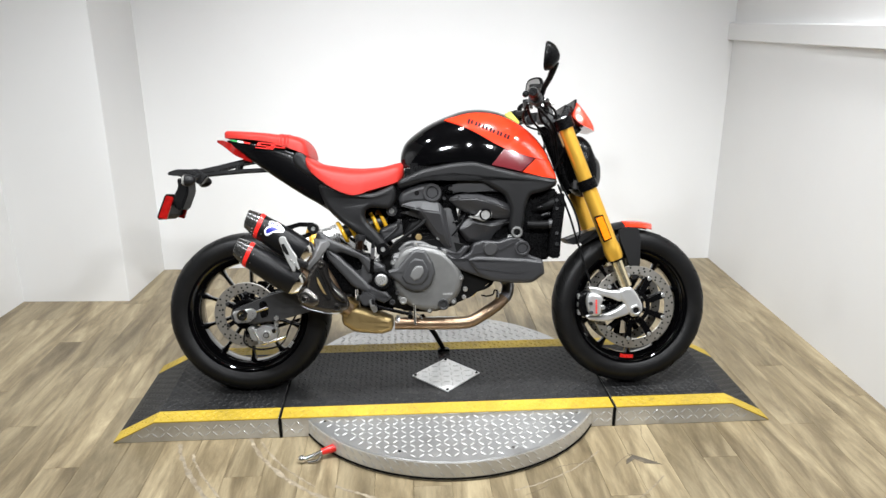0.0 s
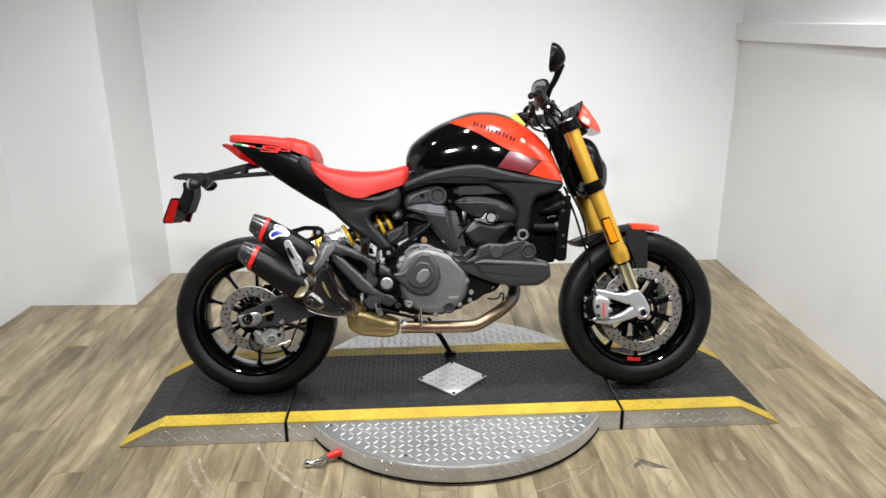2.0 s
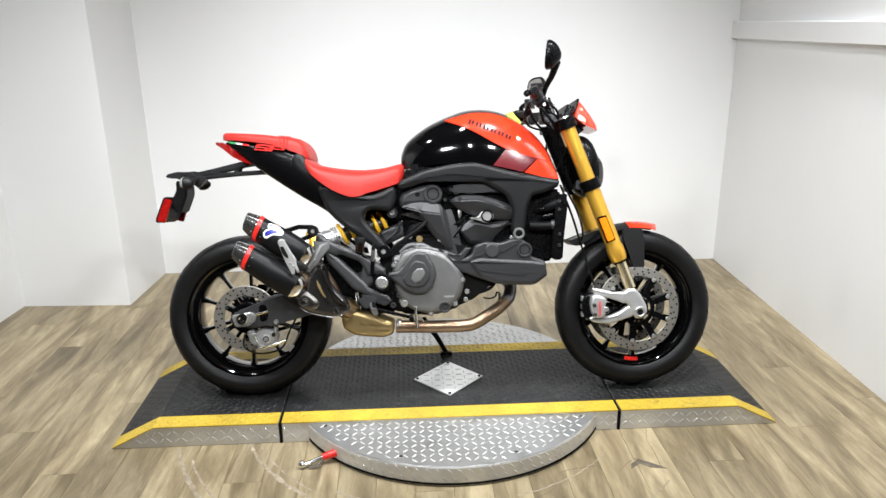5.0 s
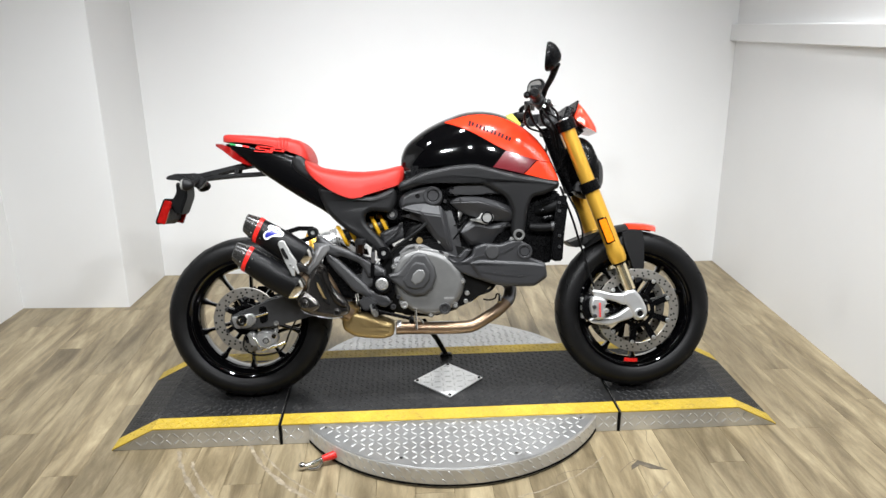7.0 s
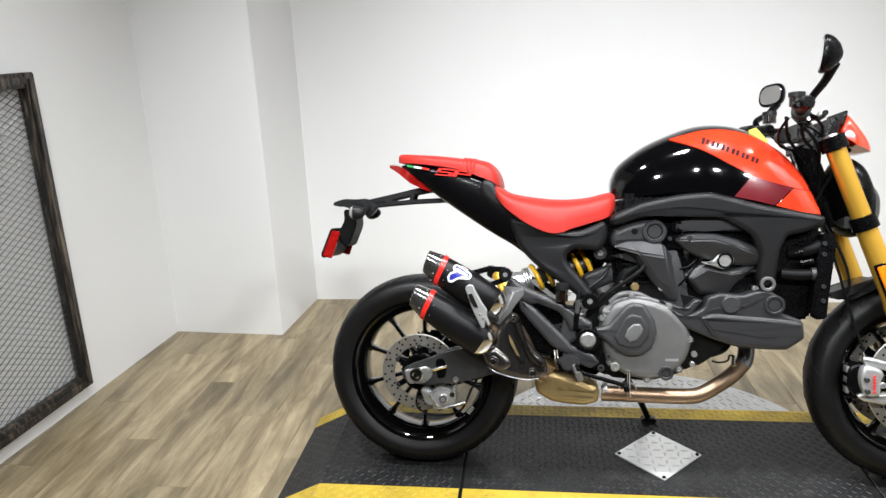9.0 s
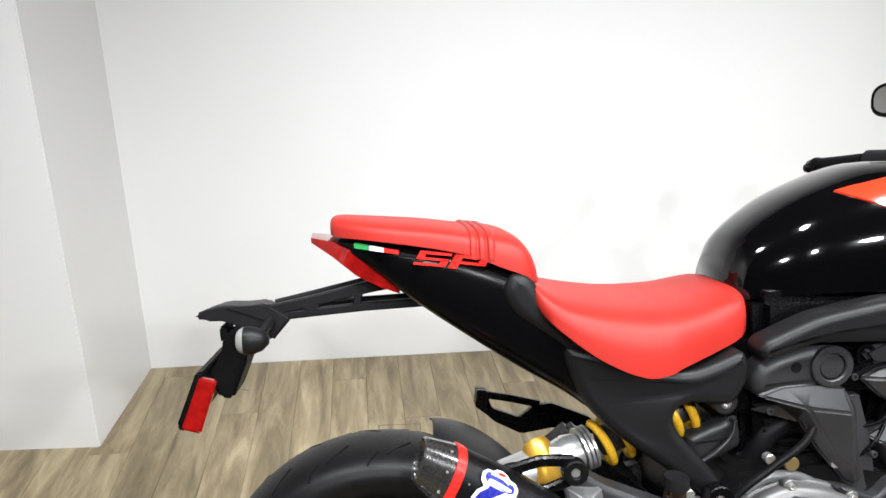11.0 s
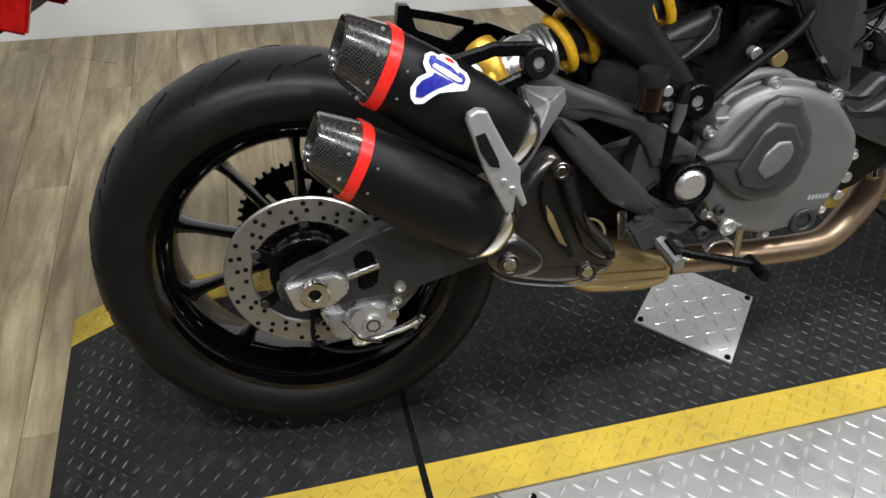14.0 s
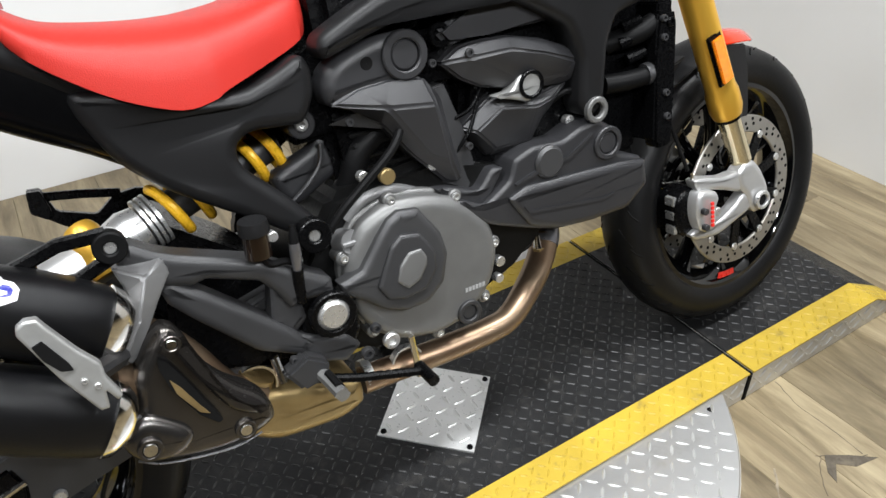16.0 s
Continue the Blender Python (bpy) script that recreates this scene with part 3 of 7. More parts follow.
def deck_block(parent, x0, x1, slope=0):
    """Deck with skirts, two yellow edge stripes and raised tread; slope 1: falls to the floor at x1, -1: at x0."""
    cut = [(x0, H), (x1, H)]
    outline = [(x0, 0.0), (x1, 0.0), (x1, H), (x0, H)]
    if slope > 0:
        outline = [(x0, 0.0), (x1, 0.0), (x1, 0.004), (BREAK, H), (x0, H)]
        cut = [(x0, H), (BREAK, H), (x1, 0.004)]
    elif slope < 0:
        outline = [(x0, 0.0), (x1, 0.0), (x1, H), (-BREAK, H), (x0, 0.004)]
        cut = [(x0, 0.004), (-BREAK, H), (x1, H)]
    part("frame_plate", prism(outline, Y0 + 0.003, Y1 - 0.003, 0.002), M_skirt, parent)

    def strip(name, ya, yb, m, lift):
        bm = bmesh.new()
        rows = [[bm.verts.new((x, y, z + lift)) for y in (ya, yb)] + [bm.verts.new((x, y, z - 0.001)) for y in (yb, ya)] for x, z in cut]
        for a, b in zip(rows, rows[1:]):
            for i in range(4):
                bm.faces.new((a[i], a[(i + 1) % 4], b[(i + 1) % 4], b[i]))
        bm.faces.new(rows[0]), bm.faces.new(rows[-1])
        return part(name, bm, m, parent, smooth=0)

    strip("stripe", Y0, Y0 + STRIPE, M_yellow, 0.003).color = (1, 1, 1, 1)
    strip("stripe", Y1 - STRIPE, Y1, M_yellow, 0.003)
    strip("deck", Y0 + STRIPE, Y1 - STRIPE, M_deck, 0.0025)

    def height(x):
        for (xa, za), (xb, zb) in zip(cut, cut[1:]):
            if xa <= x <= xb:
                return za + (zb - za) * (x - xa) / (xb - xa), Vector((xb - xa, 0, zb - za)).normalized()

    def marks(ya, yb, m, lift, name):
        spots = []
        for (p, a, nn) in grid_lugs(lambda x, y: x0 + 0.012 < x < x1 - 0.012, x0, x1, ya, yb, 0, 0.0205):
            z, d = height(p[0])
            spots.append(((p[0], p[1], z + lift), d * a[0] + Vector((0, a[1], 0)), d.cross(Vector((0, 1, 0)))))
        tagged(part(name, lugs(spots, 0.0215, 0.0056, 0.0019), m, parent, smooth=0), kind="stuff")

    marks(Y0 + STRIPE + 0.002, Y1 - STRIPE - 0.004, M_decklug, 0.0022, "tread")
    marks(Y0 + 0.004, Y0 + STRIPE - 0.006, M_yellow, 0.0028, "stripe_tread")
    marks(Y1 - STRIPE + 0.006, Y1 - 0.004, M_yellow, 0.0028, "stripe_tread")
    spots = []
    n = int((x1 - x0) / 0.026)
    for i in range(n):
        for j in range(2):
            x = x0 + (i + 0.5) * (x1 - x0) / n
            z = 0.026 + 0.028 * j
            if x0 + 0.012 < x < x1 - 0.012 and height(x)[0] > z + 0.010 and not (slope == 0 and abs(x) < 0.525):
                spots.append(((x, Y0 + 0.003, z), (1, 0, -1 if (i + j) % 2 else 1), (0, -1, 0)))
    tagged(part("skirt_tread", lugs(spots), M_lug, parent, smooth=0), kind="stuff")


centre = empty("centre_deck", pose(0, 0, 0))
tagged(centre, "black tread-plate deck with yellow painted edge stripes", "platform")
deck_block(centre, -SEAM + 0.006, SEAM - 0.006)
for sgn in (-1, 1):
    ramp = empty("ramp", pose(0, 0, 0))
    tagged(ramp, "black tread-plate ramp with yellow edges beside the deck", "ramp", "ramps")
    deck_block(ramp, *sorted((sgn * (SEAM + 0.006), sgn * TIP)), slope=sgn)
    # near-black bar just below deck level stands in for shade in the seam
    part("seam_strip", box(*sorted((sgn * (SEAM - 0.005), sgn * (SEAM + 0.005))), Y0 + 0.001, Y1 - 0.001, 0.0, H - 0.002), M_gap, ramp, "dark strip standing in for the seam's shade")
patch = empty("diamond_plate", pose(0.006, 0.269, H + 0.0035))
tagged(patch, "square bare steel tread-plate patch set cornerwise on the deck", "steel plate")
bm = bmesh.new()
quad = [(-0.138, -0.003), (-0.003, -0.143), (0.138, 0.004), (0.007, 0.143)]
a = [bm.verts.new((x, y, 0)) for x, y in quad]
b = [bm.verts.new((x, y, 0.004)) for x, y in quad]
bm.faces.new(a), bm.faces.new(b)
for i in range(4):
    bm.faces.new((a[i], a[(i + 1) % 4], b[(i + 1) % 4], b[i]))
part("plate", bm, M_bare, patch, smooth=0)
spots = [(Matrix.Rotation(radians(45), 3, 'Z') @ Vector(p), Matrix.Rotation(radians(45), 3, 'Z') @ Vector(a), nn) for p, a, nn in grid_lugs(lambda x, y: True, -0.092, 0.092, -0.092, 0.092, 0.004, 0.031)]
tagged(part("tread", lugs(spots), M_lug, patch, smooth=0), kind="stuff")
for x, y in quad:
    bm = bmesh.new()
    bmesh.ops.create_cone(bm, cap_ends=True, segments=14, radius1=0.0065, radius2=0.005, depth=0.004, matrix=Matrix.Translation((x * 0.9, y * 0.9, 0.0055)))
    part("screw", bm, M_black, patch)

# locking pin with a red grip at the disc's foot
pin = empty("locking_pin", pose(-0.450, -0.158, 0.0, 0, 0, 20))
tagged(pin, "small steel locking pin with a red plastic grip on the floor", "pin")
part("grip", tube([(-0.008, 0, 0.026), (0.03, 0, 0.03), (0.07, 0, 0.034)], [0.011, 0.014, 0.012], 14), M_redstrap, pin, "red plastic grip")
part("shank", tube([(-0.075, 0, 0.012), (-0.05, 0, 0.016), (-0.008, 0, 0.026)], [0.009, 0.008, 0.007], 12), M_chrome, pin)
bm = bmesh.new()
bmesh.ops.create_uvsphere(bm, u_segments=14, v_segments=10, radius=0.014, matrix=Matrix.Translation((-0.078, 0.004, 0.014)))
part("ball", bm, M_chrome, pin)
part("clip", tube([(-0.06, -0.012, 0.006), (-0.03, -0.02, 0.01), (-0.01, -0.008, 0.02)], 0.004, 8), M_chrome, pin)

# ---- the motorcycle: x along it (front +), y across it (right side -), z up in its own leaning plane ----
LEAN, PITCH, YAW = -14.2, -0.6, -2.1
bike = empty("motorcycle", pose(0.001, 0.201, H + 0.0005, LEAN, PITCH, YAW))
tagged(bike, "red and black naked motorcycle leaning on its side stand", "motorcycle")
FIXED = set()


def fixed(ob):
    """A part given in its true place, which the later widening leaves alone."""
    FIXED.add(ob.name)
    return ob


RX, RZ = -0.750, 0.308
FX, FZ = 0.722, 0.301


def lerp_table(rows, n):
    """Stations (x, a, b, c ...) made denser by a smooth line through them."""
    cols = len(rows[0])
    out = []
    for c0 in range(0, cols, 3):
        sub = [tuple((list(r[c0:c0 + 3]) + [0, 0, 0])[:3]) for r in rows]
        out.append(rounded(sub, n))
    return [[v for o in out for v in o[i]][:cols] for i in range(len(out[0]))]


def dome_ring(x, top, low, hw, e=0.75, n=20, belly=0.0):
    """Half-round section over a flat or sagging underside."""
    ring = []
    for j in range(n + 1):
        a = math.pi * j / n
        c, s = math.cos(a), math.sin(a)
        ring.append((x, -hw * math.copysign(abs(c) ** e, c), low + (top - low) * s ** e))
    for j in range(1, 6):
        t = j / 6
        ring.append((x, hw - 2 * hw * t, low - belly * math.sin(math.pi * t)))
    return ring


def oval_ring(x, top, bot, hw, e=0.75, n=24, cv=0.0):
    mid, half = (top + bot) / 2, (top - bot) / 2
    return [(x, cv - hw * math.copysign(abs(math.cos(2 * math.pi * j / n)) ** e, math.cos(2 * math.pi * j / n)), mid + half * math.copysign(abs(math.sin(2 * math.pi * j / n)) ** e, math.sin(2 * math.pi * j / n))) for j in range(n)]


# -- wheels --
def wheel(name, cx, cz, r_out, width, rim_r, rim_w, spokes, phase, label):
    wh = empty(name)
    wh.parent = bike
    wh["label"] = label
    w, s = width / 2, r_out - rim_r
    half = [(rim_r + 0.001, -rim_w / 2 + 0.004), (rim_r + 0.10 * s, -w * 0.86), (rim_r + 0.30 * s, -w * 0.97), (rim_r + 0.50 * s, -w), (rim_r + 0.68 * s, -w * 0.93), (rim_r + 0.82 * s, -w * 0.78), (rim_r + 0.92 * s, -w * 0.55), (rim_r + 0.98 * s, -w * 0.28), (r_out, 0)]
    part("tyre", lathe(half + [(r, -v) for r, v in half[-2::-1]], cx, cz, 96, closed=True), M_tyre, wh, "black rubber tyre", smooth=50)
    q = rim_w / 2
    prof = [(rim_r + 0.006, -q), (rim_r + 0.006, -q + 0.006), (rim_r - 0.008, -q + 0.012), (rim_r - 0.018, -q + 0.03), (rim_r - 0.022, 0), (rim_r - 0.018, q - 0.03), (rim_r - 0.008, q - 0.012), (rim_r + 0.006, q - 0.006), (rim_r + 0.006, q),
            (rim_r - 0.004, q), (rim_r - 0.016, q - 0.010), (rim_r - 0.028, q - 0.03), (rim_r - 0.032, 0.012), (rim_r - 0.032, -0.012), (rim_r - 0.028, -q + 0.03), (rim_r - 0.016, -q + 0.010), (rim_r - 0.004, -q)]
    part("rim", lathe(prof, cx, cz, 96, closed=True), M_gloss, wh, "gloss black cast rim")
    part("hub", lathe([(0.014, -0.06), (0.045, -0.06), (0.05, -0.045), (0.038, -0.02), (0.038, 0.02), (0.05, 0.045), (0.045, 0.06), (0.014, 0.06)], cx, cz, 40, closed=True), M_gloss, wh)
    for i in range(spokes):
        a = radians(phase + 360 * i / spokes)
        d, t = Vector((math.cos(a), 0, math.sin(a))), Vector((-math.sin(a), 0, math.cos(a)))
        o = Vector((cx, 0, cz))
        rings = []
        for f, hw, hv in ((0.036, 0.015, 0.030), (0.07, 0.0095, 0.022), (0.12, 0.0075, 0.017), (0.165, 0.0075, 0.019), (rim_r - 0.04, 0.010, 0.024), (rim_r - 0.022, 0.020, 0.030)):
            p = o + d * f
            rings.append([p + t * hw * math.cos(2 * math.pi * k / 10) + Vector((0, hv * math.sin(2 * math.pi * k / 10), 0)) for k in range(10)])
        part("spoke", loft(rings), M_gloss, wh)
    return wh


def brake_disc(parent, cx, cz, v, r0, r1, holes, carrier, thick=0.005, buttons=8):
    """Perforated rotor, its carrier arms and the round buttons between them."""
    d = part("brake_disc", ringpart(cx, v + thick / 2, cz, r0, r1, thick, 72), M_disc, parent, "drilled steel brake disc")
    s = -1 if v < 0 else 1
    # dark plugs stand in for the shade inside the drilled holes
    bm = bmesh.new()
    for i in range(holes):
        a = 2 * math.pi * i / holes
        for k, f in enumerate((0.22, 0.5, 0.78)):
            if (i + k) % 3 == 1:
                continue
            r = r0 + (r1 - r0) * f
            b = a + 0.04 * k
            bmesh.ops.create_cone(bm, cap_ends=True, segments=10, radius1=0.0036, radius2=0.0036, depth=thick + 0.0014, matrix=Matrix.Translation((cx + r * math.cos(b), v, cz + r * math.sin(b))) @ Matrix.Rotation(radians(90), 4, "X"))
    tagged(part("drilling", bm, M_gap, d), kind="stuff")
    part("carrier", ringpart(cx, v + 0.004, cz, carrier * 0.6, carrier * 0.78, 0.008, 40), M_black, d)
    for i in range(buttons):
        a = 2 * math.pi * (i + 0.5) / buttons
        part("carrier_arm", prism([(cx + r * math.cos(a + b), cz + r * math.sin(a + b)) for r, b in ((carrier * 0.72, -0.16), (r0 + 0.003, -0.10), (r0 + 0.003, 0.10), (carrier * 0.72, 0.16))], v - 0.003, v + 0.003, 0), M_black, d)
    for i in range(buttons):
        a = 2 * math.pi * (i + 0.5) / buttons
        part("button", disk(cx + r0 * math.cos(a), v + s * 0.003, cz + r0 * math.sin(a), 0.0065 if carrier < 0.08 else 0.008, -s * 0.003, 16), M_dkgrey if carrier < 0.08 else M_alu, d)
    return d


rear = wheel("rear_wheel", RX, RZ, 0.308, 0.178, 0.222, 0.150, 10, 17, "gloss black ten-spoke rear wheel with tyre")
front = wheel("front_wheel", FX, FZ, 0.302, 0.120, 0.220, 0.095, 10, 18, "gloss black ten-spoke front wheel with tyre")
brake_disc(rear, RX, RZ, -0.088, 0.083, 0.1225, 30, 0.075, buttons=6)
for v in (-0.070, 0.070):
    brake_disc(front, FX, FZ, v, 0.124, 0.160, 36, 0.085, buttons=9)
part("cush_drive", lathe([(0.02, -0.084), (0.052, -0.084), (0.056, -0.078), (0.056, -0.06), (0.02, -0.06)], RX, RZ, 36, closed=True), M_black, rear)
bm = ringpart(RX, 0.096, RZ, 0.075, 0.100, 0.006, 60)
for i in range(42):
    a = 2 * math.pi * i / 42
    prism([(RX + r * math.cos(a + b), RZ + r * math.sin(a + b)) for r, b in ((0.099, -0.045), (0.107, -0.02), (0.107, 0.02), (0.099, 0.045))], 0.091, 0.095, 0, bm=bm)
for i in range(6):
    a = 2 * math.pi * i / 6
    prism([(RX + r * math.cos(a + b), RZ + r * math.sin(a + b)) for r, b in ((0.04, -0.3), (0.077, -0.22), (0.077, 0.22), (0.04, 0.3))], 0.091, 0.096, 0, bm=bm)
part("sprocket", bm, M_black, rear, "black rear chain sprocket")
# red mark on the front rim, pale lettering on the rear rim
part("rim_mark", lathe([(0.190, -0.0480), (0.2035, -0.0487), (0.2035, -0.0475), (0.190, -0.0468)], FX, FZ, 8, closed=True, a0=257, a1=272), M_redstrap, front, "red rim decal")
for a0 in (318.5, 320.6, 322.7, 324.8):
    part("rim_mark", lathe([(0.193, -0.0755), (0.205, -0.0762), (0.205, -0.075), (0.193, -0.0745)], RX, RZ, 3, closed=True, a0=a0, a1=a0 + 1.4), M_greytext, rear, "pale rim lettering as plain marks")
# tyre tread sipes: long ones from the crown, short ones on the shoulder
SIPES = (((0.28, 0.0), (0.46, 0.06), (0.66, 0.13)), ((0.60, 0.02), (0.74, 0.06), (0.86, 0.09)))
for wh, cx, cz, ro, ri, hw, n in ((rear, RX, RZ, 0.308, 0.222, 0.089, 18), (front, FX, FZ, 0.302, 0.220, 0.060, 22)):
    bm = bmesh.new()
    for i in range(n):
        for sg in (-1, 1):
            for k, line in enumerate(SIPES):
                a = 2 * math.pi * (i + (0.5 if sg > 0 else 0) + 0.45 * k) / n
                pts = []
                for f, da in line:
                    rr = ri + (ro - ri) * float(np.interp(f, (0, 0.28, 0.55, 0.78, 0.93), (1.0, 0.98, 0.92, 0.82, 0.68))) - 0.0013
                    pts.append((cx + rr * math.cos(a + da), sg * hw * f, cz + rr * math.sin(a + da)))
                tube(pts, 0.0026, 6, 3, bm=bm)
    tagged(part("tread_groove", bm, M_gap, wh), kind="stuff")


# -- fork, front brake, mudguard --
TOP, BOT = Vector((0.437, 0, 1.005)), Vector((0.682, 0, 0.385))
fdir = (BOT - TOP).normalized()


def along(f, v, out=0.0):
    p = TOP + (BOT - TOP) * f
    return Vector((p.x, v, p.z)) + Vector((fdir.z, 0, -fdir.x)) * -out


for v in (-0.105, 0.105):
    s = -1 if v < 0 else 1
    fork = empty("fork_leg")
    fork.parent = bike
    fork["label"] = "gold anodised upside-down fork leg"
    part("outer_tube", tube([along(0.0, v), along(0.36, v), along(0.40, v), along(0.42, v), along(0.735, v), along(0.755, v), along(0.805, v), along(0.83, v)], [0.0265, 0.0265, 0.027, 0.0285, 0.0285, 0.0318, 0.0318, 0.0275], 28, smoothed=False), M_gold, fork, "gold fork tube")
    part("dust_seal", tube([along(0.832, v), along(0.842, v)], 0.0255, 24, smoothed=False), M_black, fork)
    part("inner_tube", tube([along(0.84, v), along(1.0, v)], 0.0215, 24, smoothed=False), M_slider, fork, "pale gold slider")
    part("fork_cap", tube([along(-0.03, v), along(0.0, v)], [0.018, 0.022], 20, smoothed=False), M_alu, fork)
    o = abs(v)
    # forged foot with two arms that carry the radial caliper
    foot_at = (lambda ob: fixed(ob)) if s < 0 else (lambda ob: ob)
    foot_at(part("axle_clamp", cover([(0.660, 0.371), (0.678, 0.386), (0.706, 0.388), (0.728, 0.362), (0.749, 0.321), (0.750, 0.294), (0.733, 0.274), (0.710, 0.272), (0.697, 0.289), (0.684, 0.321), (0.667, 0.339)], o - 0.010, o + 0.022, s, 0.010, 0.006, 0.15), M_caliper, fork, "silver forged axle clamp"))
    part("axle", disk(FX, 0.075 * s, FZ, 0.02, -s * 0.03), M_black, fork)
    foot_at(part("axle_nut", ringpart(0.722, v + s * 0.025, 0.299, 0.012, 0.020, 0.007 if s < 0 else -0.007), M_alu, fork))
    foot_at(part("axle_bore", disk(0.722, v + s * 0.025, 0.299, 0.0118, 0.003 if s < 0 else -0.003), M_gap, fork))
    cal = empty("brake_caliper")
    cal.parent = fork
    cal["label"] = "silver four-piston radial brake caliper"
    foot_at(part("arm", cover([(0.544, 0.390), (0.575, 0.387), (0.624, 0.373), (0.668, 0.374), (0.682, 0.347), (0.668, 0.329), (0.633, 0.344), (0.596, 0.356), (0.554, 0.364)], o - 0.008, o + 0.018, s, 0.007, 0.004, 0.15), M_caliper, cal, "silver caliper arm"))
    foot_at(part("arm", cover([(0.532, 0.277), (0.548, 0.285), (0.601, 0.280), (0.650, 0.299), (0.684, 0.325), (0.709, 0.301), (0.697, 0.281), (0.659, 0.270), (0.610, 0.254), (0.548, 0.262)], o - 0.008, o + 0.018, s, 0.007, 0.004, 0.15), M_caliper, cal, "silver caliper arm"))
    foot_at(part("body", cover([(0.546, 0.369), (0.590, 0.359), (0.599, 0.341), (0.589, 0.324), (0.590, 0.284), (0.563, 0.276), (0.546, 0.288), (0.537, 0.316), (0.537, 0.347)], o - 0.020, o + 0.032, s, 0.009, 0.007, 0.2), M_caliper, cal))
    foot_at(part("inner_half", cover([(0.512, 0.352), (0.528, 0.366), (0.560, 0.372), (0.590, 0.350), (0.592, 0.292), (0.560, 0.268), (0.524, 0.272), (0.508, 0.305)], o - 0.052, o + 0.004, s, 0.008, 0.006, 0.2), M_black, cal, "black inner caliper half"))
    for x, z, r in ((0.596, 0.312, 0.009), (0.548, 0.330, 0.007), (0.550, 0.296, 0.007)):
        foot_at(part("caliper_bolt", disk(x, v + s * (0.018 if x > 0.59 else 0.034), z, r, 0.010 if s < 0 else -0.010, 16), M_alu if x > 0.59 else M_dkgrey, cal))
    for k in range(6):
        z = 0.292 + 0.009 * k
        foot_at(part("lettering", box(0.566, 0.5715, *sorted((v + s * 0.036, v + s * 0.0402)), z, z + 0.006), M_redstrap, cal, "red caliper lettering as plain marks"))
    for z in (0.350, 0.320, 0.290):
        foot_at(part("pad_window", box(0.5085, 0.5175, *sorted((v - s * 0.028, v - s * 0.004)), z - 0.009, z + 0.009, 0.001), M_alu, cal))
    foot_at(part("bleed_nipple", tube([(0.552, v + s * 0.004, 0.386), (0.548, v + s * 0.006, 0.404)], [0.005, 0.003], 8, smoothed=False), M_chrome, cal))
for z, x, nm in ((1.0, 0.44, "upper_clamp"), (0.775, 0.531, "lower_clamp")):
    cl = empty(nm)
    cl.parent = bike
    f = (TOP.z - z) / (TOP.z - BOT.z)
    for v in (-0.105, 0.105):
        part("clamp_ring", tube([along(f - 0.03, v), along(f + 0.03, v)], 0.036, 28, smoothed=False), M_black, cl)
    part("clamp_bridge", beam([(x - 0.03, -0.1, z + 0.0), (x - 0.045, 0, z), (x - 0.03, 0.1, z)], 0.05, 0.034), M_dkgrey, cl)
part("steering_stem", tube([(0.40, 0, 1.01), (0.495, 0, 0.765)], 0.032, 24, smoothed=False), M_black, bike)
refl = [(0.552, 0.647), (0.577, 0.655), (0.611, 0.572), (0.586, 0.562)]
part("fork_reflector", prism(refl, -0.135, -0.142, 0.002), M_orange, bike, "amber side reflector on the fork")
part("reflector_bracket", prism([(0.546, 0.652), (0.579, 0.663), (0.617, 0.568), (0.584, 0.556)], -0.128, -0.135, 0.002), M_black, bike)
part("fork_reflector", prism(refl, 0.135, 0.142, 0.002), M_orange, bike)
fend = empty("front_mudguard")
fend.parent = bike
fend["label"] = "black front mudguard with a red tip"


def guard(a0, a1, r, hw, crown, n=18, m=10, t=0.003, cx=FX, cz=FZ):
    rings = []
    for i in range(n + 1):
        a = radians(a0 + (a1 - a0) * i / n)
        k = 1 - 0.5 * abs(2 * i / n - 1) ** 3
        out, inn = [], []
        for j in range(m + 1):
            f = 2 * j / m - 1
            rr = r + crown * (1 - f * f)
            out.append((cx + rr * math.cos(a), hw * k * f, cz + rr * math.sin(a)))
            inn.append((cx + (rr - t) * math.cos(a), hw * k * f * 0.98, cz + (rr - t) * math.sin(a)))
        rings.append(out + inn[::-1])
    return loft(rings)


part("shell", guard(93, 128, 0.309, 0.064, 0.022), M_plastic, fend)
part("red_tip", guard(74, 94.5, 0.310, 0.060, 0.024), M_red, fend, "red mudguard tip")
for v in (-0.068, 0.068):
    part("stay", prism([(0.662, 0.600), (0.695, 0.612), (0.742, 0.606), (0.750, 0.56), (0.748, 0.470), (0.738, 0.412), (0.720, 0.404), (0.700, 0.484), (0.672, 0.555)], v - 0.004, v + 0.004, 0.003), M_plastic, fend)
part("rear_flap", prism([(0.455, 0.572), (0.475, 0.565), (0.56, 0.60), (0.60, 0.612), (0.55, 0.57), (0.50, 0.545), (0.478, 0.55)], -0.05, 0.05, 0.004), M_plastic, fend)

# -- headlamp, cowl, cockpit --
lamp = empty("headlamp")
lamp.parent = bike
lamp["label"] = "black oval headlamp with a clear lens"
rows = lerp_table([(0.470, 0.93, 0.83, 0.05), (0.490, 0.962, 0.765, 0.080), (0.518, 0.966, 0.735, 0.092), (0.548, 0.946, 0.732, 0.092), (0.570, 0.90, 0.745, 0.08)], 4)
part("shell", loft([oval_ring(x, t, b, w, 0.8) for x, t, b, w in rows]), M_black, lamp)
rows = lerp_table([(0.570, 0.898, 0.748, 0.078), (0.588, 0.875, 0.765, 0.066), (0.598, 0.845, 0.785, 0.040)], 4)
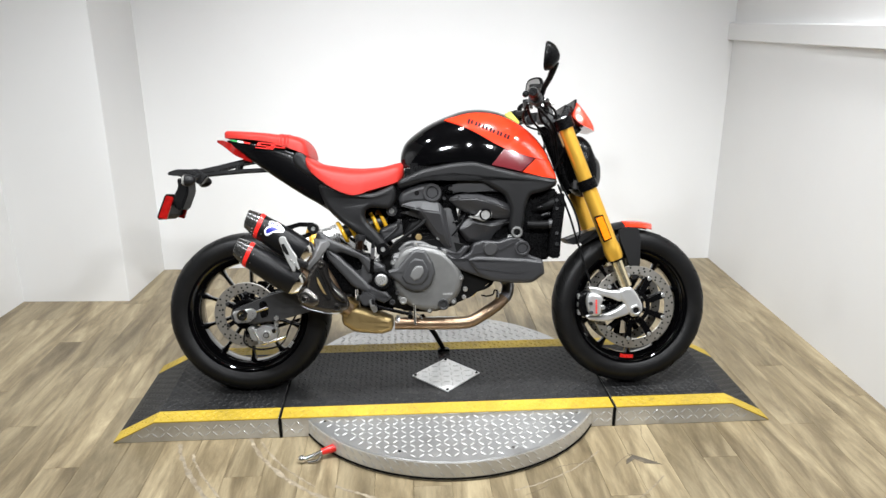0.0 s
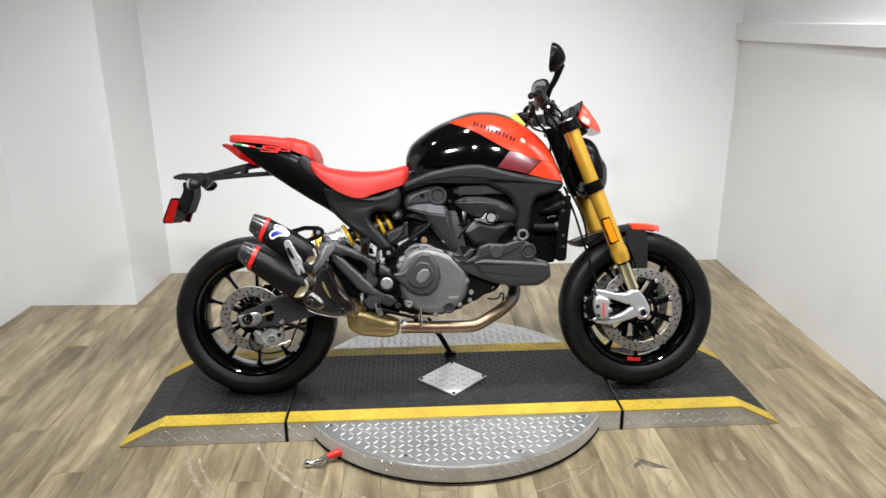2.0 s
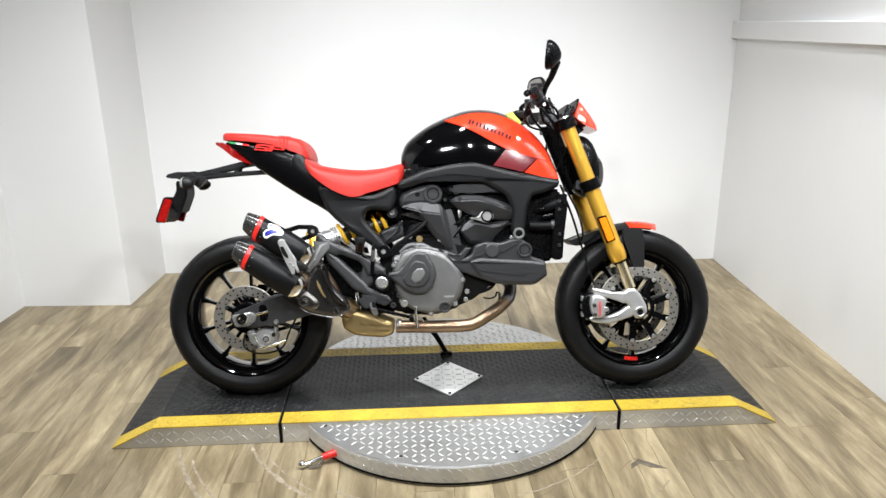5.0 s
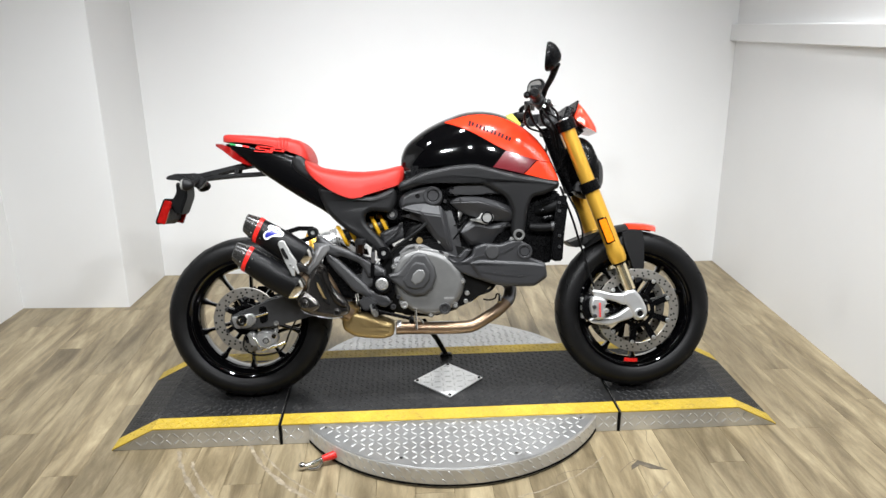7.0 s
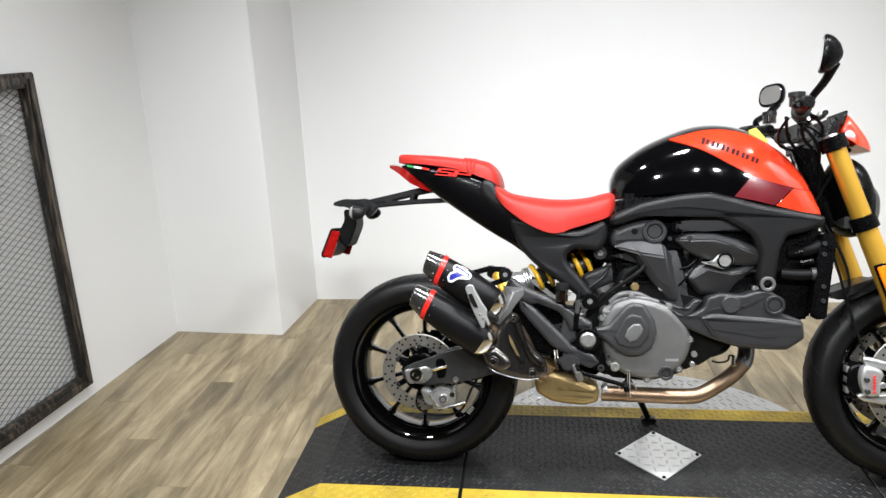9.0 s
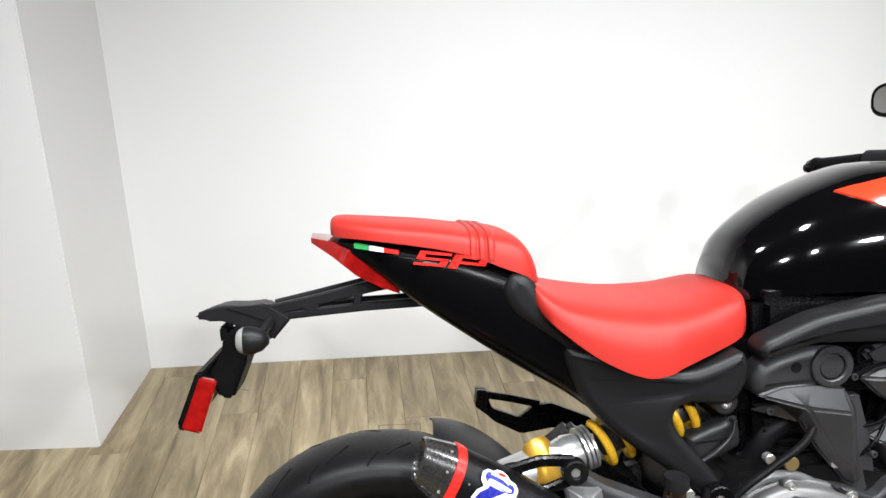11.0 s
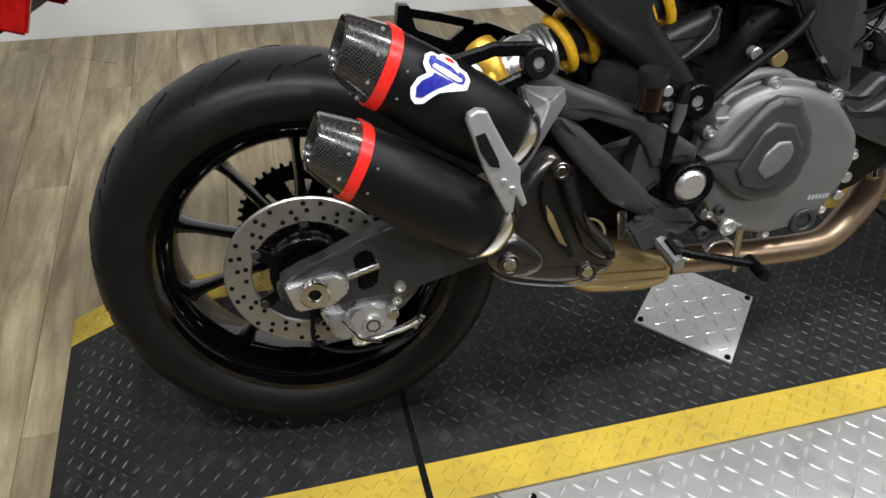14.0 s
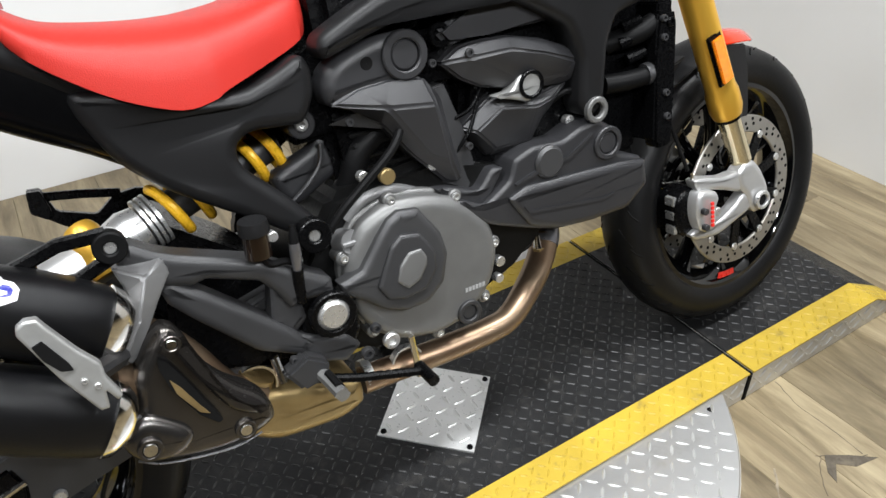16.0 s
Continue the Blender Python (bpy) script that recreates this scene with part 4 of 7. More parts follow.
part("lens", loft([oval_ring(x, t, b, w, 0.8) for x, t, b, w in rows]), M_smoke, lamp, "dark glossy lens")
cowl = empty("instrument_cowl")
cowl.parent = bike
cowl["label"] = "small red fly screen over the headlamp"
outer = lerp_table([(0.488, 1.040, 1.018, 0.070), (0.502, 1.086, 1.002, 0.078), (0.522, 1.070, 0.986, 0.082), (0.550, 1.030, 0.974, 0.076), (0.571, 0.998, 0.966, 0.056), (0.580, 0.980, 0.967, 0.028)], 3)
part("shell", loft([dome_ring(x, t, b, w, 0.7) for x, t, b, w in outer]), M_red, cowl, "red painted shell")
part("screen_edge", beam([(0.478, 0, 1.035), (0.495, 0, 1.05), (0.501, 0, 1.086)], 0.13, 0.008, 0.003), M_black, cowl)
part("dash", beam([(0.455, 0, 1.03), (0.47, 0, 1.075)], 0.16, 0.03, 0.006), M_black, bike, "black instrument display")
part("dash_bracket", beam([(0.40, 0, 1.03), (0.47, 0, 1.04), (0.52, 0, 0.98)], 0.07, 0.03, 0.006), M_black, bike)
bar = empty("handlebar")
bar.parent = bike
bar["label"] = "black tapered handlebar with rubber grips"
part("bar", tube([(0.275, -0.37, 1.075), (0.31, -0.24, 1.082), (0.375, -0.10, 1.062), (0.392, 0, 1.056), (0.375, 0.10, 1.062), (0.31, 0.24, 1.082), (0.275, 0.37, 1.075)], [0.011, 0.011, 0.014, 0.014, 0.014, 0.011, 0.011], 16), M_black, bar)
part("bar_clamp", prism([(0.37, 1.02), (0.415, 1.02), (0.42, 1.065), (0.40, 1.08), (0.375, 1.07)], -0.05, 0.05, 0.006), M_dkgrey, bar)
for s in (-1, 1):
    gp = tube([(0.275, s * 0.375, 1.075), (0.279, s * 0.36, 1.0755), (0.305, s * 0.26, 1.081)], [0.019, 0.0165, 0.0165], 20, smoothed=False)
    part("grip", gp, M_rubber, bar, "black rubber grip")
    part("bar_end", tube([(0.272, s * 0.395, 1.074), (0.275, s * 0.376, 1.075)], [0.014, 0.019], 20, smoothed=False), M_black, bar)
    part("switch_block", tube([(0.307, s * 0.252, 1.080), (0.322, s * 0.205, 1.078)], 0.024, 14, smoothed=False), M_plastic, bar)
    part("lever", tube([(0.335, s * 0.18, 1.066), (0.362, s * 0.22, 1.060), (0.342, s * 0.30, 1.052), (0.325, s * 0.36, 1.052)], [0.009, 0.008, 0.006, 0.007], 10), M_black, bar, "black hand lever")
    part("master_cylinder", tube([(0.325, s * 0.20, 1.082), (0.352, s * 0.12, 1.075)], 0.015, 16, smoothed=False), M_black, bar, "black master cylinder")
    cz0, rx = 1.100, (0.325 if s < 0 else 0.365)
    res = part("reservoir", tube([(rx, s * 0.17, cz0), (rx, s * 0.17, cz0 + 0.026)], 0.020, 24, smoothed=False), M_brown, bar, "smoked brake fluid reservoir")
    part("lever_ball", disk(0.250, s * 0.372, 1.070, 0.011, 0.014, 16, edge=0.5), M_black, bar)
    part("lever_perch", prism([(0.318, 1.052), (0.352, 1.050), (0.366, 1.066), (0.350, 1.092), (0.322, 1.096)], s * 0.175, s * 0.200, 0.004), M_black, bar)
    for px, pz in ((0.345, 1.060), (0.330, 1.088), (0.356, 1.078)):
        part("perch_bolt", disk(px, s * 0.175 if s > 0 else -0.200, pz, 0.006, 0.005, 12), M_alu, bar)
    part("adjuster_wheel", disk(0.375, s * 0.205, 1.068, 0.011, 0.010, 18), M_pegmetal, bar)
    part("cap", tube([(rx, s * 0.17, cz0 + 0.026), (rx, s * 0.17, cz0 + 0.038)], 0.022, 24, smoothed=False), M_plastic, res)
    part("reservoir_stem", tube([(0.34, s * 0.17, 1.08), (rx, s * 0.17, cz0)], 0.006, 8, smoothed=False), M_alu, bar)
    mir = empty("mirror")
    mir.parent = bike
    mir["label"] = "black angular rear-view mirror on a stalk"
    part("stalk", tube([(0.312, s * 0.205, 1.090), (0.318, s * 0.232, 1.118), (0.330 + 0.04 * (s > 0), s * 0.275, 1.148), (0.338 + 0.07 * (s > 0), s * 0.312, 1.186)], [0.010, 0.010, 0.011, 0.014], 12), M_black, mir)
    mrows = lerp_table([(0.326, 0.046, 0.042, 0), (0.334, 0.048, 0.043, 0), (0.352, 0.040, 0.034, 0), (0.366, 0.024, 0.022, 0), (0.374, 0.008, 0.010, 0)], 3)
    dz = 0.0 if s < 0 else 0.010
    tilt = Matrix.Translation((0.060 if s > 0 else -0.024, s * (0.325 if s < 0 else 0.33), 1.206 + dz)) @ Matrix.Rotation(radians(-16 if s < 0 else 30), 4, "Z") @ Matrix.Rotation(radians(7), 4, "Y") @ Matrix.Diagonal((1, 1, 1 if s < 0 else 0.84, 1))
    bm = loft([[(x, 1.15 * wv * math.copysign(abs(math.cos(a)) ** 0.7, math.cos(a)), hz * math.copysign(abs(math.sin(a)) ** 0.7, math.sin(a))) for a in [2 * math.pi * j / 24 for j in range(24)]] for x, hz, wv, _ in mrows])
    bmesh.ops.translate(bm, vec=(-0.35, 0, 0), verts=bm.verts[:])
    bmesh.ops.transform(bm, matrix=Matrix.Translation((0.35, 0, 0)) @ tilt, verts=bm.verts[:])
    part("housing", bm, M_black, mir)
    bm = loft([[(x, 1.08 * wv * math.copysign(abs(math.cos(a)) ** 0.7, math.cos(a)), wv * 0.96 * math.copysign(abs(math.sin(a)) ** 0.7, math.sin(a))) for a in [2 * math.pi * j / 24 for j in range(24)]] for x, wv in ((-0.0245, 0.039), (-0.022, 0.041))])
    bmesh.ops.transform(bm, matrix=Matrix.Translation((0.35, 0, 0)) @ tilt, verts=bm.verts[:])
    part("glass", bm, M_mirror, mir, "mirror glass")
for pts, r in (([(0.375, -0.20, 1.066), (0.41, -0.15, 1.045), (0.425, -0.09, 1.00), (0.41, -0.06, 0.95)], 0.0045), ([(0.30, -0.22, 1.066), (0.29, -0.17, 1.03), (0.315, -0.10, 1.00), (0.37, -0.07, 0.985)], 0.004), ([(0.345, -0.18, 1.05), (0.36, -0.16, 1.01), (0.395, -0.12, 0.985), (0.415, -0.08, 0.93)], 0.005), ([(0.33, -0.15, 1.08), (0.40, -0.14, 1.0), (0.43, -0.06, 0.92), (0.45, -0.03, 0.82)], 0.005), ([(0.36, -0.12, 1.07), (0.46, -0.13, 0.98), (0.43, -0.08, 0.86), (0.40, -0.06, 0.8)], 0.004), ([(0.33, 0.15, 1.08), (0.41, 0.13, 0.99), (0.40, 0.06, 0.9)], 0.005), ([(0.30, -0.20, 1.07), (0.33, -0.12, 1.02), (0.39, -0.05, 0.97)], 0.0045), ([(0.43, -0.09, 0.78), (0.475, -0.085, 0.66), (0.50, -0.08, 0.58), (0.52, -0.075, 0.52), (0.555, -0.09, 0.40)], 0.004), ([(0.45, -0.05, 0.78), (0.495, -0.075, 0.68), (0.515, -0.08, 0.60), (0.505, -0.07, 0.55)], 0.004)):
    part("hose", tube(pts, r, 8), M_rubber, bike, "black brake hose or cable")
part("ignition", disk(0.335, -0.02, 1.03, 0.02, 0.03), M_plastic, bike)
part("key_tag", prism([(0.236, 1.052), (0.258, 1.060), (0.290, 1.022), (0.290, 1.0), (0.258, 1.010)], -0.055, -0.062, 0.001), M_tag, bike, "yellow paper key tag")

# -- fuel tank --
TANK = [(-0.156, 0.915, 0.846, 0.07), (-0.131, 0.96, 0.852, 0.095), (-0.056, 1.016, 0.862, 0.13), (0.034, 1.056, 0.868, 0.152), (0.099, 1.073, 0.864, 0.164), (0.174, 1.072, 0.846, 0.168), (0.244, 1.05, 0.826, 0.166), (0.314, 1.0, 0.808, 0.158), (0.369, 0.94, 0.798, 0.146), (0.406, 0.87, 0.792, 0.132), (0.418, 0.83, 0.796, 0.122)]
tank = empty("fuel_tank")
tank.parent = bike
tank["label"] = "gloss black fuel tank with red side panels"
part("shell", loft([dome_ring(*r, e=0.78, n=28) for r in lerp_table(TANK, 4)]), M_gloss, tank, "gloss black tank shell", smooth=50)
TX = [r[0] for r in lerp_table(TANK, 12)]
TT = [[r[k] for r in lerp_table(TANK, 12)] for k in (1, 2, 3)]


def on_tank(x, z, lift, s):
    top, low, hw = (float(np.interp(x, TX, c)) for c in TT)
    f = min(max((z - low) / (top - low), 0.0), 0.985) ** (1 / 0.78)
    v = -hw * math.sqrt(max(0, 1 - f * f)) ** 0.78
    n = Vector((0.15, -math.sqrt(1 - f * f), f)).normalized()
    p = Vector((x, v, z)) + n * lift
    return (p.x, -s * p.y if s > 0 else p.y, p.z)


def tank_patch(low, high, lift, s, m=10, k=6):
    a, b = rounded([(x, 0, z) for x, z in low], k), rounded([(x, 0, z) for x, z in high], k)
    bm = bmesh.new()
    outer = [[on_tank(p.x + (q.x - p.x) * j / m, p.z + (q.z - p.z) * j / m, lift, s) for j in range(m + 1)] for p, q in zip(a, b)]
    inner = [[on_tank(p.x + (q.x - p.x) * j / m, p.z + (q.z - p.z) * j / m, -0.004, s) for j in range(m + 1)] for p, q in zip(a, b)]
    return loft([o + i[::-1] for o, i in zip(outer, inner)], bm=bm)


for s in (-1, 1):
    part("red_panel", tank_patch([(0.008, 1.026), (0.10, 0.985), (0.222, 0.914), (0.335, 0.877), (0.388, 0.868)], [(0.035, 1.034), (0.12, 1.050), (0.215, 1.036), (0.325, 0.976), (0.394, 0.888)], 0.0035, s), M_red, tank, "red painted side panel", smooth=60)
    part("dark_panel", tank_patch([(0.176, 0.854), (0.23, 0.842), (0.284, 0.828)], [(0.222, 0.911), (0.28, 0.894), (0.333, 0.875)], 0.0030, s), M_dkred, tank, "dark red side panel", smooth=60)
    part("red_panel", tank_patch([(0.288, 0.827), (0.36, 0.809), (0.418, 0.800)], [(0.337, 0.874), (0.365, 0.869), (0.394, 0.865)], 0.0032, s), M_red, tank, "bright red lower panel", smooth=60)
    for k in range(6):
        x = 0.090 + 0.026 * k
        z = 1.020 - 0.45 * (x - 0.090)
        for dx, h in ((0.0, 0.013 if k == 0 else 0.009), (0.011, 0.008)):
            part("lettering", tank_patch([(x + dx, z - 0.5 * dx - h), (x + dx + 0.004, z - 0.5 * dx - h - 0.0015), (x + dx + 0.008, z - 0.5 * dx - h - 0.003)], [(x + dx + 0.006, z - 0.5 * dx + 0.006), (x + dx + 0.010, z - 0.5 * dx + 0.0045), (x + dx + 0.014, z - 0.5 * dx + 0.003)], 0.0042, s, 2, 2), M_text, tank, "dark maker's lettering as plain strokes")
part("filler_cap", disk(0, 0, 0, 0.045, 0.006), M_black, tank).matrix_basis = pose(0.17, 0, 1.060, -90, 0, 0)

# -- seats, tail --
SEAT = [(-0.506, 0.918, 0.895, 0.08), (-0.49, 0.898, 0.856, 0.112), (-0.455, 0.876, 0.82, 0.134), (-0.4, 0.864, 0.78, 0.146), (-0.34, 0.856, 0.754, 0.15), (-0.3, 0.854, 0.756, 0.147), (-0.28, 0.854, 0.764, 0.142), (-0.225, 0.859, 0.78, 0.122), (-0.18, 0.87, 0.794, 0.104), (-0.158, 0.874, 0.806, 0.09), (-0.146, 0.868, 0.828, 0.072)]
part("rider_seat", loft([dome_ring(*r, e=0.55, n=28, belly=0.01) for r in lerp_table(SEAT, 4)]), M_seat, bike, "red vinyl rider seat", smooth=60)
PASS = [(-0.806, 0.988, 0.978, 0.022), (-0.797, 1.000, 0.970, 0.048), (-0.74, 0.996, 0.965, 0.078), (-0.66, 0.989, 0.954, 0.094), (-0.59, 0.981, 0.941, 0.106), (-0.55, 0.978, 0.925, 0.112), (-0.520, 0.971, 0.914, 0.113), (-0.503, 0.956, 0.905, 0.109), (-0.492, 0.936, 0.898, 0.098), (-0.486, 0.912, 0.896, 0.085)]
prow = lerp_table(PASS, 4)
pseat = part("passenger_seat", loft([dome_ring(*r, e=0.5, n=24) for r in prow]), M_seat, bike, "red vinyl passenger seat cover", smooth=60)
for k in range(3):
    x = -0.592 + 0.013 * k
    part("seat_strap", loft([dome_ring(x + q, t + h - 0.0013 * k, lo2, w + h + 0.002 * k, e=0.5, n=24) for q, h, t, lo2, w in ((0.0, 0.0, 0.981, 0.936, 0.1055), (0.003, 0.0035, 0.981, 0.936, 0.1055), (0.009, 0.0035, 0.981, 0.935, 0.106), (0.012, 0.0, 0.981, 0.934, 0.1065))]), M_seat, pseat, "red vinyl strap rib")
TAIL = [(-0.792, 0.964, 0.950, 0.045), (-0.745, 0.965, 0.918, 0.070), (-0.675, 0.956, 0.860, 0.088), (-0.595, 0.944, 0.803, 0.104), (-0.515, 0.915, 0.750, 0.114), (-0.45, 0.840, 0.712, 0.118), (-0.39, 0.795, 0.668, 0.112), (-0.33, 0.775, 0.64, 0.09)]
tail = part("tail_fairing", loft([oval_ring(*r, e=0.42, n=36) for r in lerp_table(TAIL, 4)]), M_satin, bike, "gloss black tail fairing", smooth=50)
for s in (-1, 1):
    sx = lambda v: v * (1 if s > 0 else -1)
    part("side_panel", cover([(-0.545, 0.888), (-0.530, 0.915), (-0.503, 0.910), (-0.474, 0.860), (-0.428, 0.812), (-0.345, 0.770), (-0.40, 0.748), (-0.486, 0.818), (-0.533, 0.855)], 0.100, 0.121, s, 0.014, 0.010, 0.2), M_plastic, tail, "satin black side panel")
    for x0, bars in ((-0.676, ((0, 0.40, 0.9, 1.1), (0, 0.40, 0.45, 0.62), (0, 0.40, 0.0, 0.16), (0, 0.09, 0.5, 1.0), (0.31, 0.40, 0.05, 0.6))), (-0.624, ((0, 0.42, 0.9, 1.1), (0, 0.42, 0.42, 0.6), (0, 0.10, 0.0, 1.0), (0.32, 0.42, 0.5, 1.0)))):
        zb = 0.928 - 0.11 * (x0 + 0.676)
        at = lambda p, q: (x0 + 0.12 * p + 0.011 * q, zb - 0.013 * p + 0.019 * q)
        for p0, p1, q0, q1 in bars:
            part("lettering", prism([at(p0, q0), at(p1, q0), at(p1, q1), at(p0, q1)], sx(0.088), sx(0.0985 + 0.18 * (x0 + 0.676)), 0.0), M_redstrap, tail, "red model lettering as plain strokes")
    for x0, m in ((-0.765, M_green), (-0.742, M_white), (-0.719, M_redstrap)):
        part("flag_mark", prism([(x0, 0.955 - 0.18 * (x0 + 0.765)), (x0 + 0.022, 0.951 - 0.18 * (x0 + 0.765)), (x0 + 0.022, 0.957 - 0.18 * (x0 + 0.765)), (x0, 0.961 - 0.18 * (x0 + 0.765))], sx(0.066), sx(0.086), 0), m, tail)
    bolt(bike, -0.468, s * 0.121, 0.770, 0.006, 0.004, M_chrome)
    # subframe strut down to the engine
    strut = [(-0.47, 0.80), (-0.435, 0.708), (-0.39, 0.660), (-0.30, 0.595), (-0.225, 0.535), (-0.202, 0.526), (-0.192, 0.541), (-0.235, 0.600), (-0.285, 0.655), (-0.294, 0.675), (-0.290, 0.694), (-0.270, 0.706), (-0.226, 0.701), (-0.196, 0.698), (-0.176, 0.734), (-0.174, 0.768), (-0.185, 0.788), (-0.22, 0.772), (-0.265, 0.756), (-0.335, 0.764), (-0.40, 0.790)]
    part("subframe", cover(strut, 0.088, 0.132, s, 0.013, 0.011, 0.2), M_plastic, bike, "satin black subframe strut")
part("tail_light", loft([[(x, v, z) for v, z in ((-w, b), (-w, t), (0, t + 0.006), (w, t), (w, b), (0, b - 0.002))] for x, t, b, w in ((-0.838, 0.966, 0.958, 0.030), (-0.805, 0.962, 0.938, 0.058), (-0.765, 0.944, 0.906, 0.076), (-0.725, 0.922, 0.886, 0.084), (-0.698, 0.900, 0.876, 0.083))]), M_redplastic, bike, "red tail light lens")
hold = empty("plate_holder")
hold.parent = bike
hold["label"] = "black licence plate holder on a slotted arm"
for v in (-0.028, 0.028):
    fixed(part("arm_upper", beam([(-0.670, v, 0.902), (-0.770, v, 0.886), (-0.860, v, 0.866), (-0.930, v * 0.8, 0.852)], 0.012, 0.020, 0.003), M_plastic, hold))
    fixed(part("arm_lower", beam([(-0.650, v, 0.858), (-0.780, v, 0.853), (-0.850, v, 0.848), (-0.915, v * 0.8, 0.842)], 0.012, 0.015, 0.003), M_plastic, hold))
    for x, w in ((-0.790, 0.014), (-0.868, 0.030)):
        fixed(part("arm_web", beam([(x, v, 0.851), (x + 0.006, v, 0.876 + 0.15 * (x + 0.79))], 0.011, w, 0.002), M_plastic, hold))
fixed(part("head", prism([(-1.054, 0.853), (-1.037, 0.858), (-1.015, 0.865), (-0.969, 0.863), (-0.936, 0.866), (-0.896, 0.839), (-0.930, 0.800), (-0.944, 0.812), (-0.961, 0.824), (-0.993, 0.830), (-1.012, 0.839), (-1.030, 0.844), (-1.055, 0.842)], -0.036, 0.036, 0.006, 0.85, seg=3), M_plastic, hold))
fixed(part("head_rib", prism([(-1.010, 0.858), (-0.965, 0.852), (-0.925, 0.828), (-0.918, 0.834), (-0.950, 0.858), (-0.985, 0.864)], -0.040, -0.030, 0.003), M_plastic, hold))
fixed(part("carrier", prism([(-1.010, 0.812), (-0.987, 0.830), (-0.972, 0.828), (-0.970, 0.776), (-0.997, 0.709), (-1.018, 0.711), (-1.040, 0.751), (-1.008, 0.784)], -0.048, 0.048, 0.005), M_rubber, hold))
fixed(part("light_pod", prism([(-1.018, 0.826), (-1.008, 0.832), (-1.004, 0.806), (-1.016, 0.800)], -0.030, 0.030, 0.003), M_rubber, hold, "small number plate light"))
fixed(part("plate_bracket", prism([(-1.044, 0.768), (-1.030, 0.770), (-1.044, 0.690), (-1.072, 0.672), (-1.078, 0.684)], -0.093, 0.093, 0.003), M_rubber, hold))
for s in (-1, 1):
    sx = lambda v: v * s
    fixed(part("rear_reflector", prism([(-1.035, 0.764), (-1.008, 0.757), (-1.038, 0.672), (-1.068, 0.681)], sx(0.094), sx(0.106), 0.003), M_redplastic, hold, "red side reflector"))
    sig = fixed(part("turn_signal", loft([oval_ring(x, 0.819 + h, 0.819 - h, 0.9 * h, 0.95, 20, s * 0.10) for x, h in ((-0.970, 0.018), (-0.962, 0.0225), (-0.950, 0.0225), (-0.935, 0.017), (-0.925, 0.007))]), M_plastic, hold, smooth=60))
    fixed(part("lens", loft([oval_ring(x, 0.819 + h, 0.819 - h, h * 0.9, 0.95, 20, s * 0.10) for x, h in ((-0.976, 0.008), (-0.974, 0.015), (-0.970, 0.0195), (-0.963, 0.0228))]), M_lens, sig, "pale signal lens"))
    fixed(part("signal_stem", tube([(-0.930, s * 0.03, 0.838), (-0.942, s * 0.085, 0.822)], 0.009, 10, smoothed=False), M_plastic, hold))

# -- frame, engine --
beamside = [(-0.168, 0.790), (-0.160, 0.806), (-0.076, 0.842), (0.027, 0.862), (0.112, 0.868), (0.244, 0.830), (0.418, 0.797), (0.412, 0.772), (0.366, 0.752), (0.318, 0.742), (0.300, 0.700), (0.290, 0.616), (0.272, 0.596), (0.250, 0.598), (0.240, 0.620), (0.246, 0.690), (0.225, 0.745), (0.13, 0.800), (0.027, 0.812), (-0.076, 0.797), (-0.160, 0.772)]
for s in (-1, 1):
    part("main_frame", cover(beamside, 0.10, 0.150, s, 0.012, 0.013, 0.12), M_plastic, bike, "satin black frame beam")
    part("frame_eyelet", ringpart(0.266, s * 0.148, 0.606, 0.012, 0.021, -s * 0.010 if s > 0 else 0.010), M_grey, bike)
part("frame_cross", box(-0.14, 0.40, -0.135, 0.135, 0.775, 0.868, 0.02), M_black, bike)
part("seat_base", prism([(-0.47, 0.80), (-0.45, 0.83), (-0.34, 0.79), (-0.26, 0.775), (-0.15, 0.83), (-0.14, 0.78), (-0.27, 0.72), (-0.40, 0.72)], -0.10, 0.10, 0.01), M_black, bike)
engine = empty("engine")
engine.parent = bike
engine["label"] = "dark twin-cylinder engine with grey covers"
part("crankcase", prism([(-0.25, 0.40), (-0.245, 0.50), (-0.18, 0.585), (-0.02, 0.60), (0.08, 0.56), (0.20, 0.53), (0.21, 0.43), (0.10, 0.385), (0.05, 0.335), (-0.05, 0.305), (-0.17, 0.315), (-0.23, 0.35)], -0.115, 0.115, 0.015), M_dark, engine)
part("front_cylinder", prism([(0.04, 0.56), (0.07, 0.72), (0.25, 0.705), (0.30, 0.60), (0.34, 0.50), (0.30, 0.44), (0.12, 0.45)], -0.095, 0.095, 0.012), M_black, engine)
part("rear_cylinder", prism([(-0.15, 0.56), (-0.165, 0.76), (0.04, 0.78), (0.06, 0.60)], -0.090, 0.090, 0.012), M_black, engine)
for k in range(6):
    part("cooling_rib", box(-0.13, 0.02, -0.098, 0.098, 0.600 + 0.018 * k, 0.606 + 0.018 * k, 0.002), M_dark, engine)
part("frame_filler", prism([(-0.21, 0.66), (-0.205, 0.76), (-0.13, 0.80), (-0.10, 0.66)], -0.085, 0.085, 0.008), M_black, engine)
part("airbox", prism([(-0.12, 0.78), (0.10, 0.80), (0.28, 0.78), (0.33, 0.72), (0.10, 0.70), (-0.12, 0.70)], -0.10, 0.10, 0.01), M_black, engine)
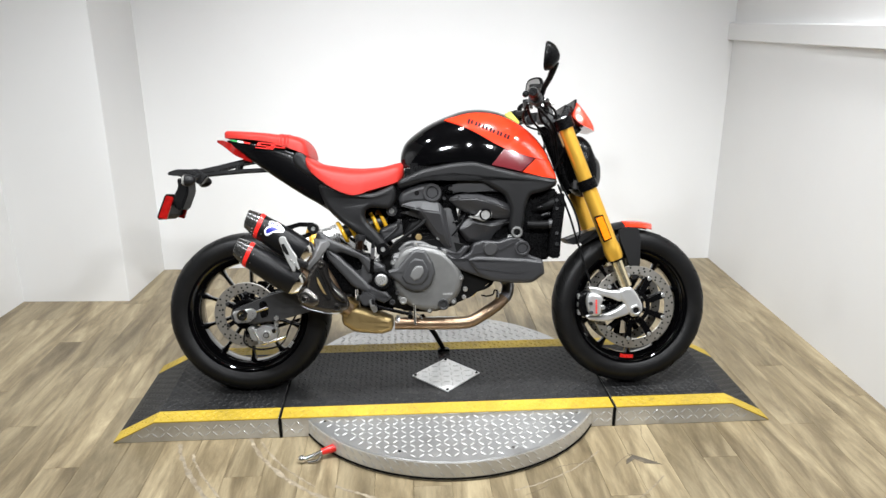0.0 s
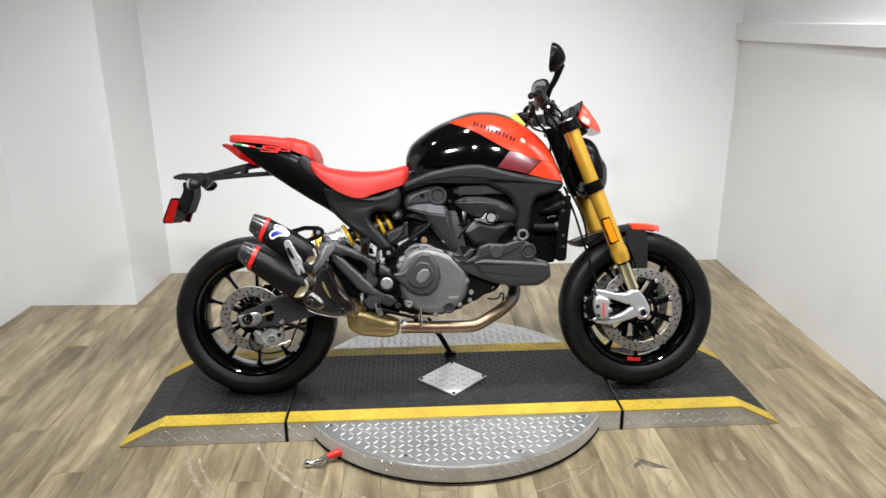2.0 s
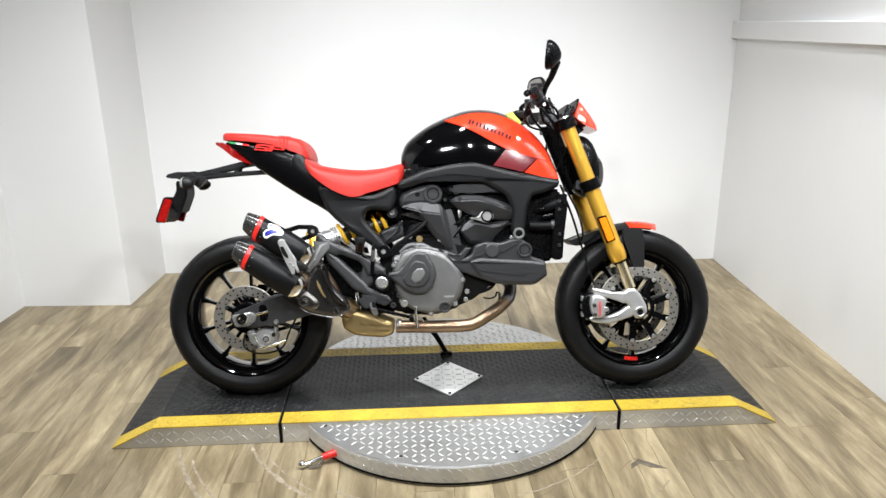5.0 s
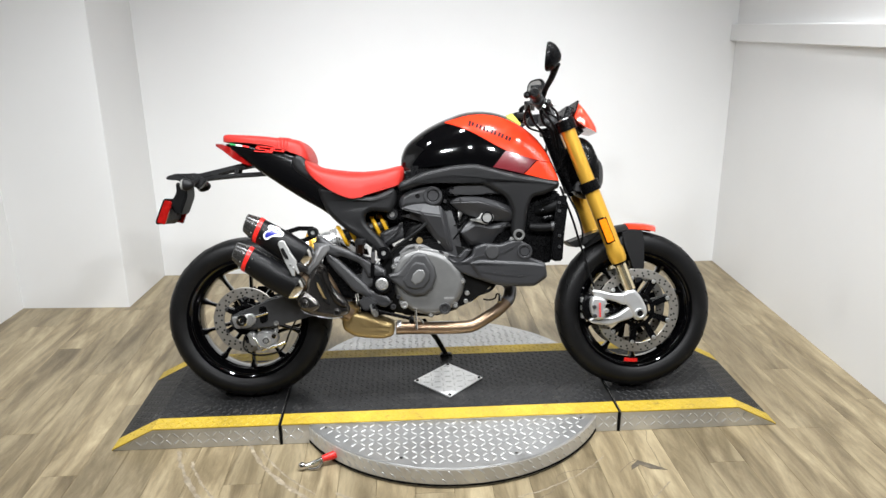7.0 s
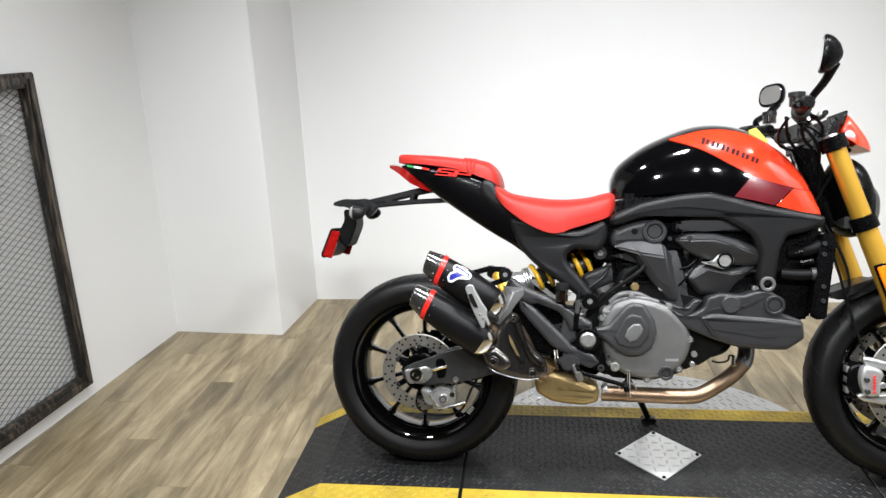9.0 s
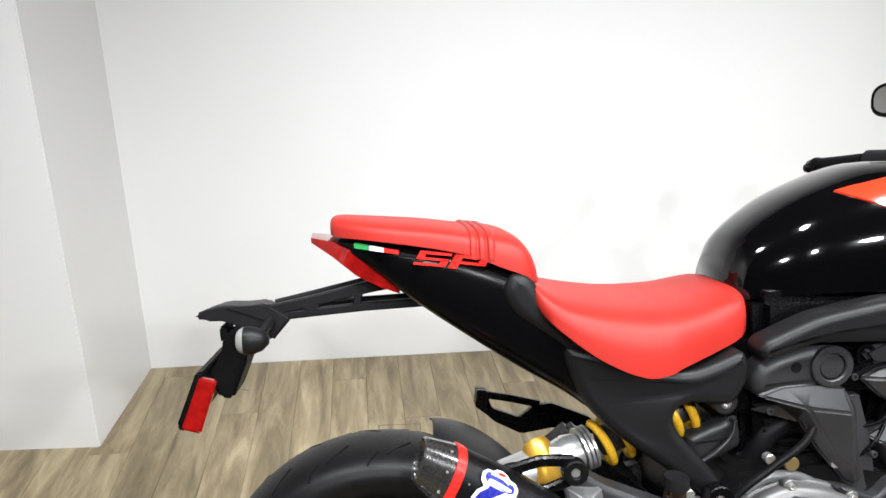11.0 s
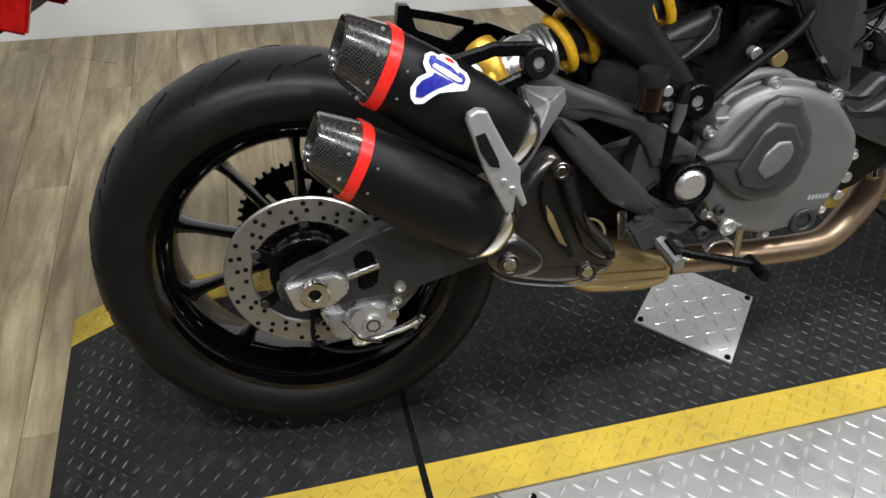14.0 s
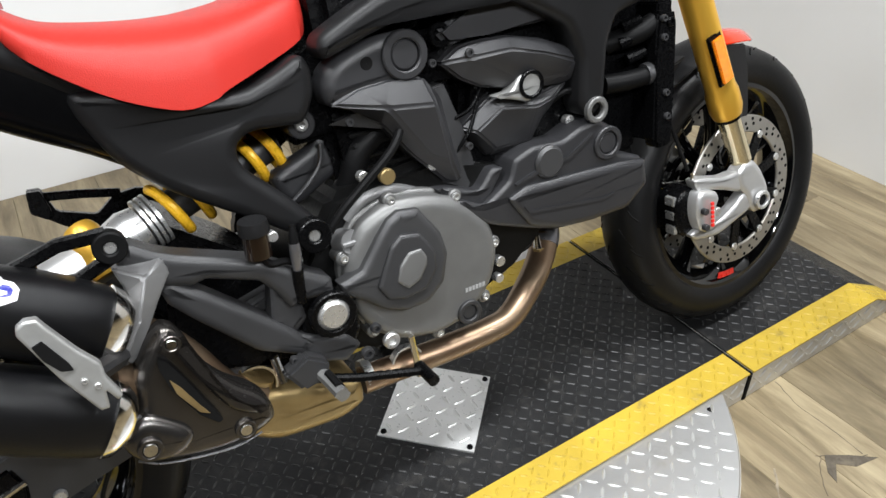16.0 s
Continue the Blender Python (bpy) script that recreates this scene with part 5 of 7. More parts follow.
for s in (-1, 1):
    sx = lambda v: v * s
    part("upper_cover", cover([(-0.160, 0.715), (-0.167, 0.744), (-0.156, 0.768), (-0.133, 0.782), (-0.097, 0.794), (-0.050, 0.803), (-0.015, 0.790), (-0.006, 0.757), (-0.018, 0.724), (-0.066, 0.722), (-0.118, 0.720)], 0.09, 0.147, s, 0.016, 0.016), M_matte, engine, "matte black upper engine cover")
    part("cover_hole", disk(-0.098, s * 0.1465, 0.764, 0.009, -s * 0.001), M_gap, engine)
    part("diagonal_cover", faceted([(-0.160, 0.712, 0.128), (-0.118, 0.727, 0.130), (-0.066, 0.729, 0.130), (-0.018, 0.720, 0.130), (0.006, 0.688, 0.128), (0.014, 0.635, 0.128), (0.030, 0.560, 0.124), (0.022, 0.549, 0.124), (-0.001, 0.556, 0.124), (-0.053, 0.615, 0.126), (-0.090, 0.668, 0.128), (-0.123, 0.695, 0.126), (-0.086, 0.694, 0.150), (-0.012, 0.682, 0.150), (0.008, 0.585, 0.138), (-0.030, 0.610, 0.140)], [(0, 1, 12), (1, 2, 12), (2, 3, 13, 12), (3, 4, 13), (4, 5, 14, 13), (5, 6, 7, 14), (7, 8, 14), (8, 9, 15, 14), (9, 10, 12, 15), (10, 11, 0, 12), (12, 13, 14, 15)], 0.085, s, 0.004), M_matte, engine, "matte black diagonal cover")
    part("cover_rail", faceted([(-0.150, 0.684, 0.114), (-0.118, 0.690, 0.118), (-0.078, 0.666, 0.120), (-0.040, 0.612, 0.118), (-0.004, 0.552, 0.116), (0.040, 0.528, 0.116), (0.060, 0.560, 0.112), (0.046, 0.630, 0.110), (0.024, 0.700, 0.108), (-0.010, 0.640, 0.12)], [(0, 1, 2, 3, 9), (3, 4, 5, 9), (5, 6, 7, 9), (7, 8, 9), (8, 0, 9)], 0.08, s, 0.003), M_dkgrey, engine)
    for x, z in ((-0.135, 0.683), (-0.036, 0.622), (0.046, 0.600), (0.002, 0.734)):
        bolt(engine, x, s * 0.120, z, 0.006, 0.006, M_dkgrey)
    part("intake_cover", prism([(0.012, 0.775), (0.07, 0.803), (0.135, 0.802), (0.22, 0.775), (0.235, 0.755), (0.10, 0.762), (0.03, 0.752)], sx(0.085), sx(0.125), 0.007), M_matte, engine)
    part("cylinder_cover", faceted([(0.016, 0.730, 0.118), (0.047, 0.748, 0.120), (0.081, 0.751, 0.122), (0.130, 0.748, 0.124), (0.190, 0.732, 0.124), (0.250, 0.706, 0.120), (0.270, 0.684, 0.118), (0.262, 0.664, 0.118), (0.236, 0.653, 0.118), (0.184, 0.657, 0.120), (0.148, 0.662, 0.120), (0.082, 0.681, 0.118), (0.048, 0.700, 0.116), (0.060, 0.731, 0.140), (0.122, 0.731, 0.146), (0.182, 0.712, 0.146), (0.246, 0.688, 0.134), (0.225, 0.672, 0.136), (0.140, 0.680, 0.140)], [(0, 1, 13), (1, 2, 13), (2, 3, 14, 13), (3, 4, 15, 14), (4, 5, 16, 15), (5, 6, 16), (6, 7, 17, 16), (7, 8, 17), (8, 9, 17), (9, 10, 18, 17), (10, 11, 18), (11, 12, 13, 18), (12, 0, 13), (13, 14, 15, 16, 17, 18)], 0.08, s, 0.004), M_matte, engine, "matte black cylinder head cover")
    bolt(engine, 0.056, s * 0.134, 0.738, 0.007, 0.005, M_dkgrey)
    part("belt_cover", faceted([(0.042, 0.627, 0.106), (0.094, 0.661, 0.110), (0.117, 0.664, 0.112), (0.165, 0.645, 0.114), (0.196, 0.650, 0.114), (0.244, 0.658, 0.112), (0.236, 0.638, 0.108), (0.214, 0.620, 0.106), (0.186, 0.598, 0.104), (0.167, 0.567, 0.104), (0.086, 0.569, 0.104), (0.066, 0.597, 0.104), (0.062, 0.618, 0.124), (0.108, 0.644, 0.128), (0.172, 0.632, 0.128), (0.205, 0.636, 0.122), (0.155, 0.580, 0.118), (0.094, 0.582, 0.120)], [(0, 1, 13, 12), (1, 2, 13), (2, 3, 14, 13), (3, 4, 15, 14), (4, 5, 15), (5, 6, 15), (6, 7, 8, 15), (8, 9, 16, 14, 15), (9, 10, 17, 16), (10, 11, 12, 17), (11, 0, 12), (12, 13, 14, 16, 17)], 0.08, s, 0.003), M_matte, engine, "matte black belt cover")
    part("mount_plate", cover([(0.083, 0.667), (0.118, 0.668), (0.131, 0.688), (0.153, 0.694), (0.178, 0.680), (0.174, 0.658), (0.148, 0.645), (0.123, 0.655)], 0.12, 0.143, s, 0.004, 0.004), M_pegmetal, engine, "silver mount plate")
    part("mount_cap", lathe([(0.0005, -s * 0.010), (0.010, -s * 0.009), (0.015, -s * 0.004), (0.0175, 0.0)], 0.152, 0.672, 24, cv=s * 0.142), M_chrome, engine)
    part("mount_collar", ringpart(0.152, s * 0.141, 0.672, 0.0165, 0.022, 0.006 if s < 0 else -0.006), M_black, engine)
    part("lower_cover", cover([(0.000, 0.535), (0.046, 0.508), (0.094, 0.534), (0.106, 0.566), (0.142, 0.578), (0.200, 0.572), (0.232, 0.584), (0.268, 0.590), (0.298, 0.572), (0.309, 0.520), (0.362, 0.503), (0.370, 0.450), (0.323, 0.416), (0.250, 0.417), (0.181, 0.424), (0.118, 0.446), (0.060, 0.470), (0.010, 0.500)], 0.088, 0.152, s, 0.007, 0.006, 0.10), M_matte, engine, "matte black lower side cover")
    part("chevron", cover([(-0.030, 0.556), (0.002, 0.550), (0.046, 0.530), (0.072, 0.560), (0.096, 0.556), (0.062, 0.512), (0.040, 0.500), (0.004, 0.518)], 0.088, 0.140, s, 0.006, 0.006, 0.12), M_matte, engine, "matte black chevron cover")
    part("duct", cover([(0.085, 0.508), (0.120, 0.520), (0.310, 0.506), (0.362, 0.498), (0.366, 0.452), (0.322, 0.420), (0.250, 0.421), (0.181, 0.428), (0.122, 0.452)], 0.10, 0.162, s, 0.010, 0.006, 0.07, 1), M_matte, engine, "matte black air duct")
    part("cover_rib", prism([(0.108, 0.490), (0.118, 0.474), (0.262, 0.452), (0.290, 0.456), (0.292, 0.460), (0.264, 0.457), (0.122, 0.479), (0.112, 0.491)], sx(0.160), sx(0.164), 0.001), M_matte, engine)
    part("cover_rib", prism([(0.100, 0.528), (0.160, 0.545), (0.205, 0.545), (0.255, 0.572), (0.258, 0.567), (0.208, 0.539), (0.162, 0.539), (0.104, 0.523)], sx(0.150), sx(0.156), 0.0015), M_matte, engine)
    d = 0.010 if s < 0 else -0.010
    part("plug_ring", ringpart(-0.049, sx(0.145), 0.764, 0.022, 0.034, d), M_matte, engine)
    part("plug", disk(-0.049, sx(0.145), 0.764, 0.0215, d * 0.7), M_matte, engine, "round rubber frame plug")
    part("plug_ring", ringpart(0.015, sx(0.130), 0.778, 0.009, 0.017, d), M_black, engine)
    part("pulley_ring", ringpart(0.266, sx(0.151), 0.546, 0.019, 0.028, d * 0.7), M_matte, engine)
    part("pulley_cap", disk(0.266, sx(0.150), 0.546, 0.0185, d * 0.5), M_matte, engine)
    part("pulley_cap", disk(0.148, sx(0.150), 0.546, 0.027, d, edge=0.3), M_cover, engine)
    bolt(engine, 0.285, sx(0.120), 0.640, 0.009, 0.010, M_alu)
    part("lug_ring", ringpart(-0.194, sx(0.086), 0.691, 0.010, 0.020, d), M_matte, engine)
    bolt(engine, -0.194, sx(0.088), 0.691, 0.0098, 0.010, M_alu)
    part("frame_lug", disk(-0.194, sx(0.06), 0.691, 0.020, -s * 0.03), M_plastic, engine)
    bolt(engine, -0.220, sx(0.130), 0.550, 0.011, 0.010, M_alu)
# grey clutch cover on the right side
cc = part("clutch_cover", cover([(-0.195, 0.430), (-0.192, 0.495), (-0.160, 0.545), (-0.105, 0.565), (-0.045, 0.555), (0.005, 0.535), (0.052, 0.480), (0.062, 0.430), (0.045, 0.375), (-0.005, 0.330), (-0.060, 0.320), (-0.125, 0.335), (-0.170, 0.375)], 0.105, 0.156, -1, 0.016, 0.012), M_grey, engine, "grey cast clutch cover")
part("cover_flange", cover([(-0.200, 0.428), (-0.197, 0.498), (-0.163, 0.550), (-0.105, 0.571), (-0.043, 0.561), (0.009, 0.540), (0.057, 0.483), (0.068, 0.430), (0.050, 0.371), (-0.002, 0.324), (-0.060, 0.314), (-0.128, 0.330), (-0.174, 0.371)], 0.100, 0.130, -1, 0.005, 0.004), M_grey, cc)
for x, z in ((-0.190, 0.50), (-0.105, 0.563), (0.0, 0.537), (0.058, 0.44), (0.030, 0.352), (-0.06, 0.320), (-0.166, 0.368), (-0.197, 0.44)):
    part("flange_boss", disk(x, -0.105, z, 0.011, 0.040, 16), M_grey, cc)
oct_ = [(-0.210, 0.474), (-0.174, 0.483), (-0.155, 0.506), (-0.141, 0.523), (-0.122, 0.543), (-0.104, 0.551), (-0.072, 0.546), (-0.043, 0.498), (-0.037, 0.463), (-0.051, 0.420), (-0.080, 0.398), (-0.118, 0.396), (-0.150, 0.410), (-0.181, 0.437), (-0.206, 0.456)]
fixed(part("inner_cover", cover(oct_, 0.176, 0.201, -1, 0.009, 0.006, 0.04, 1), M_cover, cc, "dark grey inner clutch cover"))
fixed(part("inner_facet", cover([(-0.158, 0.452), (-0.128, 0.505), (-0.110, 0.518), (-0.080, 0.512), (-0.060, 0.478), (-0.062, 0.450), (-0.084, 0.424), (-0.118, 0.420), (-0.145, 0.428)], 0.196, 0.208, -1, 0.005, 0.003, 0.04, 1), M_dkgrey, cc))
fixed(part("emblem", cover([(-0.129, 0.452), (-0.121, 0.474), (-0.104, 0.490), (-0.084, 0.490), (-0.077, 0.475), (-0.079, 0.463), (-0.093, 0.444), (-0.114, 0.436)], 0.205, 0.2115, -1, 0.004, 0.002, 0.06, 1), M_grey, cc, "grey angular insert"))
fixed(part("oil_filler", tube([(-0.178, -0.150, 0.516), (-0.172, -0.176, 0.520)], [0.020, 0.018], 20, smoothed=False), M_cast, cc, "grey oil filler plug"))
fixed(part("filler_grip", beam([(-0.188, -0.179, 0.520), (-0.156, -0.179, 0.520)], 0.008, 0.008, 0.002), M_cast, cc))
fixed(part("coolant_pipe", tube([(-0.165, -0.150, 0.545), (-0.135, -0.158, 0.570), (-0.090, -0.158, 0.572), (-0.055, -0.150, 0.556)], 0.008, 12), M_cast, engine, "grey coolant pipe over the clutch cover"))
part("cover_ring", ringpart(-0.008, -0.154, 0.343, 0.013, 0.021, 0.008), M_dkgrey, cc)
part("sight_glass", disk(-0.008, -0.154, 0.343, 0.0125, 0.004), M_dkgrey, cc, "round oil sight glass")
for k in range(6):
    part("lettering", prism([(-0.010 + 0.0062 * k, 0.3785), (-0.0055 + 0.0062 * k, 0.378), (-0.0045 + 0.0062 * k, 0.385), (-0.009 + 0.0062 * k, 0.3855)], -0.150, -0.1572, 0), M_greytext, cc, "pale maker's lettering as plain marks")
for x, z in ((-0.190, 0.50), (-0.105, 0.563), (0.0, 0.537), (0.058, 0.44), (0.030, 0.352), (-0.06, 0.320), (-0.166, 0.368), (-0.197, 0.44)):
    bolt(cc, x, -0.1445, z, 0.0065, 0.006, M_alu)
part("oil_cap", disk(-0.095, -0.118, 0.593, 0.012, 0.012), M_brass, engine, "brass oil cap")
part("generator_cover", prism([(-0.19, 0.43), (-0.15, 0.54), (-0.03, 0.55), (0.05, 0.45), (0.0, 0.33), (-0.13, 0.34)], 0.105, 0.15, 0.012, 0.93), M_grey, engine)
for pts, r, m in (([(-0.225, -0.14, 0.520), (-0.181, -0.150, 0.570), (-0.139, -0.150, 0.601), (-0.085, -0.145, 0.640), (-0.05, -0.12, 0.68)], 0.0065, M_rubber), ([(0.02, -0.11, 0.585), (0.05, -0.118, 0.62), (0.075, -0.11, 0.66)], 0.003, M_black), ([(0.20, -0.10, 0.62), (0.24, -0.118, 0.64), (0.26, -0.11, 0.60)], 0.006, M_rubber), ([(0.02, -0.105, 0.64), (0.06, -0.115, 0.655), (0.09, -0.10, 0.685)], 0.003, M_black), ([(0.06, -0.09, 0.40), (0.10, -0.105, 0.385), (0.16, -0.10, 0.40), (0.19, -0.08, 0.43)], 0.006, M_rubber), ([(0.05, -0.10, 0.37), (0.09, -0.105, 0.36), (0.14, -0.09, 0.40)], 0.004, M_chrome)):
    part("hose", tube(pts, r, 10), m, engine)
for x, v, z, r in ((-0.13, -0.112, 0.602, 0.0085), (-0.02, -0.115, 0.59, 0.009), (0.075, -0.118, 0.395, 0.009), (0.07, -0.118, 0.365, 0.008), (0.12, -0.10, 0.405, 0.0095), (0.245, -0.098, 0.588, 0.009)):
    part("fitting", disk(x, v, z, r, 0.014, 12), M_alu if r < 0.01 else M_brass, engine)
fixed(part("frame_gusset", cover([(-0.246, 0.622), (-0.205, 0.640), (-0.176, 0.650), (-0.166, 0.668), (-0.146, 0.636), (-0.139, 0.617), (-0.150, 0.602), (-0.174, 0.591), (-0.218, 0.570), (-0.236, 0.590)], 0.080, 0.106, -1, 0.012, 0.008, 0.15), M_matte, bike, "satin grey frame gusset"))
fixed(part("gusset_edge", tube([(-0.168, -0.118, 0.655), (-0.176, -0.120, 0.628), (-0.200, -0.121, 0.604), (-0.226, -0.116, 0.584)], 0.0035, 8), M_matte, bike))
fixed(part("intake_elbow", tube([(-0.150, -0.095, 0.562), (-0.132, -0.115, 0.590), (-0.118, -0.120, 0.628), (-0.080, -0.118, 0.652)], 0.021, 16), M_rubber, engine, "black rubber elbow hose"))
rad = empty("radiator")
rad.parent = bike
rad["label"] = "black radiator with plastic side covers"
part("core", prism([(0.375, 0.52), (0.405, 0.52), (0.432, 0.745), (0.40, 0.745)], -0.15, 0.15, 0.003), M_black, rad)
part("shroud", prism([(0.255, 0.60), (0.275, 0.76), (0.36, 0.775), (0.415, 0.76), (0.40, 0.62), (0.385, 0.50), (0.31, 0.49)], -0.10, 0.10, 0.008), M_black, rad, "black radiator shroud")
for s in (-1, 1):
    part("side_cover", prism([(0.372, 0.520), (0.380, 0.506), (0.412, 0.508), (0.418, 0.60), (0.432, 0.705), (0.428, 0.730), (0.392, 0.732), (0.385, 0.66)], s * 0.13, s * 0.160, 0.005), M_black, rad)
    part("hose_stub", tube([(0.33, s * 0.10, 0.69), (0.37, s * 0.13, 0.70), (0.40, s * 0.14, 0.715)], 0.017, 14), M_rubber, rad)
    bolt(rad, 0.415, s * 0.159, 0.712, 0.008, 0.006, M_black)
part("radiator_hose", tube([(0.300, -0.125, 0.632), (0.345, -0.135, 0.630), (0.390, -0.14, 0.634), (0.415, -0.14, 0.650)], 0.016, 14), M_rubber, rad, "black coolant hose")
part("hose_clip", tube([(0.375, -0.1385, 0.633), (0.388, -0.14, 0.634)], 0.0185, 16, smoothed=False), M_dkgrey, rad)
for z in (0.56, 0.60, 0.69, 0.72):
    bolt(rad, 0.400, -0.158, z, 0.006, 0.008, M_dkgrey)
for z, x in ((0.715, 0.345), (0.690, 0.338), (0.662, 0.352)):
    part("connector", tube([(x, -0.125, z), (x + 0.03, -0.135, z + 0.008)], [0.010, 0.008], 10, smoothed=False), M_black, rad)

# -- exhaust --
exh = empty("exhaust")
exh.parent = bike
exh["label"] = "twin stacked exhaust with black mufflers and bronzed pipe"
part("header", tube([(0.165, -0.02, 0.462), (0.215, -0.022, 0.438), (0.246, -0.025, 0.402), (0.242, -0.034, 0.362), (0.205, -0.058, 0.325), (0.150, -0.085, 0.294), (0.100, -0.104, 0.270), (0.055, -0.112, 0.264), (-0.04, -0.112, 0.264), (-0.19, -0.105, 0.266)], 0.0235, 20), M_pipe, exh, "heat-bronzed header pipe")
part("header_root", tube([(0.165, -0.02, 0.462), (0.215, -0.022, 0.438), (0.2465, -0.025, 0.402), (0.2425, -0.034, 0.362), (0.228, -0.045, 0.344)], 0.0243, 20), M_headsteel, exh, "grey steel end of the header")
part("lambda_sensor", tube([(0.203, -0.058, 0.326), (0.204, -0.058, 0.343), (0.203, -0.058, 0.359), (0.203, -0.058, 0.377)], [0.010, 0.009, 0.0065, 0.005], 14, smoothed=False), M_chrome, exh, "steel exhaust sensor")
part("sensor_nut", tube([(0.204, -0.058, 0.343), (0.204, -0.058, 0.351)], 0.0105, 6, smoothed=False), M_brass, exh)
part("sensor_cable", tube([(0.203, -0.060, 0.377), (0.191, -0.060, 0.379), (0.185, -0.060, 0.363), (0.161, -0.060, 0.357), (0.140, -0.060, 0.361)], 0.003, 8), M_rubber, exh, "black sensor cable")
part("collector", cover([(-0.390, 0.300), (-0.380, 0.328), (-0.350, 0.338), (-0.30, 0.326), (-0.225, 0.298), (-0.198, 0.288), (-0.198, 0.244), (-0.240, 0.230), (-0.340, 0.240), (-0.384, 0.268)], 0.050, 0.140, -1, 0.016, 0.014, 0.15), M_brass, exh, "brass-tinted collector box")
part("collector_neck", tube([(-0.375, -0.11, 0.310), (-0.360, -0.118, 0.340), (-0.345, -0.122, 0.362)], [0.032, 0.030, 0.027], 20), M_brass, exh)
part("clamp", tube([(-0.172, -0.10, 0.268), (-0.186, -0.10, 0.268)], 0.0285, 20, smoothed=False), M_alu, exh)
part("clamp", ringpart(-0.352, -0.115, 0.345, 0.028, 0.034, 0.014), M_chrome, exh)
part("link_pipe", tube([(-0.355, -0.125, 0.33), (-0.42, -0.15, 0.375), (-0.48, -0.17, 0.43), (-0.53, -0.20, 0.47)], 0.030, 20), M_pipe, exh)
part("link_pipe", tube([(-0.40, -0.14, 0.37), (-0.445, -0.15, 0.46), (-0.50, -0.18, 0.53)], 0.028, 20), M_pipe, exh)


def muffler(p0, p1, r, label):
    """p0 tail end, p1 engine end."""
    a, b = Vector(p0), Vector(p1)
    d = (b - a).normalized()
    side = Vector((0, 1, 0))
    side = (side - d * d.dot(side)).normalized()
    up = d.cross(side)
    L = (b - a).length

    def ring(f, k, inset=0.0):
        p = a + d * f
        k *= 1 - 0.10 * min(1.0, max(0.0, (0.16 - f) / 0.1))
        lean = 0.15 * min(1.0, max(0.0, (0.16 - f) / 0.1)) * (1 if up.z > 0 else -1)
        return [p - d * lean * r * math.sin(t) + (side * 0.92 * math.copysign(abs(math.cos(t)) ** 0.85, math.cos(t)) + up * math.copysign(abs(math.sin(t)) ** 0.85, math.sin(t))) * r * k for t in [2 * math.pi * j / 32 for j in range(32)]]

    mf = part("muffler", loft([ring(0.058, 1.0), ring(0.10, 1.02), ring(0.16, 1.02), ring(L - 0.045, 1.0), ring(L - 0.012, 0.95), ring(L, 0.86)]), M_muffler, exh, label)
    part("end_cap", loft([ring(0.030, 0.55), ring(0.004, 0.60), ring(0.0, 0.66), ring(0.002, 0.73), ring(0.02, 0.84), ring(0.048, 0.99)]), M_carbon, mf, "carbon-fibre end cap")
    part("outlet", loft([ring(0.031, 0.50), ring(0.029, 0.52), ring(0.028, 0.565), ring(0.032, 0.54)]), M_gap, mf)
    part("strap", loft([ring(0.046, 1.0), ring(0.046, 1.035), ring(0.060, 1.04), ring(0.060, 1.0)]), M_redstrap, mf, "red retaining strap")
    part("collar", loft([ring(L - 0.006, 0.90), ring(L - 0.004, 0.97), ring(L + 0.008, 0.90), ring(L + 0.022, 0.62)]), M_chrome, mf, "steel collar")
    for t in (200, 240, 285, 160, 120):
        for f in (0.036, 0.072):
            p = a + d * (f - 0.15 * (1 if up.z > 0 else -1) * r * math.sin(radians(t))) + (side * 0.92 * math.cos(radians(t)) + up * math.sin(radians(t))) * r * 0.905
            bm = bmesh.new()
            bmesh.ops.create_icosphere(bm, subdivisions=1, radius=0.0025, matrix=Matrix.Translation(p))
            part("rivet", bm, M_alu, mf)
    return a, d, side, up, r


U = muffler((-0.700, -0.218, 0.676), (-0.502, -0.206, 0.546), 0.049, "upper matte black muffler")
muffler((-0.738, -0.235, 0.577), (-0.533, -0.227, 0.439), 0.049, "lower matte black muffler")
# maker's emblem on the upper muffler as plain shapes: white outline, blue shield, red fleck
a, d, side, up, r = U


def on_muffler(f, t, lift):
    return a + d * f + (side * 0.92 * math.copysign(abs(math.cos(t)) ** 0.85, math.cos(t)) + up * math.copysign(abs(math.sin(t)) ** 0.85, math.sin(t))) * (r * 1.0 + lift)


def decal(name, cells, lift, m, label):
    bm = bmesh.new()
    bm.faces.new([bm.verts.new((f, t, 0)) for f, t in cells])
    bmesh.ops.triangulate(bm, faces=bm.faces[:])
    bmesh.ops.subdivide_edges(bm, edges=bm.edges[:], cuts=4, use_grid_fill=True)
    for v in bm.verts:
        v.co = on_muffler(v.co.x, radians(v.co.y), lift)
    part(name, bm, m, exh, label, smooth=60)


SG = 1 if up.z > 0 else -1


def emblem(points):
    """Shape points in metres (along the axis, up round the barrel) about the emblem's middle."""
    return [(0.106 + 0.72 * x, 180 - SG * (27 + math.degrees(0.72 * z / r))) for x, z in points]


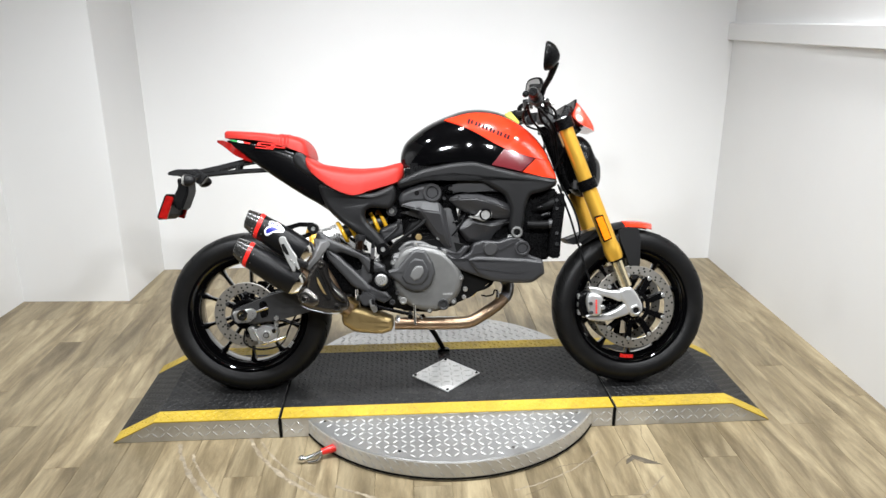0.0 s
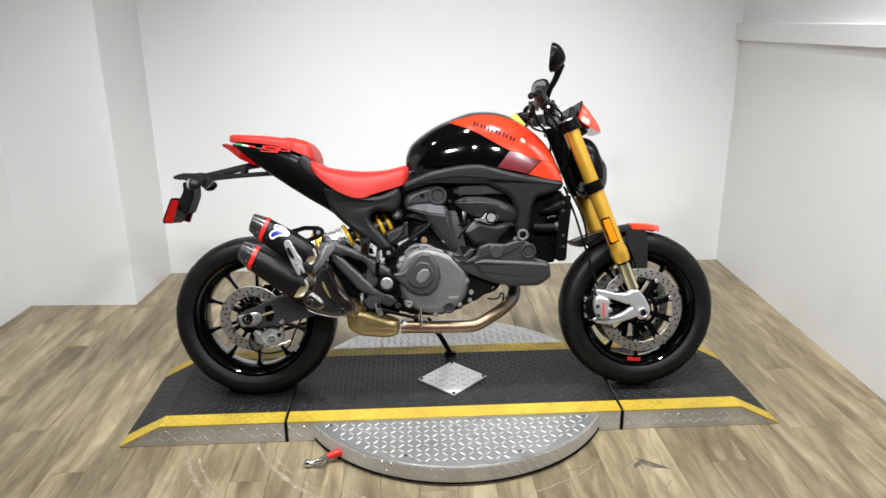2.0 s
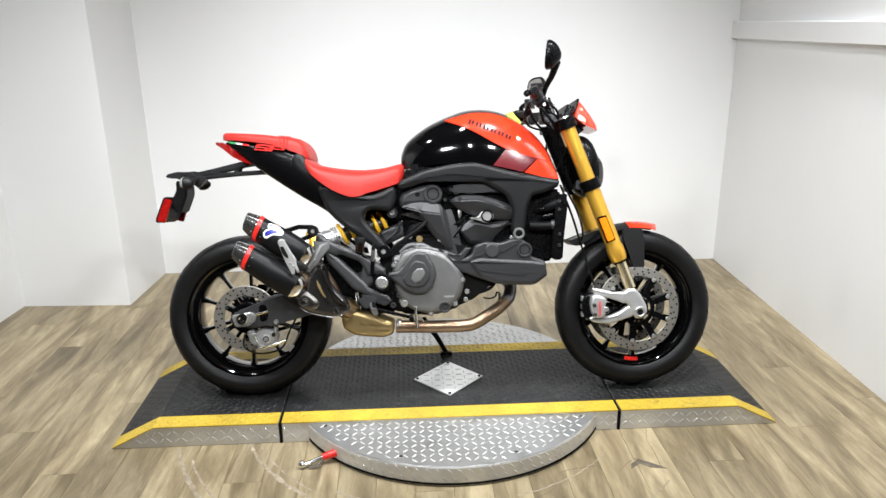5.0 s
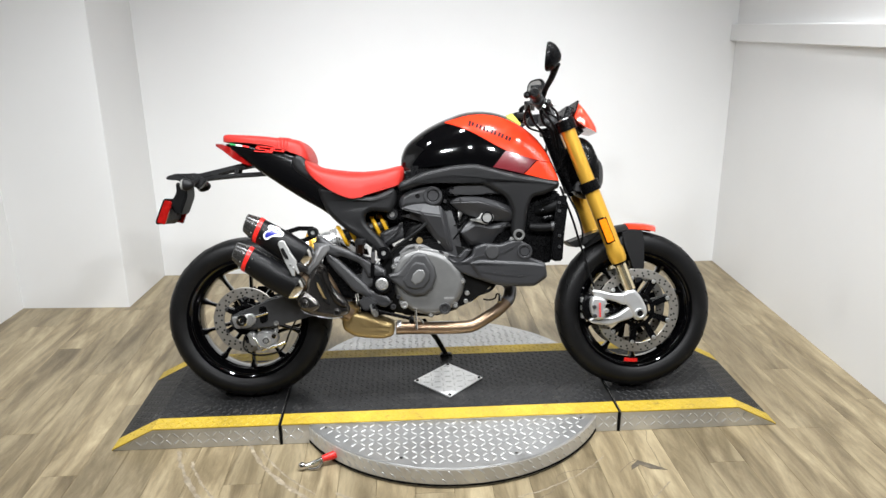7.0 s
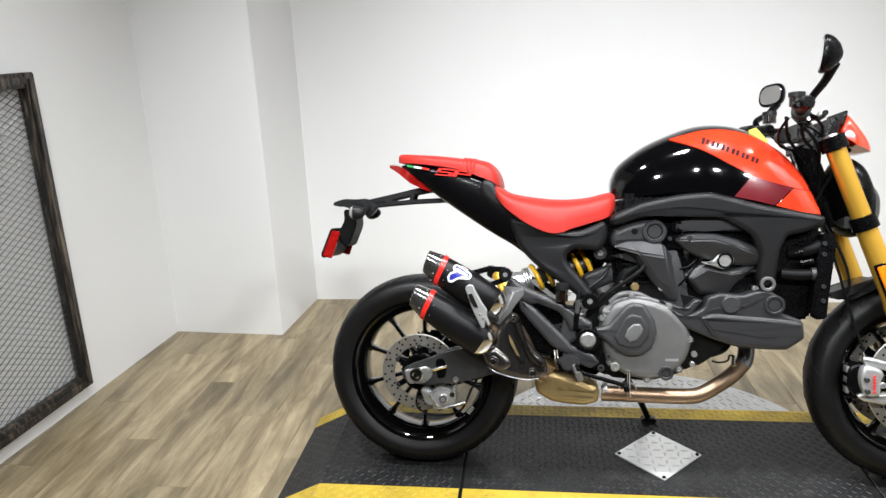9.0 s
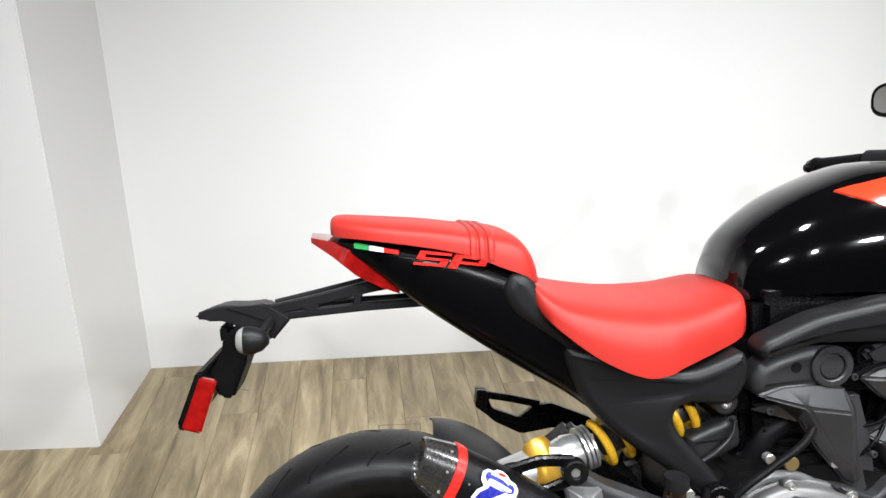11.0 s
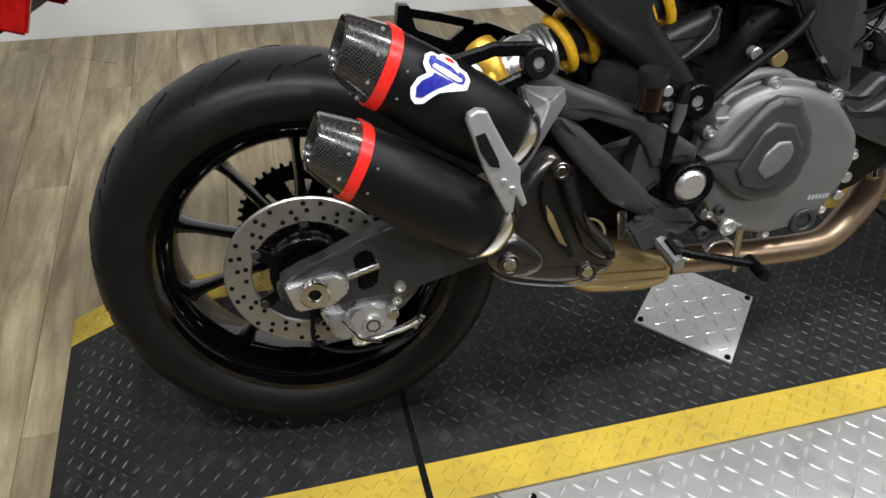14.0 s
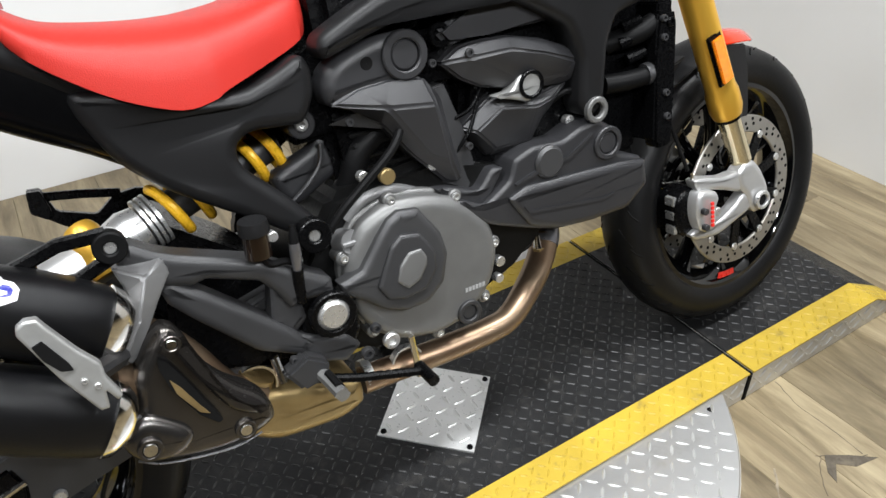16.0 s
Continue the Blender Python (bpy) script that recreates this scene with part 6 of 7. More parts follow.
decal("emblem_ground", emblem([(-0.029, -0.0385), (-0.0387, -0.0295), (-0.0364, -0.0147), (-0.0269, -0.0031), (-0.0381, 0.0066), (-0.0395, 0.0225), (-0.0304, 0.0347), (-0.0176, 0.0355), (-0.0107, 0.0442), (0.0021, 0.0477), (0.0152, 0.0431), (0.0206, 0.0347), (0.0347, 0.0327), (0.043, 0.0217), (0.043, 0.0039), (0.0313, -0.0036), (0.0189, -0.0031), (0.0045, -0.0191), (-0.0085, -0.0369), (-0.0193, -0.0418)]), 0.0028, M_white, "white cloud-shaped emblem outline")
decal("emblem_wedge", emblem([(-0.0245, -0.0343), (-0.0316, -0.0262), (-0.0288, -0.0158), (-0.018, -0.0033), (-0.0171, 0.003), (0.0064, 0.0039), (0.0193, 0.0047), (0.0114, -0.0028), (-0.0017, -0.016), (-0.0147, -0.0319)]), 0.0036, M_blue, "blue emblem wedge")
decal("emblem_cross", emblem([(-0.0252, 0.0075), (-0.0315, 0.0132), (-0.0322, 0.0231), (-0.0263, 0.0292), (-0.012, 0.0282), (0.0148, 0.0259), (0.0297, 0.0253), (0.0353, 0.0191), (0.0343, 0.0089), (0.0265, 0.0052), (0.0, 0.0059)]), 0.0036, M_blue, "blue emblem crossbar")
decal("emblem_stroke", emblem([(-0.0244, 0.009), (-0.0218, 0.0156), (0.0017, 0.0165), (0.028, 0.0147), (0.0291, 0.0108), (0.023, 0.0074), (-0.0009, 0.0071)]), 0.0043, M_white, "white emblem stroke")
decal("emblem_hook", emblem([(-0.0226, 0.0244), (-0.0143, 0.0312), (0.0095, 0.0315), (0.0208, 0.0255), (0.0189, 0.0204), (0.0075, 0.0253), (-0.0102, 0.0258)]), 0.0043, M_white, "white emblem hook")
decal("emblem_fleck", emblem([(-0.0114, 0.0324), (-0.0026, 0.0387), (0.0094, 0.038), (0.0088, 0.0338), (-0.0027, 0.0311)]), 0.005, M_redstrap, "red emblem fleck")
shield = fixed(part("heat_shield", cover([(-0.500, 0.428), (-0.497, 0.471), (-0.473, 0.506), (-0.450, 0.524), (-0.435, 0.516), (-0.425, 0.493), (-0.419, 0.457), (-0.397, 0.423), (-0.364, 0.394), (-0.350, 0.368), (-0.350, 0.344), (-0.373, 0.334), (-0.407, 0.329), (-0.446, 0.334), (-0.497, 0.348), (-0.523, 0.365), (-0.534, 0.390), (-0.531, 0.406), (-0.519, 0.418)], 0.215, 0.250, -1, 0.014, 0.010, 0.2), M_shield, exh, "polished dark heat shield"))
fixed(part("shield_lobe", cover([(-0.533, 0.400), (-0.521, 0.417), (-0.500, 0.426), (-0.476, 0.408), (-0.452, 0.384), (-0.456, 0.364), (-0.482, 0.354), (-0.508, 0.360), (-0.527, 0.376)], 0.244, 0.262, -1, 0.014, 0.008, 0.25), M_shield, shield, "polished dark heat shield lobe"))
# pale bars along the rim stand in for highlights on the polished edge
fixed(part("shield_edge", tube([(-0.534, -0.256, 0.398), (-0.523, -0.256, 0.417), (-0.502, -0.254, 0.427)], 0.0024, 8), M_headsteel, shield, "bright bar standing in for the rim's highlight"))
fixed(part("shield_edge", tube([(-0.523, -0.246, 0.364), (-0.497, -0.246, 0.347), (-0.446, -0.246, 0.333), (-0.407, -0.246, 0.328), (-0.373, -0.246, 0.333)], 0.0016, 8), M_headsteel, shield, "grey bar standing in for the lower rim's highlight"))
fixed(part("shield_ridge", cover([(-0.447, 0.520), (-0.430, 0.506), (-0.421, 0.480), (-0.411, 0.453), (-0.388, 0.419), (-0.360, 0.392), (-0.352, 0.366), (-0.379, 0.370), (-0.402, 0.388), (-0.419, 0.424), (-0.431, 0.466)], 0.242, 0.266, -1, 0.012, 0.010, 0.2), M_shieldrib, shield, "glossy dark raised ridge"))
fixed(part("shield_slot", prism([(-0.463, 0.492), (-0.454, 0.484), (-0.436, 0.440), (-0.415, 0.382), (-0.421, 0.380), (-0.440, 0.402), (-0.460, 0.446), (-0.466, 0.478)], -0.250, -0.2605, 0.0005), M_gap, shield))
fixed(part("slot_pipe", prism([(-0.459, 0.462), (-0.449, 0.446), (-0.436, 0.416), (-0.427, 0.398), (-0.438, 0.405), (-0.456, 0.440)], -0.256, -0.2620, 0.0005), M_brass, shield, "brass-tinted pipe in the shield's slot"))
for x, z, r, y in ((-0.505, 0.384, 0.011, 0.264), (-0.392, 0.350, 0.010, 0.252), (-0.444, 0.508, 0.008, 0.266)):
    fixed(part("bolt_seat", ringpart(x, -y + 0.004, z, r * 0.9, r * 1.4, 0.008, 24), M_shield, shield))
    fixed(part("bolt", disk(x, -y + 0.004, z, r * 0.85, 0.008, 20), M_chrome, shield))

# -- swingarm, hanger, shock, foot controls --
sw = empty("swingarm")
sw.parent = bike
sw["label"] = "dark grey twin-sided swingarm"
arm = [(-0.800, 0.335), (-0.795, 0.300), (-0.72, 0.288), (-0.62, 0.300), (-0.50, 0.328), (-0.36, 0.375), (-0.24, 0.410), (-0.215, 0.450), (-0.24, 0.490), (-0.36, 0.465), (-0.50, 0.400), (-0.585, 0.408), (-0.64, 0.408), (-0.70, 0.378), (-0.775, 0.352)]
for s in (-1, 1):
    sx = lambda v: v * s
    part("arm", prism(arm, sx(0.105), sx(0.145), 0.009, seg=3), M_cover, sw)
    blk = part("chain_adjuster", prism([(-0.788, 0.340), (-0.753, 0.345), (-0.716, 0.352), (-0.700, 0.340), (-0.700, 0.320), (-0.726, 0.299), (-0.776, 0.297)], sx(0.142), sx(0.158), 0.004), M_alu, sw, "silver axle block")
    part("axle_nut", ringpart(-0.748, sx(0.157), 0.328, 0.008, 0.021, -s * 0.012 if s > 0 else 0.012, 6 * 5), M_chrome, blk)
    part("axle_core", disk(-0.748, sx(0.157), 0.328, 0.0079, -s * 0.004 if s > 0 else 0.004), M_gap, blk)
    part("adjuster_bolt", tube([(-0.70, sx(0.150), 0.340), (-0.655, sx(0.150), 0.352)], 0.0045, 10, smoothed=False), M_chrome, sw)
    part("adjuster_stop", prism([(-0.690, 0.372), (-0.665, 0.378), (-0.655, 0.345), (-0.66, 0.318), (-0.685, 0.312)], sx(0.142), sx(0.150), 0.004), M_black, sw)
    bolt(sw, -0.628, sx(0.144), 0.310, 0.009, 0.008, M_alu)
rc = empty("rear_caliper")
rc.parent = sw
rc["label"] = "silver rear brake caliper under the swingarm"
part("body", prism([(-0.715, 0.258), (-0.70, 0.282), (-0.665, 0.285), (-0.630, 0.270), (-0.625, 0.238), (-0.650, 0.215), (-0.690, 0.212), (-0.712, 0.228)], -0.088, -0.135, 0.008, 0.92, seg=3), M_caliper, rc)
part("piston_boss", disk(-0.670, -0.134, 0.246, 0.016, 0.008, 28), M_alu, rc)
part("carrier", prism([(-0.738, 0.274), (-0.700, 0.262), (-0.690, 0.235), (-0.712, 0.222), (-0.730, 0.235)], -0.10, -0.138, 0.004), M_pegmetal, rc)
part("banjo", disk(-0.640, -0.132, 0.262, 0.009, 0.014, 14), M_chrome, rc)
part("pad_spring", tube([(-0.715, -0.139, 0.262), (-0.700, -0.142, 0.240), (-0.690, -0.142, 0.226), (-0.66, -0.138, 0.214)], 0.003, 8), M_chrome, rc)
part("piston_ring", ringpart(-0.670, -0.141, 0.246, 0.008, 0.011, 0.002, 20), M_dkgrey, rc)
part("slide_pin", tube([(-0.690, -0.132, 0.212), (-0.625, -0.132, 0.226), (-0.600, -0.130, 0.234)], 0.0055, 10, smoothed=False), M_chrome, rc)
part("pad_cover", prism([(-0.745, 0.272), (-0.722, 0.282), (-0.705, 0.262), (-0.712, 0.240), (-0.735, 0.244)], -0.09, -0.125, 0.004), M_alu, rc)
for x, z in ((-0.695, 0.222), (-0.640, 0.268), (-0.632, 0.282)):
    bolt(rc, x, -0.134, z, 0.008, 0.008)
part("brake_line", tube([(-0.755, -0.11, 0.262), (-0.755, -0.12, 0.215), (-0.70, -0.12, 0.190), (-0.62, -0.12, 0.205), (-0.585, -0.12, 0.27), (-0.55, -0.13, 0.33)], 0.0035, 8), M_rubber, rc, "thin black brake line")
fixed(part("pivot_plate", cover([(-0.262, 0.476), (-0.222, 0.474), (-0.192, 0.440), (-0.190, 0.395), (-0.208, 0.366), (-0.258, 0.376), (-0.276, 0.420)], 0.130, 0.192, -1, 0.010, 0.006, 0.1), M_black, bike, "black pivot plate"))
part("pivot_plate", prism([(-0.285, 0.42), (-0.27, 0.49), (-0.235, 0.545), (-0.205, 0.535), (-0.195, 0.47), (-0.175, 0.40), (-0.17, 0.345), (-0.22, 0.325), (-0.275, 0.355)], 0.115, 0.158, 0.008), M_plastic, bike)
part("pivot_ring", ringpart(-0.233, -0.156, 0.445, 0.024, 0.034, 0.014), M_black, bike)
part("pivot_cap", disk(-0.233, -0.156, 0.445, 0.0238, 0.016, edge=0.25), M_alu, bike, "silver swingarm pivot cap")
hang = empty("muffler_hanger")
hang.parent = bike
hang["label"] = "dark grey cast bracket for mufflers and passenger peg"
fixed(part("upper_arm", cover([(-0.462, 0.622), (-0.447, 0.616), (-0.426, 0.600), (-0.404, 0.588), (-0.304, 0.546), (-0.267, 0.520), (-0.220, 0.490), (-0.221, 0.465), (-0.260, 0.471), (-0.284, 0.466), (-0.296, 0.494), (-0.315, 0.520), (-0.378, 0.546), (-0.396, 0.543), (-0.421, 0.551), (-0.455, 0.566), (-0.472, 0.592)], 0.160, 0.203, -1, 0.010, 0.006, 0.06, 1), M_dkgrey, hang))
fixed(part("lower_arm", cover([(-0.436, 0.552), (-0.418, 0.555), (-0.386, 0.530), (-0.304, 0.450), (-0.285, 0.430), (-0.262, 0.402), (-0.283, 0.390), (-0.340, 0.421), (-0.407, 0.498), (-0.430, 0.528)], 0.160, 0.200, -1, 0.010, 0.006, 0.06, 1), M_dkgrey, hang))
fixed(part("web", cover([(-0.302, 0.502), (-0.272, 0.482), (-0.262, 0.440), (-0.285, 0.424), (-0.314, 0.444)], 0.160, 0.192, -1, 0.008, 0.004, 0.06, 1), M_dkgrey, hang))
fixed(part("foot_arm", cover([(-0.290, 0.428), (-0.255, 0.410), (-0.215, 0.395), (-0.198, 0.372), (-0.225, 0.355), (-0.268, 0.372), (-0.288, 0.394)], 0.160, 0.198, -1, 0.008, 0.004, 0.1, 1), M_dkgrey, hang))
# panel in black, which puts the shade of the bracket's opening into its colour
fixed(part("inner_panel", cover([(-0.428, 0.530), (-0.390, 0.506), (-0.323, 0.432), (-0.325, 0.405), (-0.368, 0.390), (-0.398, 0.420), (-0.420, 0.460)], 0.120, 0.150, -1, 0.008, 0.005, 0.1), M_black, hang))
fixed(part("drop_arm", faceted([(-0.478, 0.598, 0.205), (-0.420, 0.592, 0.205), (-0.415, 0.574, 0.205), (-0.439, 0.545, 0.214), (-0.461, 0.515, 0.222), (-0.477, 0.492, 0.226), (-0.493, 0.481, 0.228), (-0.512, 0.491, 0.230), (-0.514, 0.506, 0.230), (-0.486, 0.540, 0.222), (-0.470, 0.566, 0.212), (-0.446, 0.582, 0.224), (-0.468, 0.536, 0.236), (-0.498, 0.497, 0.246)], [(0, 1, 11), (1, 2, 11), (2, 3, 12, 11), (3, 4, 12), (4, 5, 13, 12), (5, 6, 13), (6, 7, 13), (7, 8, 13), (8, 9, 12, 13), (9, 10, 11, 12), (10, 0, 11)], 0.180, -1, 0.003), M_cast, hang, "grey cast drop arm"))
fixed(part("tie_plate", beam([(-0.578, -0.226, 0.634), (-0.520, -0.228, 0.650), (-0.470, -0.230, 0.648)], 0.012, 0.016, 0.003), M_black, hang))
fixed(part("tie_plate", beam([(-0.560, -0.226, 0.612), (-0.512, -0.228, 0.604), (-0.466, -0.230, 0.622)], 0.012, 0.016, 0.003), M_black, hang))
fixed(part("tie_end", cover([(-0.592, 0.622), (-0.578, 0.643), (-0.545, 0.648), (-0.548, 0.600), (-0.575, 0.606)], 0.218, 0.231, -1, 0.004, 0.002, 0.2), M_black, hang))
fixed(part("tie_bush", ringpart(-0.470, -0.226, 0.634, 0.0075, 0.019, 0.020), M_rubber, hang))
fixed(part("tie_bolt", disk(-0.470, -0.230, 0.634, 0.0074, 0.013, 20), M_alu, hang))
peg = fixed(part("passenger_peg", cover([(-0.577, 0.600), (-0.575, 0.608), (-0.566, 0.613), (-0.555, 0.611), (-0.549, 0.598), (-0.531, 0.564), (-0.516, 0.542), (-0.516, 0.524), (-0.507, 0.499), (-0.513, 0.495), (-0.521, 0.511), (-0.523, 0.490), (-0.532, 0.490), (-0.546, 0.519), (-0.556, 0.540), (-0.570, 0.580)], 0.316, 0.328, -1, 0.003, 0.002, 0.1, 1), M_pegmetal, hang, "grey folded passenger peg"))
fixed(part("peg_slot", prism([(-0.568, 0.585), (-0.558, 0.588), (-0.543, 0.556), (-0.541, 0.547), (-0.552, 0.550), (-0.563, 0.567)], -0.326, -0.3312, 0.0005), M_gap, peg))
fixed(part("peg_arm", cover([(-0.560, 0.590), (-0.540, 0.588), (-0.500, 0.574), (-0.470, 0.556), (-0.480, 0.536), (-0.497, 0.536), (-0.540, 0.554)], 0.240, 0.262, -1, 0.006, 0.003, 0.1, 1), M_dkgrey, peg))
fixed(part("peg_root", beam([(-0.528, -0.318, 0.528), (-0.514, -0.285, 0.518), (-0.500, -0.245, 0.505)], 0.02, 0.022, 0.005), M_dkgrey, peg))
for x, z in ((-0.536, 0.530), (-0.526, 0.520)):
    fixed(part("bolt", disk(x, -0.328, z, 0.0035, 0.003, 12), M_alu, peg))

# left passenger bracket, seen behind the wheel
lb = empty("passenger_bracket")
lb.parent = bike
lb["label"] = "black passenger peg bracket on the far side"
part("plate", cover([(-0.562, 0.630), (-0.566, 0.596), (-0.525, 0.558), (-0.470, 0.530), (-0.400, 0.540), (-0.311, 0.520), (-0.322, 0.556), (-0.403, 0.590), (-0.440, 0.588), (-0.474, 0.564), (-0.530, 0.586), (-0.542, 0.628)], 0.165, 0.180, 1, 0.003, 0.003, 0.08, 1), M_black, lb)
part("plate", cover([(-0.562, 0.630), (-0.566, 0.596), (-0.545, 0.580), (-0.536, 0.592), (-0.542, 0.628)], 0.15, 0.165, 1, 0.003, 0.003, 0.08, 1), M_black, lb)
part("rail", beam([(-0.546, 0.172, 0.614), (-0.490, 0.172, 0.603), (-0.430, 0.172, 0.588)], 0.012, 0.014, 0.003), M_black, lb)
# hugger
part("hugger", guard(18, 74, 0.330, 0.098, 0.012, cx=RX, cz=RZ), M_plastic, bike, "black rear hugger")
shock = empty("rear_shock")
shock.parent = bike
shock["label"] = "rear shock absorber with a yellow spring"
S0, S1 = Vector((-0.452, -0.088, 0.593)), Vector((-0.215, -0.050, 0.660))


def on_shock(f):
    return S0 + (S1 - S0) * f


part("body", tube([on_shock(-0.06), on_shock(0.06), on_shock(0.14)], [0.028, 0.034, 0.030], 24, smoothed=False), M_alu, shock, "silver shock body")
part("reservoir", tube([on_shock(-0.42), on_shock(-0.40), on_shock(-0.05)], [0.028, 0.034, 0.034], 24, smoothed=False), M_caliper, shock)
can = fixed(part("reservoir_can", tube([(-0.500, -0.088, 0.622), (-0.498, -0.092, 0.618), (-0.484, -0.118, 0.572), (-0.482, -0.122, 0.564)], [0.021, 0.024, 0.024, 0.019], 24, smoothed=False), M_gold, shock, "gold reservoir can"))
fixed(part("can_cap", tube([(-0.501, -0.0865, 0.6245), (-0.4995, -0.089, 0.6205)], [0.016, 0.018], 24, smoothed=False), M_tan, can, "tan plastic cap"))
fixed(part("can_bridge", beam([(-0.492, -0.105, 0.606), (-0.470, -0.100, 0.604), (-0.448, -0.095, 0.600)], 0.030, 0.034, 0.008), M_caliper, shock))
ax1 = (S1 - S0).normalized().cross(Vector((0, 1, 0))).normalized()
ax2 = (S1 - S0).normalized().cross(ax1)
for f in (0.15, 0.18, 0.21):
    part("preload_ring", tube([on_shock(f), on_shock(f + 0.018)], 0.037, 28, smoothed=False), M_alu, shock)
# added black plate that makes the strut's opening read dark
fixed(part("frame_web", prism([(-0.330, 0.640), (-0.300, 0.740), (-0.190, 0.740), (-0.170, 0.640), (-0.240, 0.600)], 0.030, 0.060, 0.006), M_black, bike, "black plate added to darken the opening behind the spring"))
part("damper_rod", tube([on_shock(0.3), on_shock(1.0)], 0.024, 16, smoothed=False), M_dkgrey, shock)
part("spring", tube([on_shock(0.78 + 0.20 * i / 40) + (ax1 * math.cos(2 * math.pi * 1.6 * i / 40) + ax2 * math.sin(2 * math.pi * 1.6 * i / 40)) * 0.037 for i in range(41)], 0.0075, 10, 2), M_spring, shock, "yellow coil spring")
ax = (S1 - S0).normalized()
e1 = ax.cross(Vector((0, 1, 0))).normalized()
e2 = ax.cross(e1)
part("spring", tube([on_shock(0.27 + 0.30 * i / 60) + (e1 * math.cos(2 * math.pi * 2.2 * i / 60) + e2 * math.sin(2 * math.pi * 2.2 * i / 60)) * 0.037 for i in range(61)], 0.0075, 10, 2), M_spring, shock, "yellow coil spring")
part("inner_fender", prism([(-0.45, 0.56), (-0.40, 0.60), (-0.30, 0.52), (-0.25, 0.46), (-0.28, 0.40), (-0.40, 0.42), (-0.46, 0.50)], -0.09, 0.09, 0.01), M_black, bike)
part("pivot_casting", prism([(-0.37, 0.44), (-0.20, 0.44), (-0.16, 0.36), (-0.19, 0.315), (-0.27, 0.31), (-0.37, 0.35)], -0.03, -0.095, 0.008), M_black, bike)
part("toe_box", prism([(-0.43, 0.52), (-0.36, 0.50), (-0.29, 0.42), (-0.33, 0.38), (-0.40, 0.40), (-0.44, 0.46)], -0.11, -0.145, 0.008), M_black, bike)
res = fixed(part("rear_reservoir", tube([(-0.308, -0.206, 0.556), (-0.306, -0.209, 0.590)], 0.0175, 24, smoothed=False), M_brown, bike, "smoked rear brake fluid reservoir"))
fixed(part("cap", tube([(-0.306, -0.209, 0.590), (-0.306, -0.210, 0.596), (-0.3055, -0.211, 0.606)], [0.020, 0.020, 0.0185], 24, smoothed=False), M_plastic, res))
fixed(part("clamp_bolt", disk(-0.286, -0.205, 0.578, 0.007, 0.012, 14), M_alu, res))
fixed(part("reservoir_hose", tube([(-0.305, -0.205, 0.556), (-0.296, -0.205, 0.540), (-0.275, -0.200, 0.535), (-0.255, -0.195, 0.520)], 0.005, 8), M_rubber, bike))
sw2 = fixed(part("brake_switch", tube([(-0.264, -0.205, 0.520), (-0.262, -0.210, 0.545), (-0.261, -0.211, 0.560)], [0.006, 0.008, 0.007], 14, smoothed=False), M_headsteel, bike, "steel brake light switch"))
fixed(part("switch_boot", tube([(-0.261, -0.211, 0.560), (-0.260, -0.212, 0.572), (-0.258, -0.212, 0.584)], [0.007, 0.006, 0.004], 12, smoothed=False), M_rubber, sw2))
fixed(part("master_cylinder", tube([(-0.268, -0.198, 0.470), (-0.266, -0.202, 0.500), (-0.264, -0.205, 0.520)], 0.008, 14, smoothed=False), M_black, sw2))
fixed(part("strut_boss", ringpart(-0.226, -0.172, 0.552, 0.009, 0.024, 0.022, 28), M_black, bike, "black boss at the strut's foot"))
fixed(part("strut_bolt", disk(-0.226, -0.176, 0.552, 0.0088, 0.014, 20), M_alu, bike))
for x, z in ((-0.246, 0.512), (-0.244, 0.536)):
    bolt(bike, x, -0.150, z, 0.007, 0.008)

foot = empty("foot_control")
foot.parent = bike
foot["label"] = "rider footpeg with brake pedal"
part("peg_mount", prism([(-0.32, 0.375), (-0.285, 0.392), (-0.255, 0.372), (-0.262, 0.345), (-0.30, 0.340)], -0.150, -0.180, 0.005), M_dkgrey, foot)
part("footpeg", beam([(-0.268, -0.172, 0.352), (-0.262, -0.195, 0.342), (-0.258, -0.216, 0.334)], 0.030, 0.018, 0.005), M_grey, foot, "grey metal footpeg")
part("peg_rubber", beam([(-0.263, -0.186, 0.357), (-0.258, -0.212, 0.347)], 0.022, 0.010, 0.003), M_rubber, foot)
part("pedal", beam([(-0.285, -0.160, 0.345), (-0.22, -0.185, 0.330), (-0.135, -0.205, 0.312)], 0.012, 0.012, 0.003), M_black, foot, "black brake pedal")
part("pedal_tip", tube([(-0.130, -0.190, 0.312), (-0.128, -0.235, 0.306)], 0.009, 12, smoothed=False), M_black, foot)
part("stop_pin", tube([(-0.115, -0.14, 0.335), (-0.113, -0.145, 0.262)], 0.005, 10, smoothed=False), M_chrome, foot)
part("stop_clamp", ringpart(-0.113, -0.09, 0.268, 0.024, 0.028, 0.014), M_alu, foot)
for x, z, r in ((-0.155, 0.355, 0.013), (-0.195, 0.350, 0.010), (-0.315, 0.368, 0.007), (-0.30, 0.385, 0.006), (-0.175, 0.385, 0.008)):
    bolt(foot, x, -0.158, z, r, 0.010, M_alu if r > 0.012 else M_dkgrey)
part("return_spring", tube([(-0.325, -0.16, 0.40), (-0.322, -0.165, 0.36)], 0.0065, 10, smoothed=False), M_chrome, foot)
